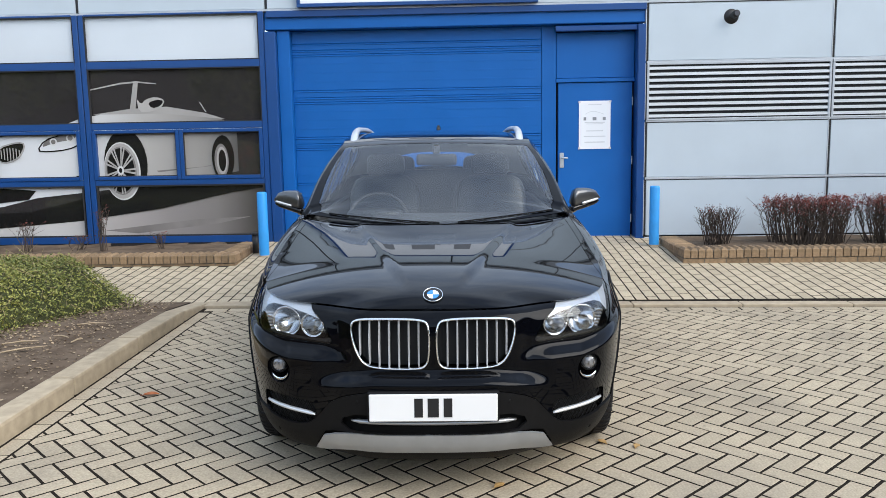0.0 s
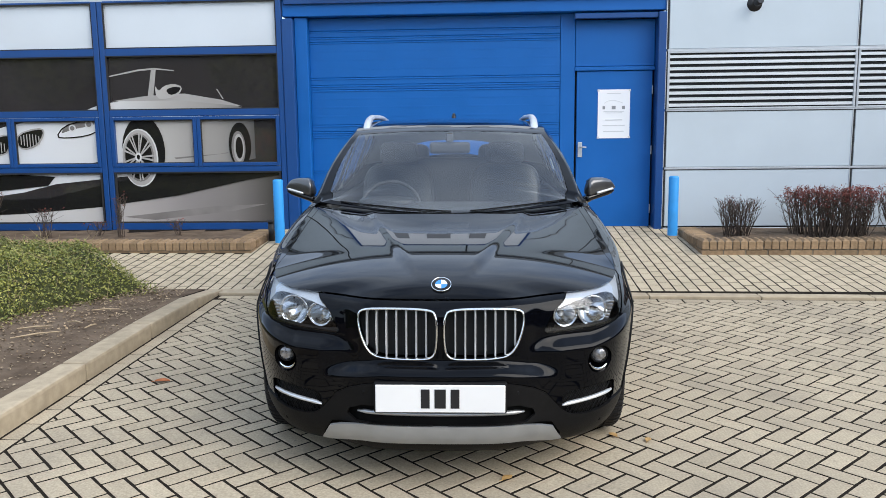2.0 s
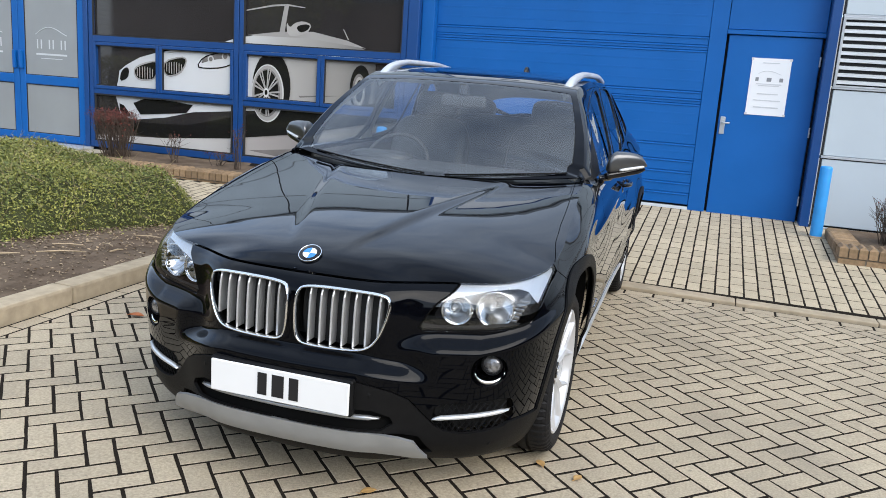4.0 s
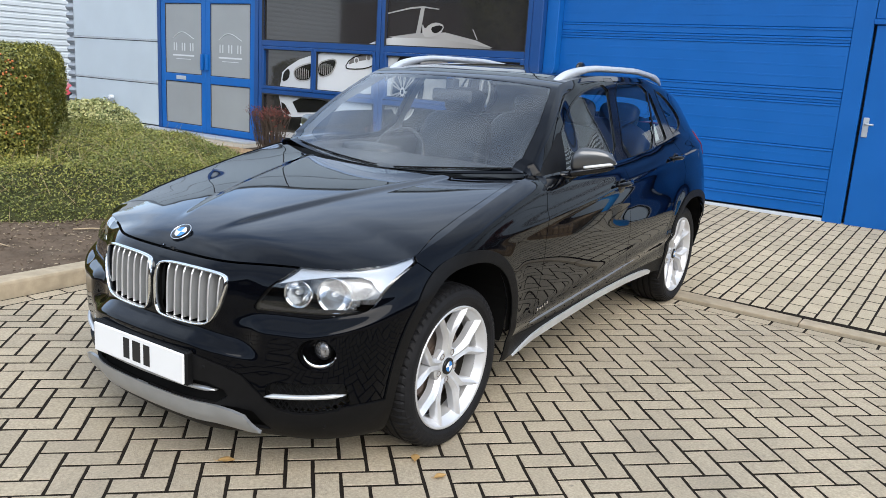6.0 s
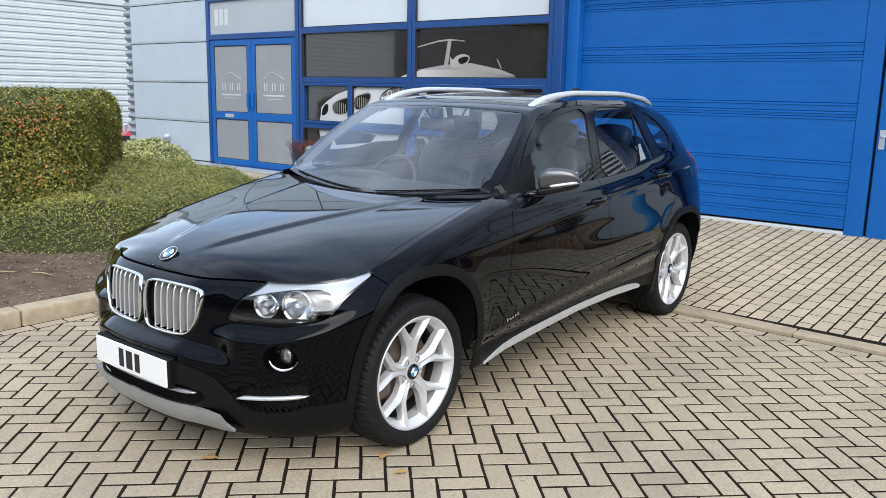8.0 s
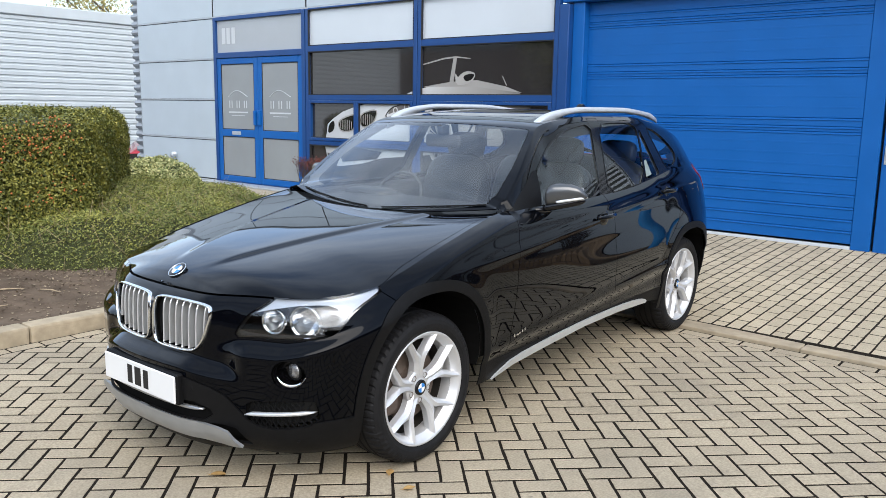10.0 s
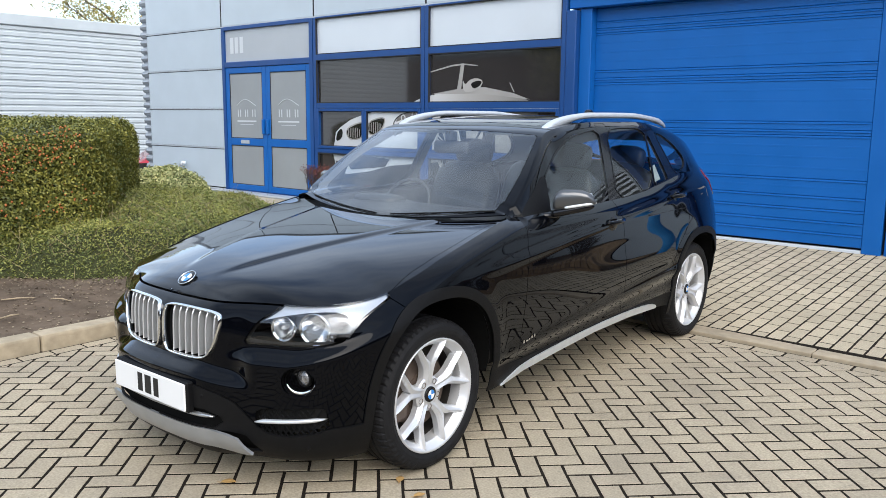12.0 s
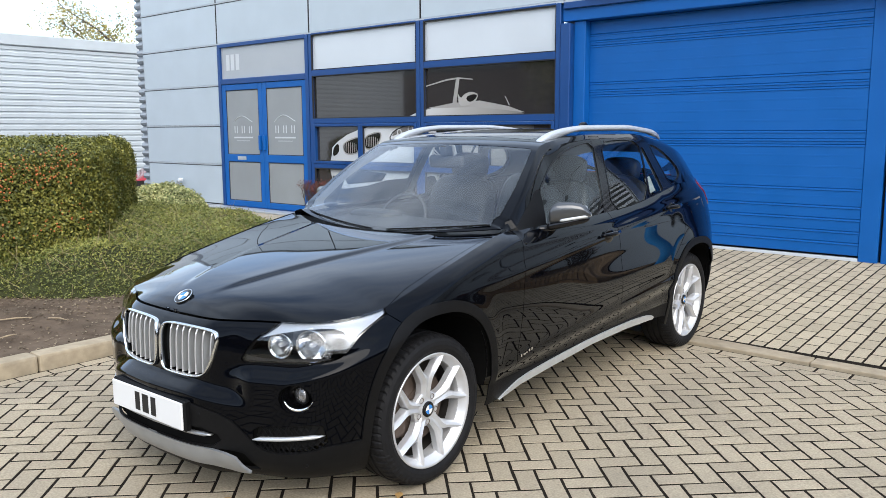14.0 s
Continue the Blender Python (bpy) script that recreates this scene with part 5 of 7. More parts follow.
M_tyre = mat("tyre rubber", (0.011, 0.011, 0.012), 0.6, spec=0.2, vary=0.2, scale=30, bump=0.15, bscale=200)
M_rim = mat("silver alloy", (0.66, 0.67, 0.69), 0.34, 0.5, vary=0.05, scale=14, dirt=0.12, dscale=10, dcol=(0.36, 0.35, 0.34))
M_disc = mat("brake disc steel", (0.14, 0.105, 0.085), 0.55, 0.5, vary=0.2, scale=20)
M_plate = mat("white number plate", (0.80, 0.80, 0.79), 0.3, vary=0.015, scale=5)
M_red = mat("red lamp lens", (0.20, 0.006, 0.012), 0.12, coat=0.8)
M_under = mat("underside black", (0.005, 0.005, 0.005), 0.9, spec=0.1)
M_logoblue = mat("badge blue", (0.03, 0.22, 0.60), 0.2, coat=0.6)


M_glass = lacquer("windscreen glass", (0.95, 0.975, 0.97), 0.088, 3.5, 0.0, True)
M_sglass = lacquer("side window glass", (0.88, 0.93, 0.93), 0.06, 3.9, 0.0, True)
M_lens = lacquer("clear lamp lens", (0.94, 0.95, 0.96), 0.06, 4.0, 0.0, True)
M_roofglass = mat("dark roof glass", (0.004, 0.005, 0.006), 0.04, coat=1.0)


def psdf(px, py, poly):
    """Signed distance to a closed polygon, negative inside."""
    poly = np.asarray(poly, float)
    d = np.full(px.shape, 1e9)
    s = np.zeros(px.shape, bool)
    for (ax, ay), (cx, cy) in zip(poly, np.roll(poly, -1, 0)):
        ex, ey = cx - ax, cy - ay
        wx, wy = px - ax, py - ay
        t = np.clip((wx * ex + wy * ey) / (ex * ex + ey * ey + 1e-12), 0, 1)
        d = np.minimum(d, (wx - ex * t) ** 2 + (wy - ey * t) ** 2)
        c = (ay <= py) != (cy <= py)
        s ^= c & (px < ax + ex * (py - ay) / (ey if abs(ey) > 1e-12 else 1e-12))
    return np.where(s, -1, 1) * np.sqrt(d)


def chaikin(poly, k=2):
    for _ in range(k):
        poly = [q for a, b in zip(poly, poly[1:] + poly[:1]) for q in ((a[0] * .75 + b[0] * .25, a[1] * .75 + b[1] * .25), (a[0] * .25 + b[0] * .75, a[1] * .25 + b[1] * .75))]
    return poly


def side(poly, y_lo=-9, y_hi=9):
    return lambda v: psdf(v[:, 1], v[:, 2], poly)


def front(poly, y_max=0.62):
    return lambda v: np.maximum(psdf(v[:, 0], v[:, 2], poly), v[:, 1] - y_max)


def sstep(a, b, x):
    t = np.clip((x - a) / (b - a), 0, 1)
    return t * t * (3 - 2 * t)


HUBF, HUBR, HUBZ = 0.645, 3.385, 0.321
ARCH_F, ARCH_R, ARCH_Z = 0.662, 3.355, 0.335


def arch_r(dy, z, k=1.0):
    """Squarish, upright wheel openings: .39 at the lip."""
    return .39 * ((np.abs(dy) / (.372 * k)) ** 2.3 + (np.abs(z - ARCH_Z) / (.412 * k)) ** 2.3) ** (1 / 2.3)


nose_y = lerp_table([(.155, -.035), (.18, -.068), (.21, -.094), (.24, -.110), (.28, -.118), (.36, -.122), (.44, -.124), (.50, -.123), (.56, -.121), (.66, -.118), (.715, -.112), (.745, -.096), (.76, -.080), (.7745, -.0585), (.785, -.048)])
tail_y = lerp_table([(.18, 4.06), (.3, 4.19), (.5, 4.25), (.68, 4.25), (.85, 4.20), (1.0, 4.16), (1.15, 4.10)])
wide = lerp_table([(.155, .795), (.18, .812), (.24, .836), (.3, .850), (.4, .869), (.55, .887), (.68, .894), (.8, .888), (.9, .874), (1.0, .846), (1.06, .822), (1.12, .796), (1.2, .76)])
along = lerp_table([(-.2, .945), (.3, .946), (.65, .957), (1.15, .970), (1.7, .978), (2.4, .982), (3.0, .99), (3.4, 1.0), (3.8, .99), (4.2, .96)])
top_z = lerp_table([(-.2, .774), (-.03, .775), (.1, .779), (.2, .787), (.36, .808), (.5, .842), (.7, .890), (.9, .938), (1.1, .982), (1.28, 1.012), (1.5, 1.020), (2.2, 1.024), (2.6, 1.040), (3.0, 1.082), (3.4, 1.125), (4.2, 1.13)])


def half_width(y, z):
    w = wide(z) * along(y)
    zt = top_z(y)
    roll, power = np.where(y < 1.35, .066, .03), np.where(y < 1.35, 3.6, 2.0)
    soft = roll * np.clip(1 - (zt - z) / .085, 0, 1) ** power
    bevel = .060 * np.clip(1 - (zt - z) / .150, 0, 1) ** 1.45
    w = w - soft - (bevel - soft) * (1 - sstep(.45, .80, y))
    # shoulder line through the door handles, hollow flank below it, lower crease
    fade = sstep(.75, 1.4, y) * (1 - sstep(3.5, 3.9, y))
    s = z - (.832 + .085 * (y - 1.2))
    w = w - fade * .010 * sstep(0, .05, s) + fade * .004 * np.exp(-(s / .018) ** 2)
    w = w - sstep(1.3, 2.4, y) * fade * .010 * np.exp(-((s + .16) / .11) ** 2)
    s2 = z - (.40 + .07 * (y - 1.2))
    w = w + fade * .008 * np.exp(-(s2 / .03) ** 2) - fade * .008 * np.exp(-((s2 + .06) / .03) ** 2)
    # swelling round the wheels
    for hy, k in ((ARCH_F, 1.0), (ARCH_R, .95)):
        w = w + .006 * np.exp(-((arch_r(y - hy, z, k) - .42) / .06) ** 2)
    return w


# the nose in plan: a flat middle, a facet under each lamp, a square corner; share of the width, share of the depth
plan_pts = [(0, 0), (.12, .003), (.25, .010), (.36, .028), (.45, .072), (.54, .128), (.64, .172), (.75, .218), (.85, .29), (.92, .375), (.965, .47), (.99, .58), (1, .75), (1, 1)]
for _ in range(3):
    plan_pts = plan_pts[:1] + [q for a, b in zip(plan_pts, plan_pts[1:]) for q in ((a[0] * .75 + b[0] * .25, a[1] * .75 + b[1] * .25), (a[0] * .25 + b[0] * .75, a[1] * .25 + b[1] * .75))] + plan_pts[-1:]
PLAN_S, PLAN_G = np.array(plan_pts).T
PLAN_U = np.concatenate([[0], np.cumsum(np.hypot(np.diff(PLAN_S), np.diff(PLAN_G)))])
PLAN_U /= PLAN_U[-1]


def nose_relief(x, y, z):
    """The bumper steps out under the grilles, and under each lamp along a shelf that climbs round the corner."""
    mid = 1 - sstep(.36, .50, x)
    za = .518 - .30 * np.clip(x - .22, 0, .3) ** 1.4
    zb = .588 + .33 * np.clip(y - .06, 0, .4)
    low_b = 1 - sstep(zb - .030, zb + .028, z)
    step = mid * (1 - sstep(za - .030, za + .020, z)) + (1 - mid) * low_b
    # hollow between grille and lamp
    hollow = .010 * np.exp(-((x - .385) / .035) ** 2) * sstep(.55, .60, z) * (1 - sstep(.70, .75, z))
    out = .006 * (1 - mid) * low_b * sstep(.06, .22, y) * (1 - sstep(.38, .62, y)) * sstep(.20, .30, z)
    return (1 - sstep(.10, .42, y)) * (hollow - .056 * step), out


def shell_point(kind, t, z):
    if kind == "front":
        y0 = nose_y(z)
        u = t / (math.pi / 2)
        y = y0 + (.72 - y0) * np.interp(u, PLAN_U, PLAN_G)
        x = half_width(y, z) * np.interp(u, PLAN_U, PLAN_S)
        dy, dx = nose_relief(x, y, z)
        return x + dx, y + dy
    if kind == "side":
        return half_width(t, z), t
    y1 = tail_y(z)
    L = y1 - 3.45
    y = 3.45 + L * np.sin(t) ** (2 / 2.2)
    return half_width(y, z) * np.cos(t) ** (2 / 2.3), y


def make_shell(inset=0.0, nz=110):
    cols = [("front", t) for t in np.linspace(0, math.pi / 2, 170)] + [("side", t) for t in np.linspace(.72, 3.45, 160)[1:]] + [("rear", t) for t in np.linspace(0, math.pi / 2, 60)[1:]]
    out = []
    for k, t in cols:
        _, yr = shell_point(k, np.float64(t), np.float64(.70))
        zt = float(top_z(yr)) if k != "rear" else 1.13
        zs = .155 + (zt - .155) * np.linspace(0, 1, nz)
        x, y = shell_point(k, np.full(nz, t), zs)
        y = np.broadcast_to(y, zs.shape)
        out.append(np.stack([x, y, zs], 1))
    p = np.array(out)
    if inset:
        du = np.gradient(p, axis=0)
        dv = np.gradient(p, axis=1)
        nr = np.cross(du, dv)
        nr /= np.linalg.norm(nr, axis=2, keepdims=True) + 1e-12
        s = np.sign((nr[..., 0] * p[..., 0] + nr[..., 1] * (p[..., 1] - 2)).mean())
        p = p - nr * s * inset
        p[..., 0] = np.maximum(p[..., 0], 0)
    return p


shell_p = make_shell()
edge = shell_p[:, -1]             # upper rim of the shell, nose to tail
je = int(np.argmax(edge[:, 1] > 1.30))
bon_c = lerp_table([(-.0585, .7745), (-.045, .786), (-.02, .802), (0, .814), (.05, .833), (.15, .859), (.3, .889), (.6, .935), (.9, .967), (1.15, .987), (1.35, 1.0)])


def bonnet_grid():
    rows = []
    a = np.linspace(0, 1, 60)
    for x, y, z in edge[:je]:
        xs = a * x
        zc = float(bon_c(y))
        zz = z + (zc - z) * (1 - a ** 2.4)
        xc = .085 + .33 * np.clip((y - .02) / 1.1, 0, 1) ** .9
        f = sstep(.02, .25, y)
        zz = zz + f * (.009 * (1 - sstep(xc - .022, xc + .030, xs)) - .003)
        rows.append(np.stack([xs, np.full(60, y), zz, a], 1))
    return np.array(rows)


# greenhouse lines
COWL0, HEAD = 1.115, 1.80
pil_x = lerp_table([(1.30, .735), (1.5, .695), (1.7, .631), (1.86, .585), (2.0, .588), (2.2, .588), (2.8, .590), (3.4, .575), (3.8, .545), (4.0, .53), (4.2, .52)])
pil_z = lerp_table([(1.30, 1.03), (1.5, 1.185), (1.7, 1.325), (1.86, 1.412), (2.0, 1.436), (2.4, 1.460), (2.9, 1.455), (3.4, 1.400), (3.7, 1.335), (3.88, 1.262), (4.0, 1.18), (4.1, 1.12)])
cen_z = lerp_table([(COWL0, .985), (1.3, 1.118), (1.5, 1.255), (1.7, 1.375), (1.80, 1.425), (1.9, 1.447), (2.2, 1.476), (2.6, 1.490), (3.0, 1.484), (3.5, 1.455), (3.86, 1.415), (3.90, 1.38), (4.0, 1.25), (4.1, 1.13)])


def cant_x(y):
    """Half width of the roof edge, drawn in with the tail's rounded corners."""
    return min(float(pil_x(y)), float(np.interp(y, edge[:, 1], edge[:, 0])) - .035)


def top_grid():
    ys = np.concatenate([np.linspace(COWL0 + .0005, 1.3, 22), np.linspace(1.3, 1.9, 60)[1:], np.linspace(1.9, 3.84, 70)[1:], np.linspace(3.84, 4.095, 30)[1:]])
    a = np.linspace(0, 1, 44)
    rows = []
    for y in ys:
        if y < 1.30:
            kx = .735 * ((y - COWL0) / (1.30 - COWL0)) ** .5
            kz = .985 + .045 * (kx / .735) ** 2
        else:
            kx, kz = cant_x(y), float(pil_z(y))
        zc = float(cen_z(y))
        p = 2.2 + 1.0 * float(sstep(1.75, 2.1, y))
        rows.append(np.stack([a * kx, np.full(44, y), kz + (zc - kz) * (1 - a ** p), a], 1))
    return np.array(rows)


def side_grid():
    ys = np.concatenate([np.linspace(1.26, 1.9, 60), np.linspace(1.9, 3.6, 120)[1:], np.linspace(3.6, 4.02, 30)[1:]])
    b = np.linspace(0, 1, 50)
    ex = lambda y: np.interp(y, edge[:, 1], edge[:, 0])
    rows = []
    for y in ys:
        x0, z0 = float(ex(y)), float(top_z(y))
        yy = max(y, 1.30)
        x1, z1 = cant_x(yy), float(pil_z(yy))
        if y < 1.30:
            x1, z1 = .735 + (1.30 - y) * .1, 1.03 - (1.30 - y) * .2
        if z1 < z0:
            z1 = z0 + .002
        bulge = .006 * np.sin(math.pi * b) * min(1, (z1 - z0) / .3)
        curl = .022 * np.clip((b - .86) / .14, 0, 1) ** 2 * min(1, (z1 - z0) / .3)
        rows.append(np.stack([x0 + (x1 + .022 * min(1, (z1 - z0) / .3) - x0) * b + bulge - curl, np.full(50, y), z0 + (z1 - z0) * b, b], 1))
    return np.array(rows)


car = empty("car", "black crossover estate car with silver roof rails and alloy wheels", "car")


def panel(name, s, material, parent=None, label="", sides=(1, -1), thick=0.006, ctr=False):
    """A cut piece of skin becomes a part; it is mirrored to the other flank, or joined across the middle."""
    made = []
    if not s.f:
        return made
    if ctr:
        v2 = s.v[:, :3] * np.array([-1, 1, 1])
        n = len(s.v)
        verts = np.concatenate([s.v[:, :3], v2])
        faces = [list(f) for f in s.f] + [[i + n for i in f][::-1] for f in s.f]
        sets = [(verts, faces)]
    else:
        sets = [(s.v[:, :3] * np.array([sg, 1, 1]), s.f if sg > 0 else [f[::-1] for f in s.f]) for sg in sides]
    for verts, faces in sets:
        ob = obj(name, verts, faces, material, parent or car, True, label)
        bm = bmesh.new()
        bm.from_mesh(ob.data)
        if ctr:
            bmesh.ops.remove_doubles(bm, verts=bm.verts, dist=.0004)
        # outward normals, away from the middle of the car
        sm = 0.0
        for f in bm.faces:
            c = f.calc_center_median()
            sm += f.calc_area() * f.normal.dot(Vector((c.x, (c.y - 2) * .45, (c.z - .65) * 1.2)))
        if sm < 0:
            bmesh.ops.reverse_faces(bm, faces=bm.faces)
        bm.to_mesh(ob.data)
        bm.free()
        ob.data.shade_smooth()
        if thick:
            md = ob.modifiers.new("thickness", 'SOLIDIFY')
            md.thickness, md.offset = thick, -1.0
            ob.data.materials.append(M_under)
            md.material_offset_rim = 0
            sp = ob.modifiers.new("crisp_edges", 'EDGE_SPLIT')
            sp.split_angle = radians(38)
        made.append(ob)
    return made


def shifted(s, d):
    """The same skin moved outwards by d."""
    o = Surf(s.v.copy(), s.f)
    acc = np.zeros((len(o.v), 3))
    for f in o.f:
        a, b, c = o.v[f[0], :3], o.v[f[1], :3], o.v[f[2], :3]
        nr = np.cross(b - a, c - a)
        for i in f:
            acc[i] += nr
    acc /= np.linalg.norm(acc, axis=1, keepdims=True) + 1e-12
    ctr = np.stack([o.v[:, 0], (o.v[:, 1] - 2) * .45, (o.v[:, 2] - .65) * 1.2], 1)
    if (acc * ctr).sum() < 0:
        acc = -acc
    o.v[:, :3] += acc * d
    o.v[s.v[:, 0] < 1e-5, 0] = 0          # the middle stays in the middle
    return o


G = 0.0035
shell = grid(np.concatenate([shell_p, np.broadcast_to(np.linspace(0, 1, shell_p.shape[1])[None, :, None], (*shell_p.shape[:2], 1))], 2))
r_f = lambda v: arch_r(v[:, 1] - ARCH_F, v[:, 2])
r_r = lambda v: arch_r(v[:, 1] - ARCH_R, v[:, 2], .95)
shell = shell.cut(lambda v: .390 - r_f(v)).cut(lambda v: .390 - r_r(v))
# wheel arch trims
ring, shell = shell.split(lambda v: r_f(v) - .435, 0)
ring = ring.cut(lambda v: np.minimum(.236 - v[:, 2], v[:, 1] - .7))
panel("wheel_arch_trim", shifted(ring, .007), M_plast)
ring, shell = shell.split(lambda v: r_r(v) - .433, 0)
ring = ring.cut(lambda v: .235 - v[:, 2])
shell = shell.cut(lambda v: np.minimum(.21 - v[:, 2], v[:, 1] - 3.0))
panel("wheel_arch_trim", shifted(ring, .007), M_plast)

# front: lamps, grilles, intakes
LAMP = chaikin([(.412, .622), (.440, .676), (.466, .716), (.510, .752), (.53, .81), (.80, .87), (.79, .80), (.780, .735), (.770, .672), (.748, .644), (.69, .632), (.58, .626), (.48, .622)], 1)
lamp_s, shell = shell.split(front(LAMP, .40), .006)
KID = chaikin([(.014, .726), (.05, .742), (.20, .744), (.318, .738), (.334, .712), (.326, .655), (.306, .598), (.276, .558), (.22, .546), (.07, .544), (.028, .553), (.015, .60)], 2)
kid_s, shell = shell.split(front(KID), .002)
FOG = oval(.655, .503, .054, .056)
fog_s, shell = shell.split(front(FOG), .001)
PLAS = [(-.1, .462), (.26, .460), (.31, .450), (.37, .430), (.42, .400), (.46, .350), (.500, .305), (.545, .292), (.62, .290), (.732, .308), (.80, .312), (.95, .328), (.95, .1), (-.1, .1)]
SINT = chaikin([(.512, .294), (.490, .33), (.498, .384), (.60, .390), (.715, .400), (.730, .388), (.730, .300), (.62, .278), (.55, .282)], 1)
sint_s, shell = shell.split(front(SINT), .002)
low_s, shell = shell.split(lambda v: np.maximum(psdf(v[:, 0], v[:, 2], PLAS), v[:, 1] - .45), .003)
SKID = [(-.1, .288), (.30, .286), (.40, .277), (.449, .266), (.490, .198), (.44, .196), (.30, .206), (-.1, .210)]
skid_s, low_s = low_s.split(front(SKID), .003)
skid_s = shifted(skid_s, .010)
skid_s.v[:, 1] -= .045 * sstep(.30, .48, skid_s.v[:, 0])
panel("skid_plate", skid_s, M_silver2, label="satin silver skid plate", ctr=True, thick=.012)
INT = [(-.1, .365), (.31, .365), (.365, .342), (.375, .318), (.34, .293), (-.1, .289)]
int_s, low_s = low_s.split(front(INT), .002)
panel("lower_bumper", shifted(low_s, .007), M_plast, ctr=True, thick=.012)
# sill trims
SILL = [(.9, .335), (1.28, .335), (2.34, .376), (2.95, .386), (3.2, .39), (3.2, .1), (.9, .1)]
sill_s, shell = shell.split(side(SILL), .003)
sill_s = sill_s.cut(lambda v: np.interp(v[:, 1], [1.0, 1.14, 1.31, 1.6, 2.0, 2.4, 2.74, 2.9, 3.0], [.225, .230, .268, .294, .321, .325, .313, .30, .29]) - v[:, 2])
panel("sill_trim", sill_s, M_plast)
STRIPE = chaikin([(1.12, .218), (1.20, .262), (1.31, .305), (1.6, .333), (2.0, .358), (2.4, .364), (2.65, .356), (2.76, .338), (2.79, .318), (2.74, .300), (2.65, .300), (2.4, .310), (2.0, .306), (1.6, .278), (1.31, .250), (1.20, .22), (1.14, .20)], 1)
panel("sill_strip", shifted(sill_s.cut(side(STRIPE)), .010), M_silver, label="satin silver sill strip", thick=.012)
# flanks: bumper, wings, doors, rear quarter
shell = shell.cut(lambda v: np.minimum(v[:, 3] - .990, .34 - v[:, 1]))
bump_s, shell = shell.split(lambda v: v[:, 1] - (.372 + (.812 - v[:, 2]) * 1.15), .006)
panel("front_bumper", bump_s, M_paint, ctr=True)
FD = [(1.36, 1.3), (1.335, 1.01), (1.275, .75), (1.247, .44), (1.242, .30), (2.30, .30), (2.295, .69), (2.262, .95), (2.255, 1.3)]
fd_s, shell = shell.split(side(FD), G)
RD = [(2.255, 1.3), (2.262, .95), (2.295, .69), (2.30, .30), (2.85, .30), (2.895, .50), (3.00, .68), (3.16, .80), (3.205, .90), (3.155, 1.03), (3.05, 1.3)]
rd_s, shell = shell.split(side(RD), G)
fdoor = panel("front_door", fd_s, M_paint)
rdoor = panel("rear_door", rd_s, M_paint)
wing_s, shell = shell.split(lambda v: v[:, 1] - 2.0)
panel("front_wing", wing_s, M_paint)
TAIL = chaikin([(3.62, 1.10), (3.70, 1.13), (4.3, 1.135), (4.3, .925), (3.80, .93), (3.69, .99)], 1)
tail_s, shell = shell.split(side(TAIL), .003)
panel("tail_lamp", shifted(tail_s, .004), M_red, label="red tail lamp")
rb_s, shell = shell.split(lambda v: np.maximum(v[:, 2] - .62, 3.55 - v[:, 1]), .004)
lowr_s, rb_s = rb_s.split(lambda v: v[:, 2] - .40, .002)
panel("rear_bumper", rb_s, M_paint, ctr=True)
panel("rear_bumper_trim", lowr_s, M_plast, ctr=True)
tg_s, shell = shell.split(lambda v: 4.02 - v[:, 1], .004)
panel("tailgate", tg_s, M_paint, ctr=True)
panel("rear_quarter", shell, M_paint)

# bonnet
bon = grid(bonnet_grid())
bon_s, rest = bon.split(lambda v: v[:, 3] - 1.012 + .057 * sstep(.33, .60, v[:, 1]), G)
bon_s = bon_s.cut(lambda v: v[:, 1] - (1.06 + .20 * (v[:, 0] / .7) ** 2))
panel("bonnet", bon_s, M_paint, ctr=True)
panel("bonnet_surround", rest.cut(lambda v: v[:, 1] - 1.30).cut(lambda v: .05 - v[:, 0]), M_paint)
cowl_s = bon.cut(lambda v: (1.072 + .20 * (v[:, 0] / .7) ** 2) - v[:, 1]).cut(lambda v: v[:, 3] - .955)
cowl_s.v[:, 2] -= .012
panel("scuttle", cowl_s, M_plast, ctr=True)

# greenhouse
top = grid(top_grid())
ws_s, top = top.split(lambda v: np.maximum(v[:, 3] - (.925 + .02 * sstep(1.3, 1.7, v[:, 1])) + .0 * v[:, 1], np.maximum(v[:, 1] - (HEAD - .035 + .04 * (v[:, 0] / .6) ** 2), 0 * v[:, 1] - 1)), .004)
panel("windscreen", ws_s, M_glass, ctr=True, thick=0)
rw_s, top = top.split(lambda v: np.maximum(v[:, 3] - .86, np.maximum(3.905 - v[:, 1], v[:, 1] - 4.06)), .004)
panel("rear_window", rw_s, M_sglass, ctr=True, thick=0)
sr_s, top = top.split(lambda v: np.maximum(v[:, 3] - .80, np.maximum(1.93 - v[:, 1], v[:, 1] - 3.15)), .006)
panel("sunroof", sr_s, M_roofglass, label="dark panoramic roof glass", ctr=True)
panel("roof", top, M_paint, ctr=True)
gh = grid(side_grid())
WF = chaikin([(1.490, 1.040), (1.60, 1.135), (1.69, 1.205), (1.86, 1.300), (1.99, 1.355), (2.14, 1.386), (2.33, 1.408), (2.29, 1.30), (2.225, 1.042), (1.86, 1.030)], 1)
WR = chaikin([(2.345, 1.040), (2.395, 1.22), (2.445, 1.402), (2.66, 1.412), (2.915, 1.402), (2.885, 1.30), (2.825, 1.076), (2.585, 1.052)], 1)
WQ = chaikin([(3.195, 1.140), (3.150, 1.25), (3.095, 1.372), (3.14, 1.368), (3.20, 1.352), (3.30, 1.310), (3.385, 1.240), (3.390, 1.20), (3.34, 1.168), (3.27, 1.150)], 1)
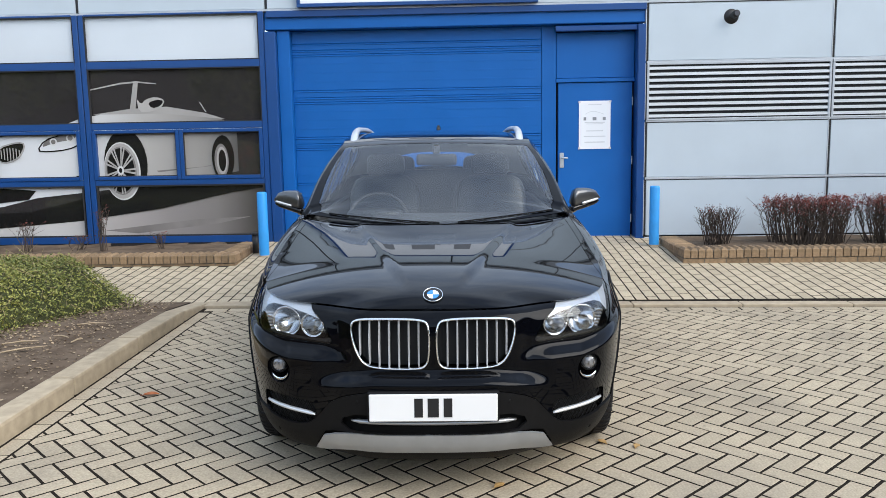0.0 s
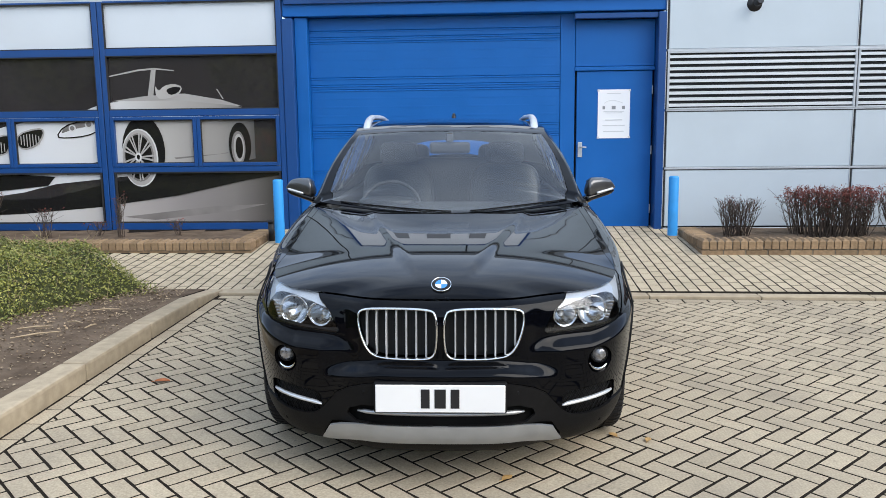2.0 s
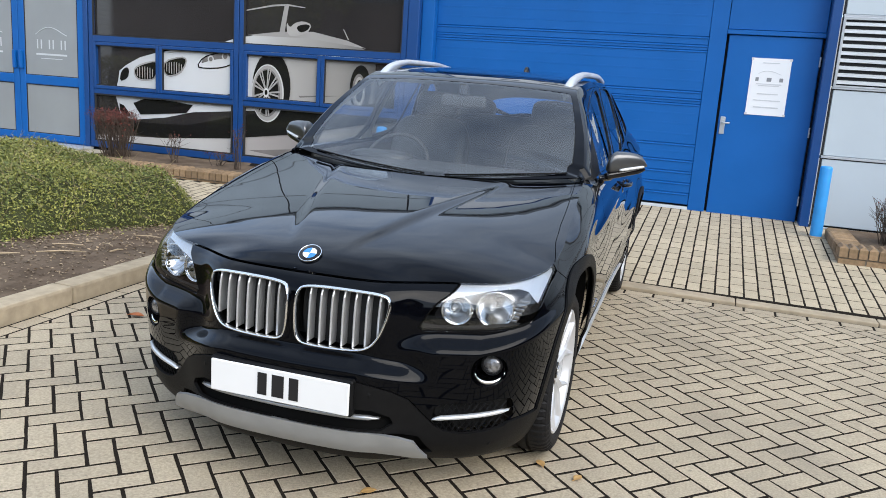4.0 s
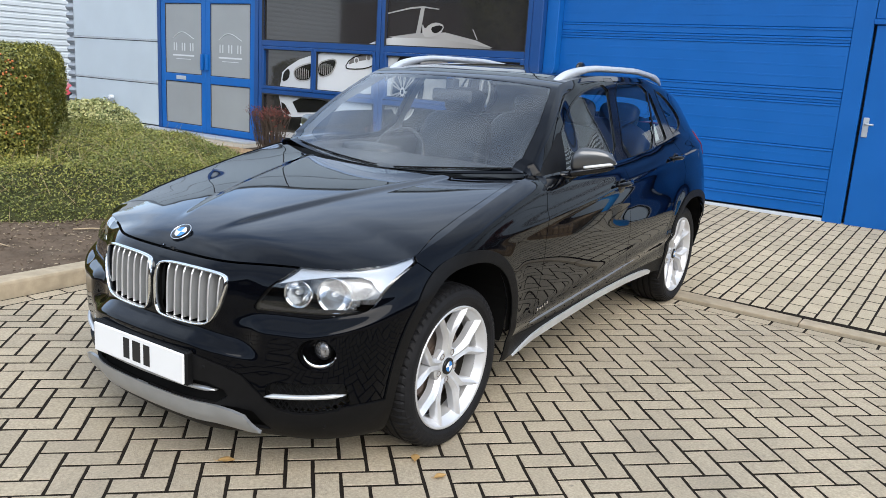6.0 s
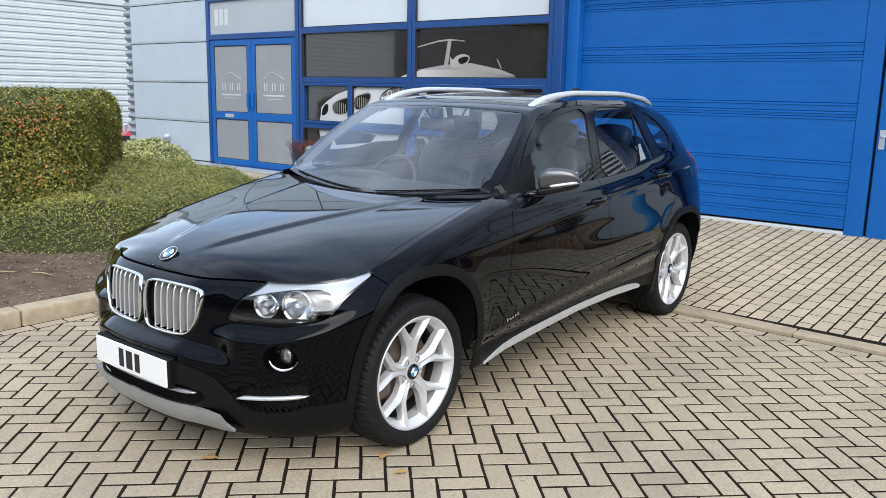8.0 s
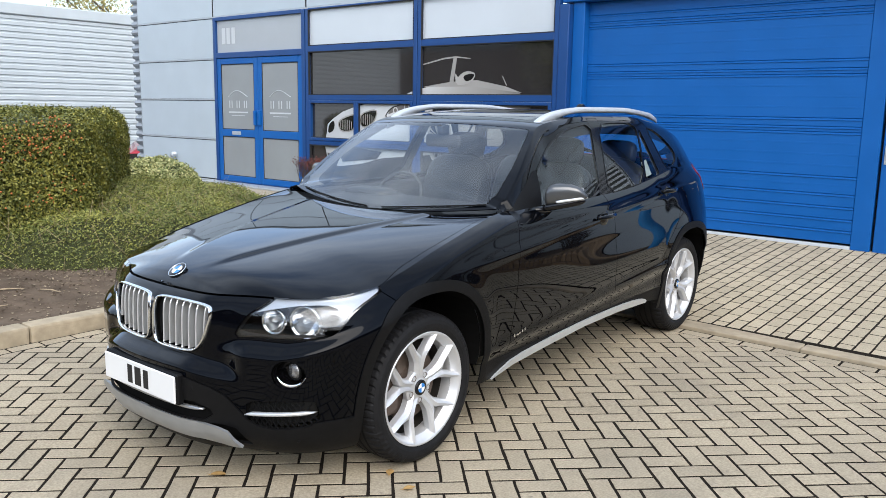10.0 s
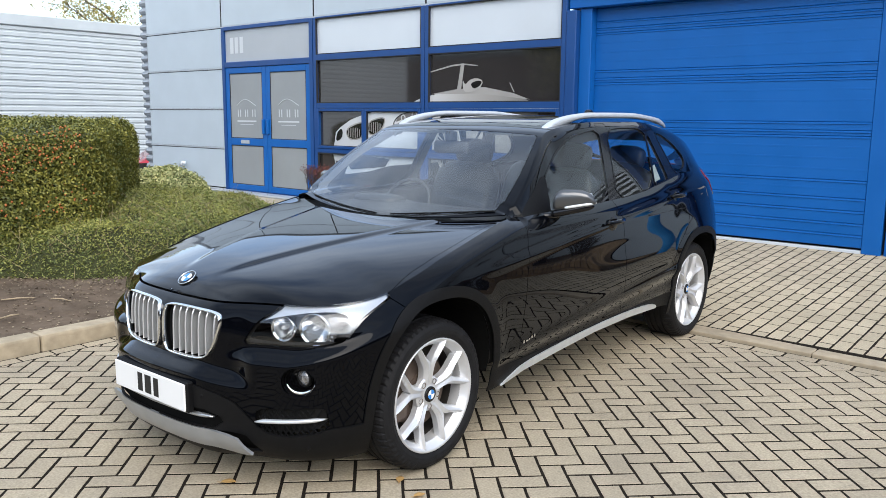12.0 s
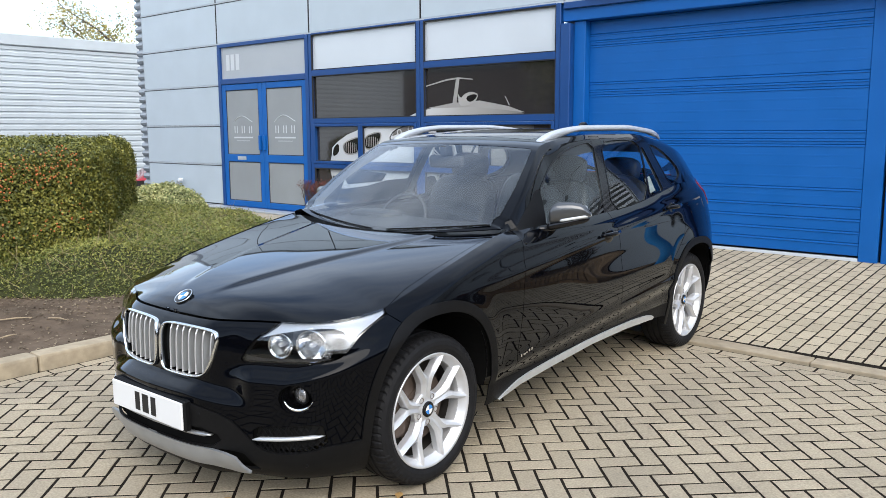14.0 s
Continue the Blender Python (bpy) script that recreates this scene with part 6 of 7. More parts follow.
FP = [(2.872, 1.090), (2.948, 1.360), (2.958, 1.360), (3.048, 1.110), (2.96, 1.098)]
SAIL = [(1.31, 1.00), (1.60, 1.00), (1.625, 1.08), (1.645, 1.195), (1.60, 1.190)]
sa_s, gh = gh.split(side(SAIL), .001)
panel("sail_trim", sa_s, M_plast)
for nm, poly, mt, dr in (("window_glass", WF, M_sglass, fdoor), ("window_glass", WR, M_sglass, rdoor), ("window_glass", FP, M_sglass, rdoor), ("quarter_glass", WQ, M_sglass, None)):
    w_s, gh = gh.split(lambda v: psdf(v[:, 1], v[:, 2], poly) - .011, .002)
    for k, sg in enumerate((1, -1)):
        panel(nm, shifted(w_s, -.006), mt, dr[k] if dr else None, sides=(sg,), thick=0)
    rub, gh = gh.split(lambda v: psdf(v[:, 1], v[:, 2], poly) - .022, .001)
    panel("window_seal", shifted(rub, .002), M_gloss)
BP = [(2.215, .9), (2.36, .9), (2.402, 1.22), (2.46, 1.45), (2.34, 1.45), (2.285, 1.25), (2.225, 1.03)]
bp_s, gh = gh.split(side(BP), .002)
panel("pillar_trim", bp_s, M_gloss)
CP = [(2.815, .95), (3.19, .95), (3.19, 1.13), (3.09, 1.375), (3.05, 1.45), (2.91, 1.45), (2.91, 1.39), (2.835, 1.09)]
cp_s, gh = gh.split(side(CP), .002)
panel("pillar_trim", cp_s, M_gloss)
gh = gh.split(lambda v: np.abs(psdf(v[:, 1], v[:, 2], chaikin([(1.36, .9), (1.48, 1.10), (1.66, 1.270), (1.82, 1.365), (1.97, 1.412), (2.5, 1.440), (2.95, 1.430), (3.10, 1.395), (3.20, .9)], 2))) - .003, 0)[1]
panel("pillar", gh, M_paint)

# inner dark skin so that the shut lines read as gaps
inner = grid(make_shell(.020, 110)).cut(lambda v: .390 - r_f(v)).cut(lambda v: .390 - r_r(v)).cut(lambda v: -front(LAMP, .40)(v)).cut(lambda v: -front(KID)(v)).cut(lambda v: -front(FOG)(v)).cut(lambda v: -front(SINT)(v)).cut(lambda v: np.where((v[:, 1] > 1.02) & (v[:, 1] < 3.1), .37 - v[:, 2], -1.0))
panel("inner_skin", inner, M_under, ctr=True, thick=0)
part("floor_pan", bx(-.62, .62, 1.08, 2.95, .27, .33, .02), M_under, car)
for q in ((-.70, .70, 3.72, 4.05, .28, .42), (-.55, .55, 0.0, 1.04, .24, .34), (-.5, .5, 2.99, 3.71, .30, .42)):
    part("undertray", bx(*q, .02), M_under, car)
def liner_x(y, z):
    """Just inside the skin at y, z."""
    if y < .72:
        y0 = float(nose_y(z))
        sh = float(np.interp((y - y0) / (.72 - y0), PLAN_G, PLAN_S))
        return float(half_width(np.float64(y), np.float64(z))) * sh - .02
    return float(half_width(np.float64(y), np.float64(z))) - .03


for hy in (ARCH_F, ARCH_R):
    for sg in (1, -1):
        bm = bmesh.new()
        n = 24
        ra, rb = [], []
        for k in range(n + 1):
            a = math.pi * (k / n * 1.02 - .01)
            c, sn = math.cos(a), math.sin(a)
            sc = (.398 if hy < 1 else .378) / float(arch_r(c, ARCH_Z + sn))
            y, z = hy + sc * c, ARCH_Z + sc * sn
            ra.append(bm.verts.new((sg * min(.86, liner_x(y, z)), y, z)))
            rb.append(bm.verts.new((sg * .50, y, z)))
        for k in range(n):
            bm.faces.new((ra[k], ra[k + 1], rb[k + 1], rb[k]))
        bm.faces.new(rb)
        part("arch_liner", bm, M_under, car)

# ---- car fittings ----
def front_y(x, z):
    """Where the nose skin lies at x, z."""
    y, y0 = .1, float(nose_y(z))
    for _ in range(24):
        w = float(half_width(np.float64(y), np.float64(z)))
        y = .5 * y + .5 * (y0 + (.72 - y0) * float(np.interp(min(.9995, abs(x) / w), PLAN_S, PLAN_G)))
    return y + float(nose_relief(abs(x), y, z)[0])


def side_x(y, z):
    return float(half_width(np.float64(y), np.float64(z)))


def sq(bm, c, a, e1=.5, e2=.5, n=20, m=12):
    """A superellipsoid."""
    f = lambda t, e: math.copysign(abs(t) ** e, t)
    rings = []
    for i in range(1, m):
        p = math.pi * (i / m - .5)
        rings.append([bm.verts.new((c[0] + a[0] * f(math.cos(p), e1) * f(math.cos(2 * math.pi * k / n), e2), c[1] + a[1] * f(math.cos(p), e1) * f(math.sin(2 * math.pi * k / n), e2), c[2] + a[2] * f(math.sin(p), e1))) for k in range(n)])
    for r0, r1 in zip(rings, rings[1:]):
        for k in range(n):
            bm.faces.new((r0[k], r0[(k + 1) % n], r1[(k + 1) % n], r1[k]))
    bm.faces.new(rings[0][::-1]), bm.faces.new(rings[-1])
    return bm


def cpart(name, bm, m, parent=None, label="", smooth=True):
    return part(name, bm, m, parent or car, label, smooth)


# headlamps
lens_obs = panel("headlamp", shifted(lamp_s, -.002), M_lens, label="clear headlamp with silver brow", thick=0)
BROW = chaikin([(.45, .722), (.53, .82), (.85, .90), (.85, .715), (.796, .680), (.768, .712), (.728, .762), (.64, .764), (.55, .746), (.47, .720)], 1)
M_brow = mat("bright silver lamp brow", (0.52, 0.54, 0.56), 0.34, 0.6, vary=0.03, scale=10)
M_bowl = mat("grey lamp housing", (0.07, 0.071, 0.074), 0.3, 0.4, vary=0.1, scale=20)
M_refl = mat("bright lamp reflector", (0.62, 0.63, 0.64), 0.14, 1.0)
M_innerlamp = mat("silvered lamp inner", (0.40, 0.403, 0.408), 0.25, 0.8, vary=0.3, scale=25)
for k, sg in enumerate((1, -1)):
    L = lens_obs[k]
    brow_s = shifted(lamp_s.cut(front(BROW, .6)), -.014)
    panel("brow", brow_s, M_brow, L, sides=(sg,), thick=0, label="bright silver lamp brow")
    back = Surf(lamp_s.v.copy(), lamp_s.f)
    back.v[:, 1] += .150
    back.v[:, 2] = .69 + (back.v[:, 2] - .69) * .96
    panel("housing", back, M_bowl, L, sides=(sg,), thick=0)
    upper = Surf(back.v.copy(), back.f).cut(lambda v: np.maximum(.642 - v[:, 2], .505 - v[:, 0]))
    upper.v[:, 1] -= .012
    panel("inner_reflector", upper, M_innerlamp, L, sides=(sg,), thick=0, label="bright silver inner reflector")
    # dark bezel below the bowls
    low = shifted(lamp_s.cut(lambda v: v[:, 2] - (.643 + .10 * np.clip(.47 - v[:, 0], 0, .1) - .006 * np.sin((v[:, 0] - .43) * 18))), -.022)
    panel("bezel", low, M_mesh, L, sides=(sg,), thick=0)
    # reflectors: two deep chrome bowls with a bulb each
    for cx, cz, r in ((.497, .677, .043), (.617, .683, .056)):
        cy = front_y(cx, cz) + .125
        bm = bmesh.new()
        n = 28
        prof = [(0.0, .012), (.006, .022), (.018, .6 * r), (.036, .9 * r), (.050, r), (.056, r + .002), (.056, r + .008), (.046, r + .009)]
        rings = []
        tw = radians(18) * sg
        for d, rr_ in prof:
            rings.append([bm.verts.new((sg * cx + rr_ * math.cos(2 * math.pi * q / n) + math.sin(tw) * d, cy - d * math.cos(tw) + rr_ * math.cos(2 * math.pi * q / n) * math.sin(tw), cz + rr_ * math.sin(2 * math.pi * q / n))) for q in range(n)])
        for r0, r1 in zip(rings, rings[1:]):
            for q in range(n):
                bm.faces.new((r0[q], r0[(q + 1) % n], r1[(q + 1) % n], r1[q]))
        bm.faces.new(rings[0])
        part("reflector", bm, M_refl, L, "chrome reflector bowl", True)
        ring = [(sg * cx + (r + .007) * math.cos(2 * math.pi * q / 32) + math.sin(tw) * .056, cy - .056 * math.cos(tw) + (r + .007) * math.cos(2 * math.pi * q / 32) * math.sin(tw), cz + (r + .007) * math.sin(2 * math.pi * q / 32)) for q in range(33)]
        part("lamp_ring", tube(bmesh.new(), ring, .0030, 8), M_chrome, L, "bright chrome lamp ring", True)
        part("bulb", sq(bmesh.new(), (sg * cx, cy - .026, cz), (.011, .022, .011), 1, 1, 10, 8), M_silver, L, smooth=True)
    # clear side marker: a slim faceted prism following the outer edge
    bm = bmesh.new()
    for q in range(6):
        u = q / 5
        x, z = .690 + .030 * u, .648 + .060 * u
        cy = front_y(x, z) + .045
        a0, a1 = sorted((sg * (x - .018), sg * (x + .018)))
        box(bm, a0, a1, cy, cy + .02, z - .0055, z + .0055, .002)
    part("side_marker", bm, M_innerlamp, L, "clear faceted side marker")

# kidney grilles
M_bar = mat("satin silver grille bar", (0.56, 0.57, 0.58), 0.34, 0.6, vary=0.05, scale=20)
kid_in = kid_s
for sg in (1, -1):
    gr = obj("grille", [(sg * x, front_y(x, z) + .055, z) for x, z in KID], [range(len(KID))], M_mesh, car, label="twin kidney grille with chrome surround and silver bars")
    ringp = [(sg * x, front_y(x, z) - .004, z) for x, z in KID]
    bm = bmesh.new()
    rr_, n = .0050, len(ringp)
    cxm, czm = np.mean([p[0] for p in ringp]), np.mean([p[2] for p in ringp])
    rings = []
    for i, p in enumerate(ringp):
        p, q0, q1 = Vector(p), Vector(ringp[i - 1]), Vector(ringp[(i + 1) % n])
        d = (q1 - q0).normalized()
        out = d.cross(Vector((0, 1, 0))).normalized()
        if out.dot(p - Vector((cxm, p.y, czm))) < 0:
            out = -out
        rings.append([bm.verts.new(p + out * (rr_ * math.cos(t) * 1.0) + Vector((0, 1, 0)) * (.013 * math.sin(t))) for t in (2 * math.pi * k / 8 for k in range(8))])
    for i in range(n):
        r0, r1 = rings[i], rings[(i + 1) % n]
        for k in range(8):
            bm.faces.new((r0[k], r0[(k + 1) % 8], r1[(k + 1) % 8], r1[k]))
    part("surround", bm, M_chrome, gr, "chrome grille surround", True)
    for k in range(7):
        x = .058 + k * .0398
        zs = []
        for (ax, az), (cx, cz) in zip(KID, KID[1:] + KID[:1]):
            if (ax - x) * (cx - x) < 0:
                zs.append(az + (cz - az) * (x - ax) / (cx - ax))
        if len(zs) < 2:
            continue
        z0, z1 = min(zs) + .004, max(zs) - .004
        bm = bmesh.new()
        secs = []
        for i in range(9):
            z = z0 + (z1 - z0) * i / 8
            y = front_y(x, z) + .004
            secs.append([bm.verts.new((sg * (x + dx), y + dy, z)) for dx, dy in ((-.0036, .004), (0, .0005), (.0036, .004), (.0028, .048), (-.0028, .048))])
        for s0, s1 in zip(secs, secs[1:]):
            for q in range(5):
                bm.faces.new((s0[q], s0[(q + 1) % 5], s1[(q + 1) % 5], s1[q]))
        bm.faces.new(secs[0]), bm.faces.new(secs[-1][::-1])
        part("bar", bm, M_bar, gr)
bm = bx(-.345, .345, -.005, .01, .54, .752)
cpart("grille_backing", bm, M_mesh, smooth=False)

# number plate, white with three plain dark bars
PY = front_y(0, .42) - .010
M_plate_ink = mat("black plate bars", (0.012, 0.012, 0.013), 0.5)
pl = cpart("number_plate", bx(-.254, .254, PY - .012, PY - .002, .352, .463, .003), M_plate, label="white front number plate", smooth=False)
for x, w in ((-.058, .034), (.0, .044), (.058, .034)):
    part("plate_bar", bx(x - w / 2, x + w / 2, PY - .0135, PY - .0122, .370, .447), M_plate_ink, pl)
cpart("plate_holder", bx(-.262, .262, PY - .002, PY + .03, .345, .470, .006), M_plast, smooth=False)

M_foglens = mat("ribbed fog lamp glass", (0.30, 0.30, 0.31), 0.12, 0.7, vary=0.5, scale=60, coat=0.6, bump=0.4, bscale=90)
# lower intake: mesh behind, silver strip across; side intakes with strips
def strip_along(x0, x1, z, y_off, h, dpt, n=24, rise=0.0):
    bm, secs = bmesh.new(), []
    for i in range(n + 1):
        x = x0 + (x1 - x0) * i / n
        zz = z + rise * (abs(x) - abs(x0)) / max(1e-6, abs(x1) - abs(x0)) if rise else z
        e = min(1, i / 2, (n - i) / 2) * .75 + .25
        y = front_y(abs(x), zz) + y_off
        secs.append([bm.verts.new((x, y + dy, zz + dz * e)) for dy, dz in ((0, -h / 2), (-dpt, -h * .2), (-dpt, h * .25), (0, h / 2), (dpt, 0))])
    for s0, s1 in zip(secs, secs[1:]):
        for q in range(5):
            bm.faces.new((s0[q], s0[(q + 1) % 5], s1[(q + 1) % 5], s1[q]))
    bm.faces.new(secs[0]), bm.faces.new(secs[-1][::-1])
    return bm


panel("intake_backing", shifted(int_s, -.05), M_mesh, ctr=True, thick=0)
cpart("intake_strip", strip_along(-.335, .335, .333, .010, .020, .010, 40), M_silver2, label="silver strip in the lower intake")
panel("intake_backing", shifted(sint_s, -.030), M_mesh, thick=0)
for sg in (1, -1):
    cpart("intake_strip", strip_along(sg * .493, sg * .720, .330, .004, .019, .014, 20, rise=.020), M_silver, label="silver strip in the side intake")
    bm = bmesh.new()
    for k in range(16):
        x = .44 + k * .020
        for d in (-1, 1):
            p = []
            for i in range(4):
                xx, zz = x + d * (i / 3) * .07, .268 + i / 3 * .118
                if .492 < xx < .722:
                    p.append((sg * xx, front_y(xx, zz) + .016, zz))
            if len(p) > 1:
                tube(bm, p, .003, 4)
    cpart("intake_mesh", bm, M_plast, smooth=False)
    # fog lamp in its round well
    fx, fz = .655, .503
    fy = front_y(fx, fz)
    bm = lathe(bmesh.new(), [(.0, .056), (.05, .050), (.075, .044), (.075, .001)], 24, 'z')
    m4 = Matrix.Translation((sg * fx, fy + .004, fz)) @ Matrix.Rotation(radians(34) * sg, 4, 'Z') @ Matrix.Rotation(radians(-90), 4, 'X')
    bmesh.ops.transform(bm, matrix=m4, verts=bm.verts)
    fog = cpart("fog_lamp", bm, M_gloss, label="round fog lamp in a black well")
    bm = lathe(bmesh.new(), [(.030, .034), (.018, .033), (.010, .028), (.005, .018), (.003, .001)], 24, 'z')
    m5 = Matrix.Translation((sg * fx, fy + .020, fz + .012)) @ Matrix.Rotation(radians(-90), 4, 'X')
    bmesh.ops.transform(bm, matrix=m5, verts=bm.verts)
    part("lens", bm, M_foglens, fog, "clear fog lamp lens", True)
    bm = lathe(bmesh.new(), [(.030, .036), (.014, .037), (.010, .034), (.016, .032)], 24, 'z')
    bmesh.ops.transform(bm, matrix=m5, verts=bm.verts)
    part("bezel", bm, M_plast, fog, smooth=True)
    # chrome crescent in the lower half of the well
    pts = []
    for k in range(13):
        a = radians(190 + 160 * k / 12)
        px_, pz_ = fx + .046 * math.cos(a), fz + .046 * math.sin(a)
        pts.append((sg * px_, front_y(px_, pz_) + .016, pz_))
    part("crescent", tube(bmesh.new(), pts, [.001 + .007 * math.sin(math.pi * k / 12) for k in range(13)], 8), M_chrome, fog, "chrome crescent trim", True)
    # parking sensors
    for x, z in ((.30, .42), (.66, .232)):
        y = front_y(x, z)
        bm = sq(bmesh.new(), (sg * x, y - .002, z), (.012, .006, .012), 1, 1, 14, 8)
        cpart("parking_sensor", bm, M_plast)

# bonnet badge: plain quartered disc
bm = lathe(bmesh.new(), [(0, .041), (.004, .041), (.006, .038), (.006, .001)], 32, 'z')
mb = Matrix.Translation((0, .004, .818)) @ Matrix.Rotation(radians(33), 4, 'X')
bmesh.ops.transform(bm, matrix=mb, verts=bm.verts)
badge = cpart("badge", bm, M_gloss, label="round blue and white bonnet badge")


def disc_parts(parent, m4, r, blue, white, ring):
    bm = lathe(bmesh.new(), [(.0062, r * 1.0), (.008, r * .985), (.008, r * .95), (.0062, r * .93)], 32, 'z')
    bmesh.ops.transform(bm, matrix=m4, verts=bm.verts)
    part("badge_ring", bm, ring, parent, smooth=True)
    for k in range(4):
        V = [(0, 0, .0072)] + [(r * .6 * math.cos(radians(90 * k + 90 * i / 8)), r * .6 * math.sin(radians(90 * k + 90 * i / 8)), .0072) for i in range(9)]
        V = [tuple(m4 @ Vector(v)) for v in V]
        obj("badge_quarter", V, [(0, i, i + 1) for i in range(1, 9)], blue if k % 2 else white, parent)


disc_parts(badge, mb, .041, M_logoblue, M_plate, M_chrome)

# roof rails
for sg in (1, -1):
    pts = [(.522, 1.86, 1.388), (.524, 1.885, 1.413), (.528, 1.95, 1.450), (.532, 2.04, 1.478), (.538, 2.2, 1.500), (.543, 2.4, 1.511), (.543, 2.9, 1.509), (.537, 3.2, 1.490), (.528, 3.44, 1.458), (.524, 3.49, 1.436)]
    # close spline through the points
    fx_, fz_ = lerp_table([(p[1], p[0]) for p in pts]), lerp_table([(p[1], p[2]) for p in pts])
    ys = np.concatenate([np.linspace(1.86, 2.03, 12), np.linspace(2.03, 3.49, 40)[1:]])
    bm, secs = bmesh.new(), []
    for i, y in enumerate(ys):
        x, z = float(fx_(y)), float(fz_(y))
        e = min(1, (i + 2) / 6, (len(ys) - i + 1) / 6)
        foot = .016 + .040 * max(0, 1 - (y - 1.86) / .40) + .025 * max(0, 1 - (3.49 - y) / .2)
        secs.append([bm.verts.new((sg * (x + .023 * e * math.cos(t)), y, z - .016 + (foot if math.sin(t) < 0 else .019) * e * math.sin(t))) for t in (2 * math.pi * q / 12 for q in range(12))])
    for s0, s1 in zip(secs, secs[1:]):
        for q in range(12):
            bm.faces.new((s0[q], s0[(q + 1) % 12], s1[(q + 1) % 12], s1[q]))
    bm.faces.new(secs[0]), bm.faces.new(secs[-1][::-1])
    cpart("roof_rail", bm, M_silver, label="satin silver roof rail")
cpart("aerial_fin", sq(bmesh.new(), (0, 3.36, 1.482), (.020, .07, .050), .8, 1, 14, 10), M_gloss)

# door mirrors
M_mirrorcap = mat("dark grey metallic mirror cap", (0.10, 0.103, 0.108), 0.30, 0.7, coat=0.6)
M_lampwhite = mat("clear white lamp strip", (0.72, 0.74, 0.75), 0.2, 0.2)
MIR_TOP = lerp_table([(0, 1.088), (.10, 1.120), (.24, 1.138), (.5, 1.137), (.75, 1.128), (.9, 1.112), (1, 1.092)])


def mirror_loft(sg, u0, u1, low, high, draw, n=18):
    """Housing lofted outwards: a swept-back front, an upright rear, closed at both ends."""
    bm, rings = bmesh.new(), []
    for k in range(n + 1):
        u = u0 + (u1 - u0) * k / n
        end = min(1, (k + .35) / 2.2, (n - k + .25) / 3.0) ** .5
        y0, y1 = 1.548 + draw + .112 * max(u, 0) ** 1.25, 1.688 - draw
        z0, z1 = low(u), high(u)
        yc, zc, hy, hz = (y0 + y1) / 2, (z0 + z1) / 2, (y1 - y0) / 2 * end, (z1 - z0) / 2 * end
        ring = []
        for q in range(24):
            a = 2 * math.pi * q / 24
            c, d = math.cos(a), math.sin(a)
            ring.append(bm.verts.new((sg * (.805 + .190 * u), yc + hy * math.copysign(abs(c) ** .62, c), zc + hz * math.copysign(abs(d) ** .62, d))))
        rings.append(ring)
    for r0, r1 in zip(rings, rings[1:]):
        for q in range(24):
            bm.faces.new((r0[q], r0[(q + 1) % 24], r1[(q + 1) % 24], r1[q]))
    bm.faces.new(rings[0]), bm.faces.new(rings[-1][::-1])
    bmesh.ops.recalc_face_normals(bm, faces=bm.faces)
    return bm


for sg in (1, -1):
    seam = lambda u: 1.022 + .040 * u
    mr_ = cpart("door_mirror", mirror_loft(sg, 0, 1, seam, MIR_TOP, 0), M_mirrorcap, label="dark grey door mirror with clear indicator strip")
    part("lower_shell", mirror_loft(sg, -.05, .97, lambda u: .992 + .052 * max(u, 0), lambda u: seam(u) + .012, .006), M_gloss, mr_, smooth=True)
    bm = tube(bmesh.new(), [(sg * .765, 1.520, 1.000), (sg * .790, 1.560, 1.004), (sg * .83, 1.600, 1.008)], [.020, .017, .015], 10)
    part("arm", bm, M_gloss, mr_, smooth=True)
    us = [.36 + .62 * k / 10 for k in range(11)]
    pts = [(sg * (.805 + .190 * u), 1.549 + .112 * u ** 1.25 + .030 * max(0, u - .86) / .12 * (u > .86), seam(u) + .013) for u in us]
    part("indicator", tube(bmesh.new(), pts, [.005] + [.0068] * 9 + [.004], 8), M_lampwhite, mr_, "clear white indicator strip", True)
    bm = bx(-.07, .07, 0, .005, -.040, .040, .01, 2)
    bmesh.ops.transform(bm, matrix=Matrix.Translation((sg * .895, 1.687, 1.080)), verts=bm.verts)
    part("mirror_glass", bm, M_chrome, mr_)

# door handles
for sg in (1, -1):
    for yc, zc, dr in ((2.146, .912, fdoor), (3.02, .990, rdoor)):
        x = side_x(yc, zc)
        bm = sq(bmesh.new(), (0, 0, 0), (.005, .052, .040), .9, .9, 28, 10)
        bmesh.ops.transform(bm, matrix=Matrix.Translation((sg * (x + .0005), yc - .008, zc - .002)), verts=bm.verts)
        d = dr[0 if sg > 0 else 1]
        hp = part("handle", bm, M_gloss, d, "black pull handle", True)
        pts = [(sg * (side_x(yc + u, zc) + .006 + .030 * math.sin(math.pi * min(1, max(0, (u + .10) / .20))) ** .6), yc + u, zc + .012 + .04 * u) for u in np.linspace(-.10, .10, 15)]
        bm = tube(bmesh.new(), pts, [.009 + .006 * math.sin(math.pi * k / 14) for k in range(15)], 8)
        part("grip", bm, M_paint, hp, smooth=True)
    # small model badge on the door foot: plain chrome bars
    for k, (w, h) in enumerate(((.012, .014), (.018, .008), (.011, .008), (.011, .012), (.011, .013))):
        y = 1.270 + k * .022
        x = side_x(y, .425)
        cpart("model_bar", bx(sg * x - .003, sg * x + .003, y, y + w, .418 + k * .004, .418 + h + k * .004), M_chrome, smooth=False)

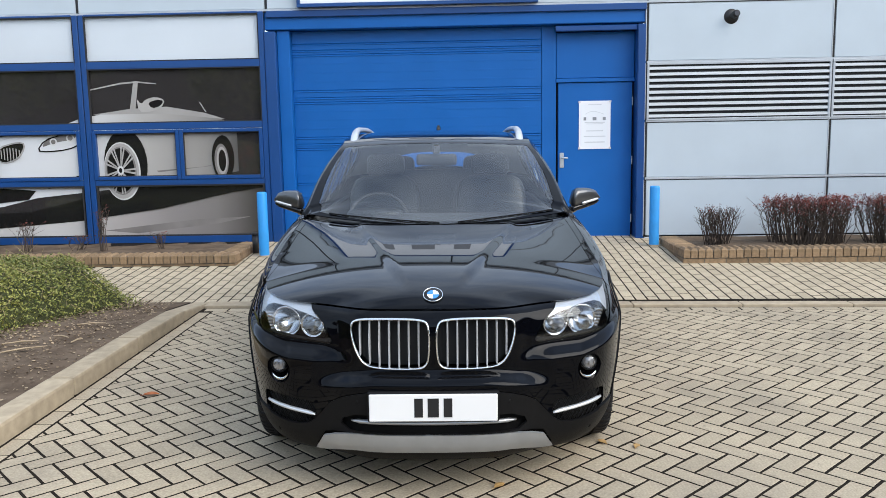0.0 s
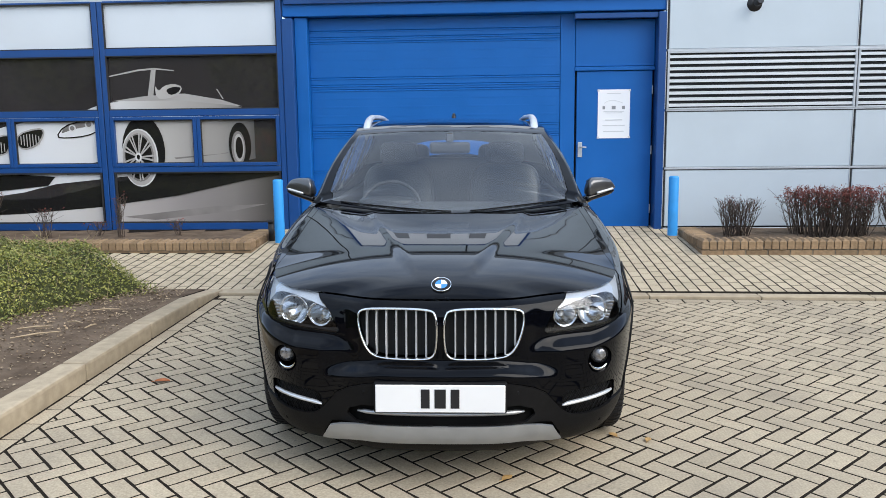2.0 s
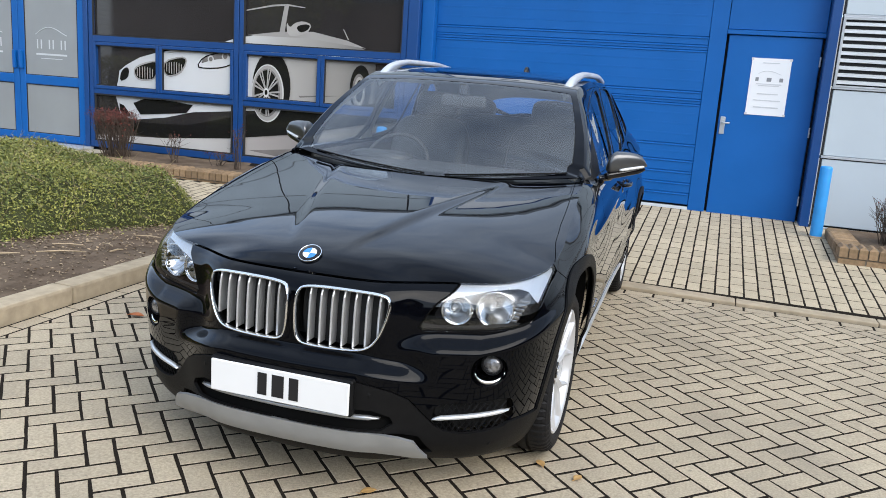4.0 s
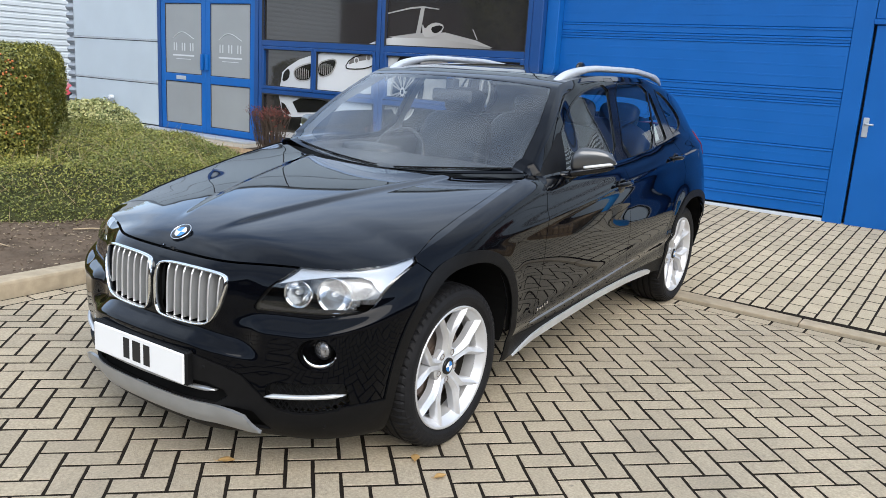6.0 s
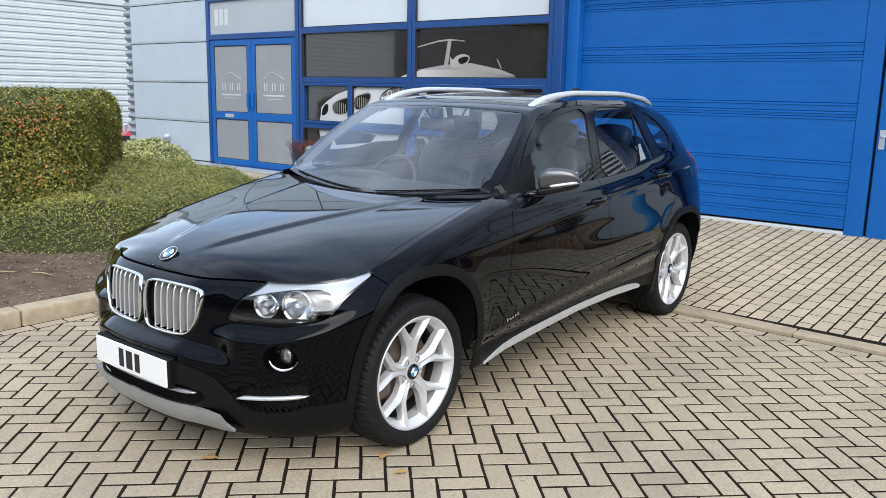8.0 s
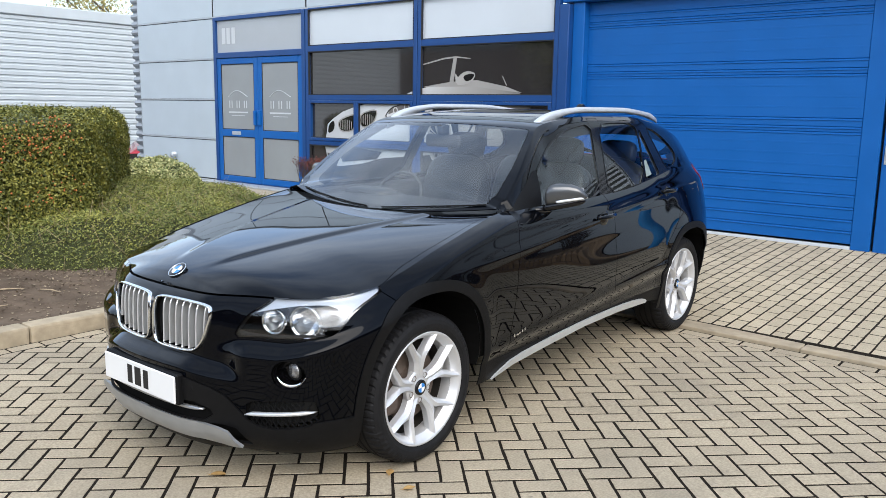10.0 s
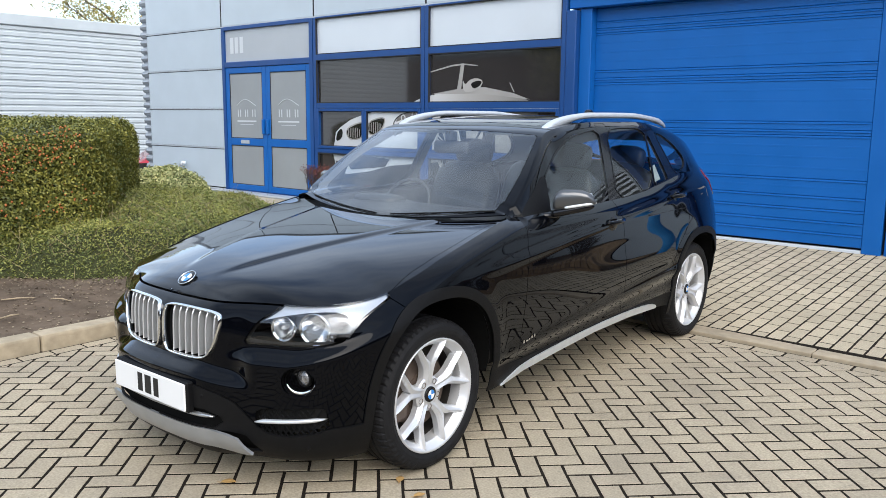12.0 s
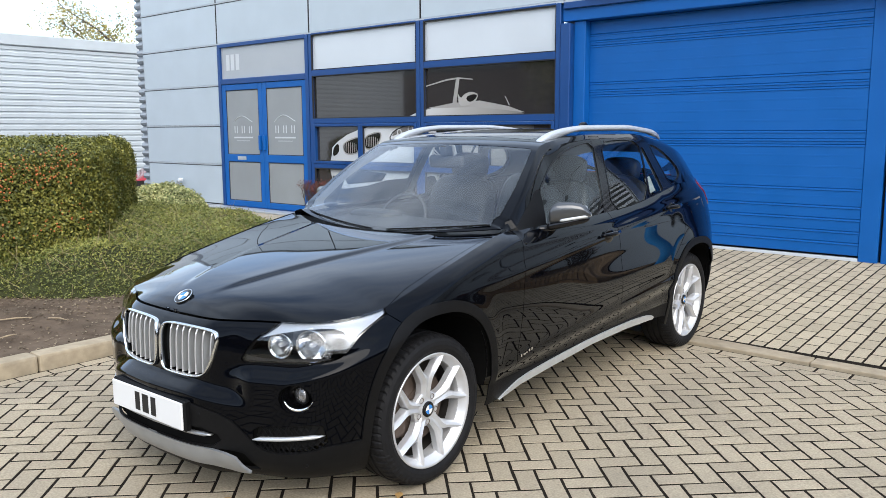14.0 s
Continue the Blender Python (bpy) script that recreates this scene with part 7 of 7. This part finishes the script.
# wipers
def ws_point(x, y):
    kx, kz = (float(pil_x(y)), float(pil_z(y))) if y >= 1.3 else (.735 * ((y - COWL0) / (1.30 - COWL0)) ** .5, 0)
    if y < 1.3:
        kz = .985 + .045 * (kx / .735) ** 2
    a = min(1, abs(x) / kx)
    return kz + (float(cen_z(y)) - kz) * (1 - a ** 2.2)


for x0, y0, x1, y1 in ((-.60, 1.285, .02, 1.160), (.12, 1.160, .66, 1.305)):
    pts = []
    for k in range(13):
        t = k / 12
        x = x0 + (x1 - x0) * t
        y = COWL0 + .205 * (x / .735) ** 2 + .006 + .010 * math.sin(math.pi * t)
        pts.append((x, y - .004, ws_point(x, y) + .005))
    w = cpart("wiper", tube(bmesh.new(), pts, .0038, 6), M_plast, label="black wiper arm lying on the windscreen")
    part("blade", tube(bmesh.new(), [(p[0], p[1] + .012, p[2] - .004) for p in pts], .005, 5), M_tyre, w)

# cabin
glass_p = side_grid()


def side_x_glass(y, z):
    """Half width of the window surface at y, z."""
    r = glass_p[int(np.argmin(np.abs(glass_p[:, 0, 1] - y)))]
    return float(np.interp(z, r[:, 2], r[:, 0]))


lin = shifted(grid(top_grid()).cut(lambda v: np.maximum(1.86 - v[:, 1], v[:, 1] - 3.95)), -.03)
panel("roof_lining", lin, M_lining, ctr=True, thick=0)
side_lin = shifted(grid(side_grid()).cut(lambda v: -(psdf(v[:, 1], v[:, 2], WF) - .028)).cut(lambda v: -(psdf(v[:, 1], v[:, 2], WR) - .028)).cut(lambda v: -(psdf(v[:, 1], v[:, 2], WQ) - .028)).cut(lambda v: -(psdf(v[:, 1], v[:, 2], FP) - .020)).cut(lambda v: 1.34 - v[:, 1]), -.022)
panel("pillar_lining", side_lin, M_lining, thick=0)
bm = sq(bmesh.new(), (0, 1.45, .885), (.70, .26, .115), .45, .35, 40, 14)
cpart("dashboard", bm, M_in)
bm = sq(bmesh.new(), (-.37, 1.56, .995), (.17, .10, .035), .6, .7, 20, 10)
cpart("instrument_hood", bm, M_seat)
cpart("cabin_floor", bx(-.70, .70, 1.2, 3.9, .30, .36), M_in, smooth=False)
cpart("load_cover", bx(-.60, .60, 3.25, 3.95, .92, .94, .01), M_in, smooth=False)
for sg in (1, -1):
    cpart("door_lining", bx(sg * .70 - .02, sg * .70 + .02, 1.42, 3.15, .36, 1.005, .015), M_in, smooth=False)
M_stw = mat("satin black wheel rim", (0.045, 0.046, 0.048), 0.35, vary=0.1, scale=20)
bm = bmesh.new()
ringp = [(.185 * math.cos(2 * math.pi * k / 36), .185 * math.sin(2 * math.pi * k / 36), 0) for k in range(37)]
tube(bm, ringp, .011, 8)
mw = Matrix.Translation((-.37, 1.78, .935)) @ Matrix.Rotation(radians(60), 4, 'X')
bmesh.ops.transform(bm, matrix=mw, verts=bm.verts)
stw = cpart("steering_wheel", bm, M_stw, label="black steering wheel")
bm = sq(bmesh.new(), (0, 0, -.02), (.065, .055, .03), .7, .8, 16, 8)
for a in (0, 180, 270):
    box(bm, .05, .18, -.016, .016, -.012, .004)
    vs = [v for v in bm.verts][-8:]
    bmesh.ops.rotate(bm, verts=vs, cent=(0, 0, 0), matrix=Matrix.Rotation(radians(a), 3, 'Z'))
bmesh.ops.transform(bm, matrix=mw, verts=bm.verts)
part("boss", bm, M_in, stw, smooth=True)


def seat(x, y, w, back_h, label, wide_=False):
    s = cpart("seat_cushion", sq(bmesh.new(), (x, y, .56), (w, .26, .09), .5, .4, 24, 10), M_seat, label=label)
    bm = sq(bmesh.new(), (0, 0, .30), (w * .98, .085, .33), .45, .4, 24, 16)
    bmesh.ops.transform(bm, matrix=Matrix.Translation((x, y + .22, .58)) @ Matrix.Rotation(radians(-20), 4, 'X'), verts=bm.verts)
    part("backrest", bm, M_seat, s, smooth=True)
    for hx in ((x - .33, x + .33) if wide_ else (x,)):
        bm = sq(bmesh.new(), (0, 0, 0), (.135, .055, .085), .55, .5, 20, 12)
        bmesh.ops.transform(bm, matrix=Matrix.Translation((hx, y + .47, back_h)) @ Matrix.Rotation(radians(-12), 4, 'X'), verts=bm.verts)
        part("headrest", bm, M_seat, s, smooth=True)
        for d in (-.05, .05):
            part("headrest_post", tube(bmesh.new(), [(hx + d, y + .455, back_h - .16), (hx + d, y + .47, back_h - .05)], .007, 6), M_chrome, s)


seat(-.37, 2.02, .25, 1.245, "black leather front seat")
seat(.37, 2.02, .25, 1.245, "black leather front seat")
seat(0, 2.85, .62, 1.20, "black leather rear bench", True)
cpart("rear_view_mirror", bx(-.125, .125, 1.755, 1.785, 1.275, 1.345, .02, 3), M_in)
cpart("mirror_stem", bx(-.022, .022, 1.735, 1.80, 1.345, 1.40, .01, 2), M_in)
for sg in (1, -1):
    cpart("sun_visor", bx(sg * .36 - .17, sg * .36 + .17, 1.86, 2.0, 1.385, 1.40, .006), M_lining, smooth=False)
# paper slip in the rear side window
M_slip = mat("pale printed paper", (0.36, 0.39, 0.37), 0.8, vary=0.12, scale=30)
y0, z0 = 2.905, 1.085
V = [(side_x_glass(y, z) - .020, y, z) for y, z in ((y0, z0), (y0 + .085, z0 + .012), (y0 + .060, z0 + .105), (y0 - .020, z0 + .090))]
obj("paper_slip", V, [(0, 1, 2, 3)], M_slip, car, label="pale paper slip behind the rear side window")

# ---- wheels ----
# deep wheel parts: the shade behind the spokes is put into this dark colour
M_wheel_deep = mat("darkened inner wheel", (0.045, 0.040, 0.035), 0.7, 0.2, vary=0.25, scale=14)
M_barrel = mat("silver wheel barrel", (0.55, 0.55, 0.55), 0.4, 0.4, vary=0.12, scale=14)
def wheel(x, y, sg, spin, steer=0.0):
    w_ = Matrix.Translation((sg * x, y, HUBZ)) @ Matrix.Rotation(radians(steer), 4, 'Z') @ (Matrix.Rotation(radians(180), 4, 'Z') if sg < 0 else Matrix.Identity(4)) @ Matrix.Rotation(radians(spin), 4, 'X')
    # outer face at local x = 0, inwards negative
    bm = lathe(bmesh.new(), [(-.036, .2165), (-.03, .222), (-.012, .232), (-.004, .238), (.002, .246), (.0, .250), (-.012, .250)], 72)
    bmesh.ops.transform(bm, matrix=w_, verts=bm.verts)
    rim = cpart("wheel", bm, M_rim, label="silver alloy wheel with five forked spokes")
    bm = lathe(bmesh.new(), [(-.088, .2155), (-.05, .214), (-.0365, .2165)], 64)
    bmesh.ops.transform(bm, matrix=w_, verts=bm.verts)
    part("barrel", bm, M_barrel, rim, smooth=True)
    bm = lathe(bmesh.new(), [(-.20, .226), (-.185, .238), (-.17, .224), (-.0885, .2155)], 64)
    bmesh.ops.transform(bm, matrix=w_, verts=bm.verts)
    part("inner_barrel", bm, M_wheel_deep, rim, smooth=True)
    b = lathe(bmesh.new(), [(-.16, .08), (-.16, .2235)], 48)
    bmesh.ops.transform(b, matrix=w_, verts=b.verts)
    part("splash_shield", b, M_wheel_deep, rim)
    # tyre
    prof = [(-.195, .245), (-.215, .262), (-.222, .29), (-.212, .315), (-.195, .325), (-.190, .3275), (-.162, .3292), (-.160, .322), (-.152, .322), (-.150, .3295), (-.122, .330), (-.120, .322), (-.110, .322), (-.108, .330),
            (-.080, .330), (-.078, .322), (-.068, .322), (-.066, .3295), (-.030, .327), (-.022, .3245), (-.014, .322), (-.002, .313), (.006, .300), (.009, .285), (.007, .270), (.003, .262), (-.001, .256), (-.004, .248), (-.02, .245)]
    n = 240
    bm = lathe(bmesh.new(), prof, n)
    bm.verts.ensure_lookup_table()
    # cross grooves in the shoulder blocks
    for i, (ax, ar) in enumerate(prof):
        if -.060 < ax < -.008 and ar > .317:
            for k in range(0, n, 4):
                v = bm.verts[i * n + k]
                v.co.y *= .982
                v.co.z *= .982
    # raised marks on the side wall
    for a0, a1 in ((.35, .95), (3.5, 4.3)):
        for k in range(int(a0 * n / 6.283), int(a1 * n / 6.283)):
            if k % 4 < 2:
                for i in (21, 22):
                    bm.verts[i * n + k].co.x += .0025
    bmesh.ops.transform(bm, matrix=w_, verts=bm.verts)
    ty = part("tyre", bm, M_tyre, rim, smooth=False)
    # spokes: a broad trunk that forks late into two wide prongs, creased along the middle of each
    lift = lambda r: -.034 + .030 * min(1, max(0, (r - .05) / .17)) ** .8
    us = np.concatenate([np.linspace(.045, .160, 9), np.linspace(.168, .242, 9)])
    d_out = lerp_table([(.045, .032), (.08, .027), (.11, .030), (.14, .043), (.17, .063), (.20, .082), (.242, .104)])
    d_in = lerp_table([(.045, 0), (.140, 0), (.152, .009), (.17, .025), (.20, .048), (.242, .077)])
    for k in range(5):
        b = bmesh.new()
        ca, sa = math.cos(2 * math.pi * k / 5), math.sin(2 * math.pi * k / 5)
        for h in (1, -1):
            secs = []
            for u in us:
                o, i_ = float(d_out(u)), float(d_in(u))
                fk = min(1, max(0, (u - .14) / .04))
                row = []
                for d, dx in ((o, -.046), (o, -.016), (o - .007, -.006), (i_ + (o - i_) * .5, .003), (i_ + .006 * fk, -.004 - .002 * fk), (i_, -.006 - .010 * fk), (i_, -.046)):
                    uu = u
                    if math.hypot(u, d) > .243:
                        uu = math.sqrt(.243 ** 2 - d * d)
                    row.append(b.verts.new((lift(math.hypot(uu, d)) + dx, uu * sa + h * d * ca, uu * ca - h * d * sa)))
                secs.append(row)
            for s0, s1 in zip(secs, secs[1:]):
                for q in range(6):
                    b.faces.new((s0[q], s0[q + 1], s1[q + 1], s1[q]))
            b.faces.new(secs[0]), b.faces.new(secs[-1][::-1])
        bmesh.ops.transform(b, matrix=w_, verts=b.verts)
        part("spoke", b, M_rim, rim, smooth=False)
    b = lathe(bmesh.new(), [(-.06, .078), (-.040, .078), (-.034, .070), (-.033, .040), (-.031, .036), (-.031, .001)], 36)
    bmesh.ops.transform(b, matrix=w_, verts=b.verts)
    part("hub", b, M_rim, rim, smooth=False)
    for k in range(5):
        a = 2 * math.pi * (k + .5) / 5
        c, s = .058 * math.sin(a), .058 * math.cos(a)
        b = lathe(bmesh.new(), [(-.0325, .013), (-.0335, .0105), (-.050, .010), (-.050, .001)], 12)
        b2 = lathe(b, [(-.052, .0085), (-.038, .0085), (-.036, .006), (-.036, .001)], 6)
        bmesh.ops.translate(b, verts=b.verts, vec=(.0012, c, s))
        bmesh.ops.transform(b, matrix=w_, verts=b.verts)
        part("bolt", b, M_disc, rim)
    cp = lathe(bmesh.new(), [(-.032, .034), (-.024, .034), (-.022, .031), (-.022, .001)], 28)
    bmesh.ops.transform(cp, matrix=w_, verts=cp.verts)
    cap = part("centre_cap", cp, M_gloss, rim, "blue and white centre cap", True)
    m4 = w_ @ Matrix.Translation((-.030, 0, 0)) @ Matrix.Rotation(radians(90), 4, 'Y')
    for k in range(4):
        V = [(0, 0, .0090)] + [(.021 * math.cos(radians(90 * k + 90 * i / 8)), .021 * math.sin(radians(90 * k + 90 * i / 8)), .0090) for i in range(9)]
        obj("cap_quarter", [tuple(m4 @ Vector(v)) for v in V], [(0, i, i + 1) for i in range(1, 9)], M_logoblue if k % 2 else M_plate, rim)
    b = lathe(bmesh.new(), [(-.085, .085), (-.085, .155), (-.110, .155), (-.110, .085)], 48)
    bmesh.ops.transform(b, matrix=w_, verts=b.verts)
    part("brake_disc", b, M_disc, rim)
    b = lathe(bmesh.new(), [(-.080, .001), (-.080, .085), (-.12, .09)], 32)
    bmesh.ops.transform(b, matrix=w_, verts=b.verts)
    part("disc_bell", b, M_disc, rim)
    ca = bmesh.new()
    box(ca, -.13, -.070, -.205, -.09, -.10, .11, .02, 2)
    bmesh.ops.transform(ca, matrix=Matrix.Translation((sg * x, y, HUBZ)) @ (Matrix.Rotation(radians(180), 4, 'Z') if sg < 0 else Matrix.Identity(4)), verts=ca.verts)
    part("caliper", ca, M_disc, rim)


for sg in (1, -1):
    wheel(.822, HUBF, sg, 2, -.8)
    wheel(.825, HUBR, sg, 33)
car.matrix_world = pose(-.009, -.003, 0.005, 0.46, 0.46, 1.6)
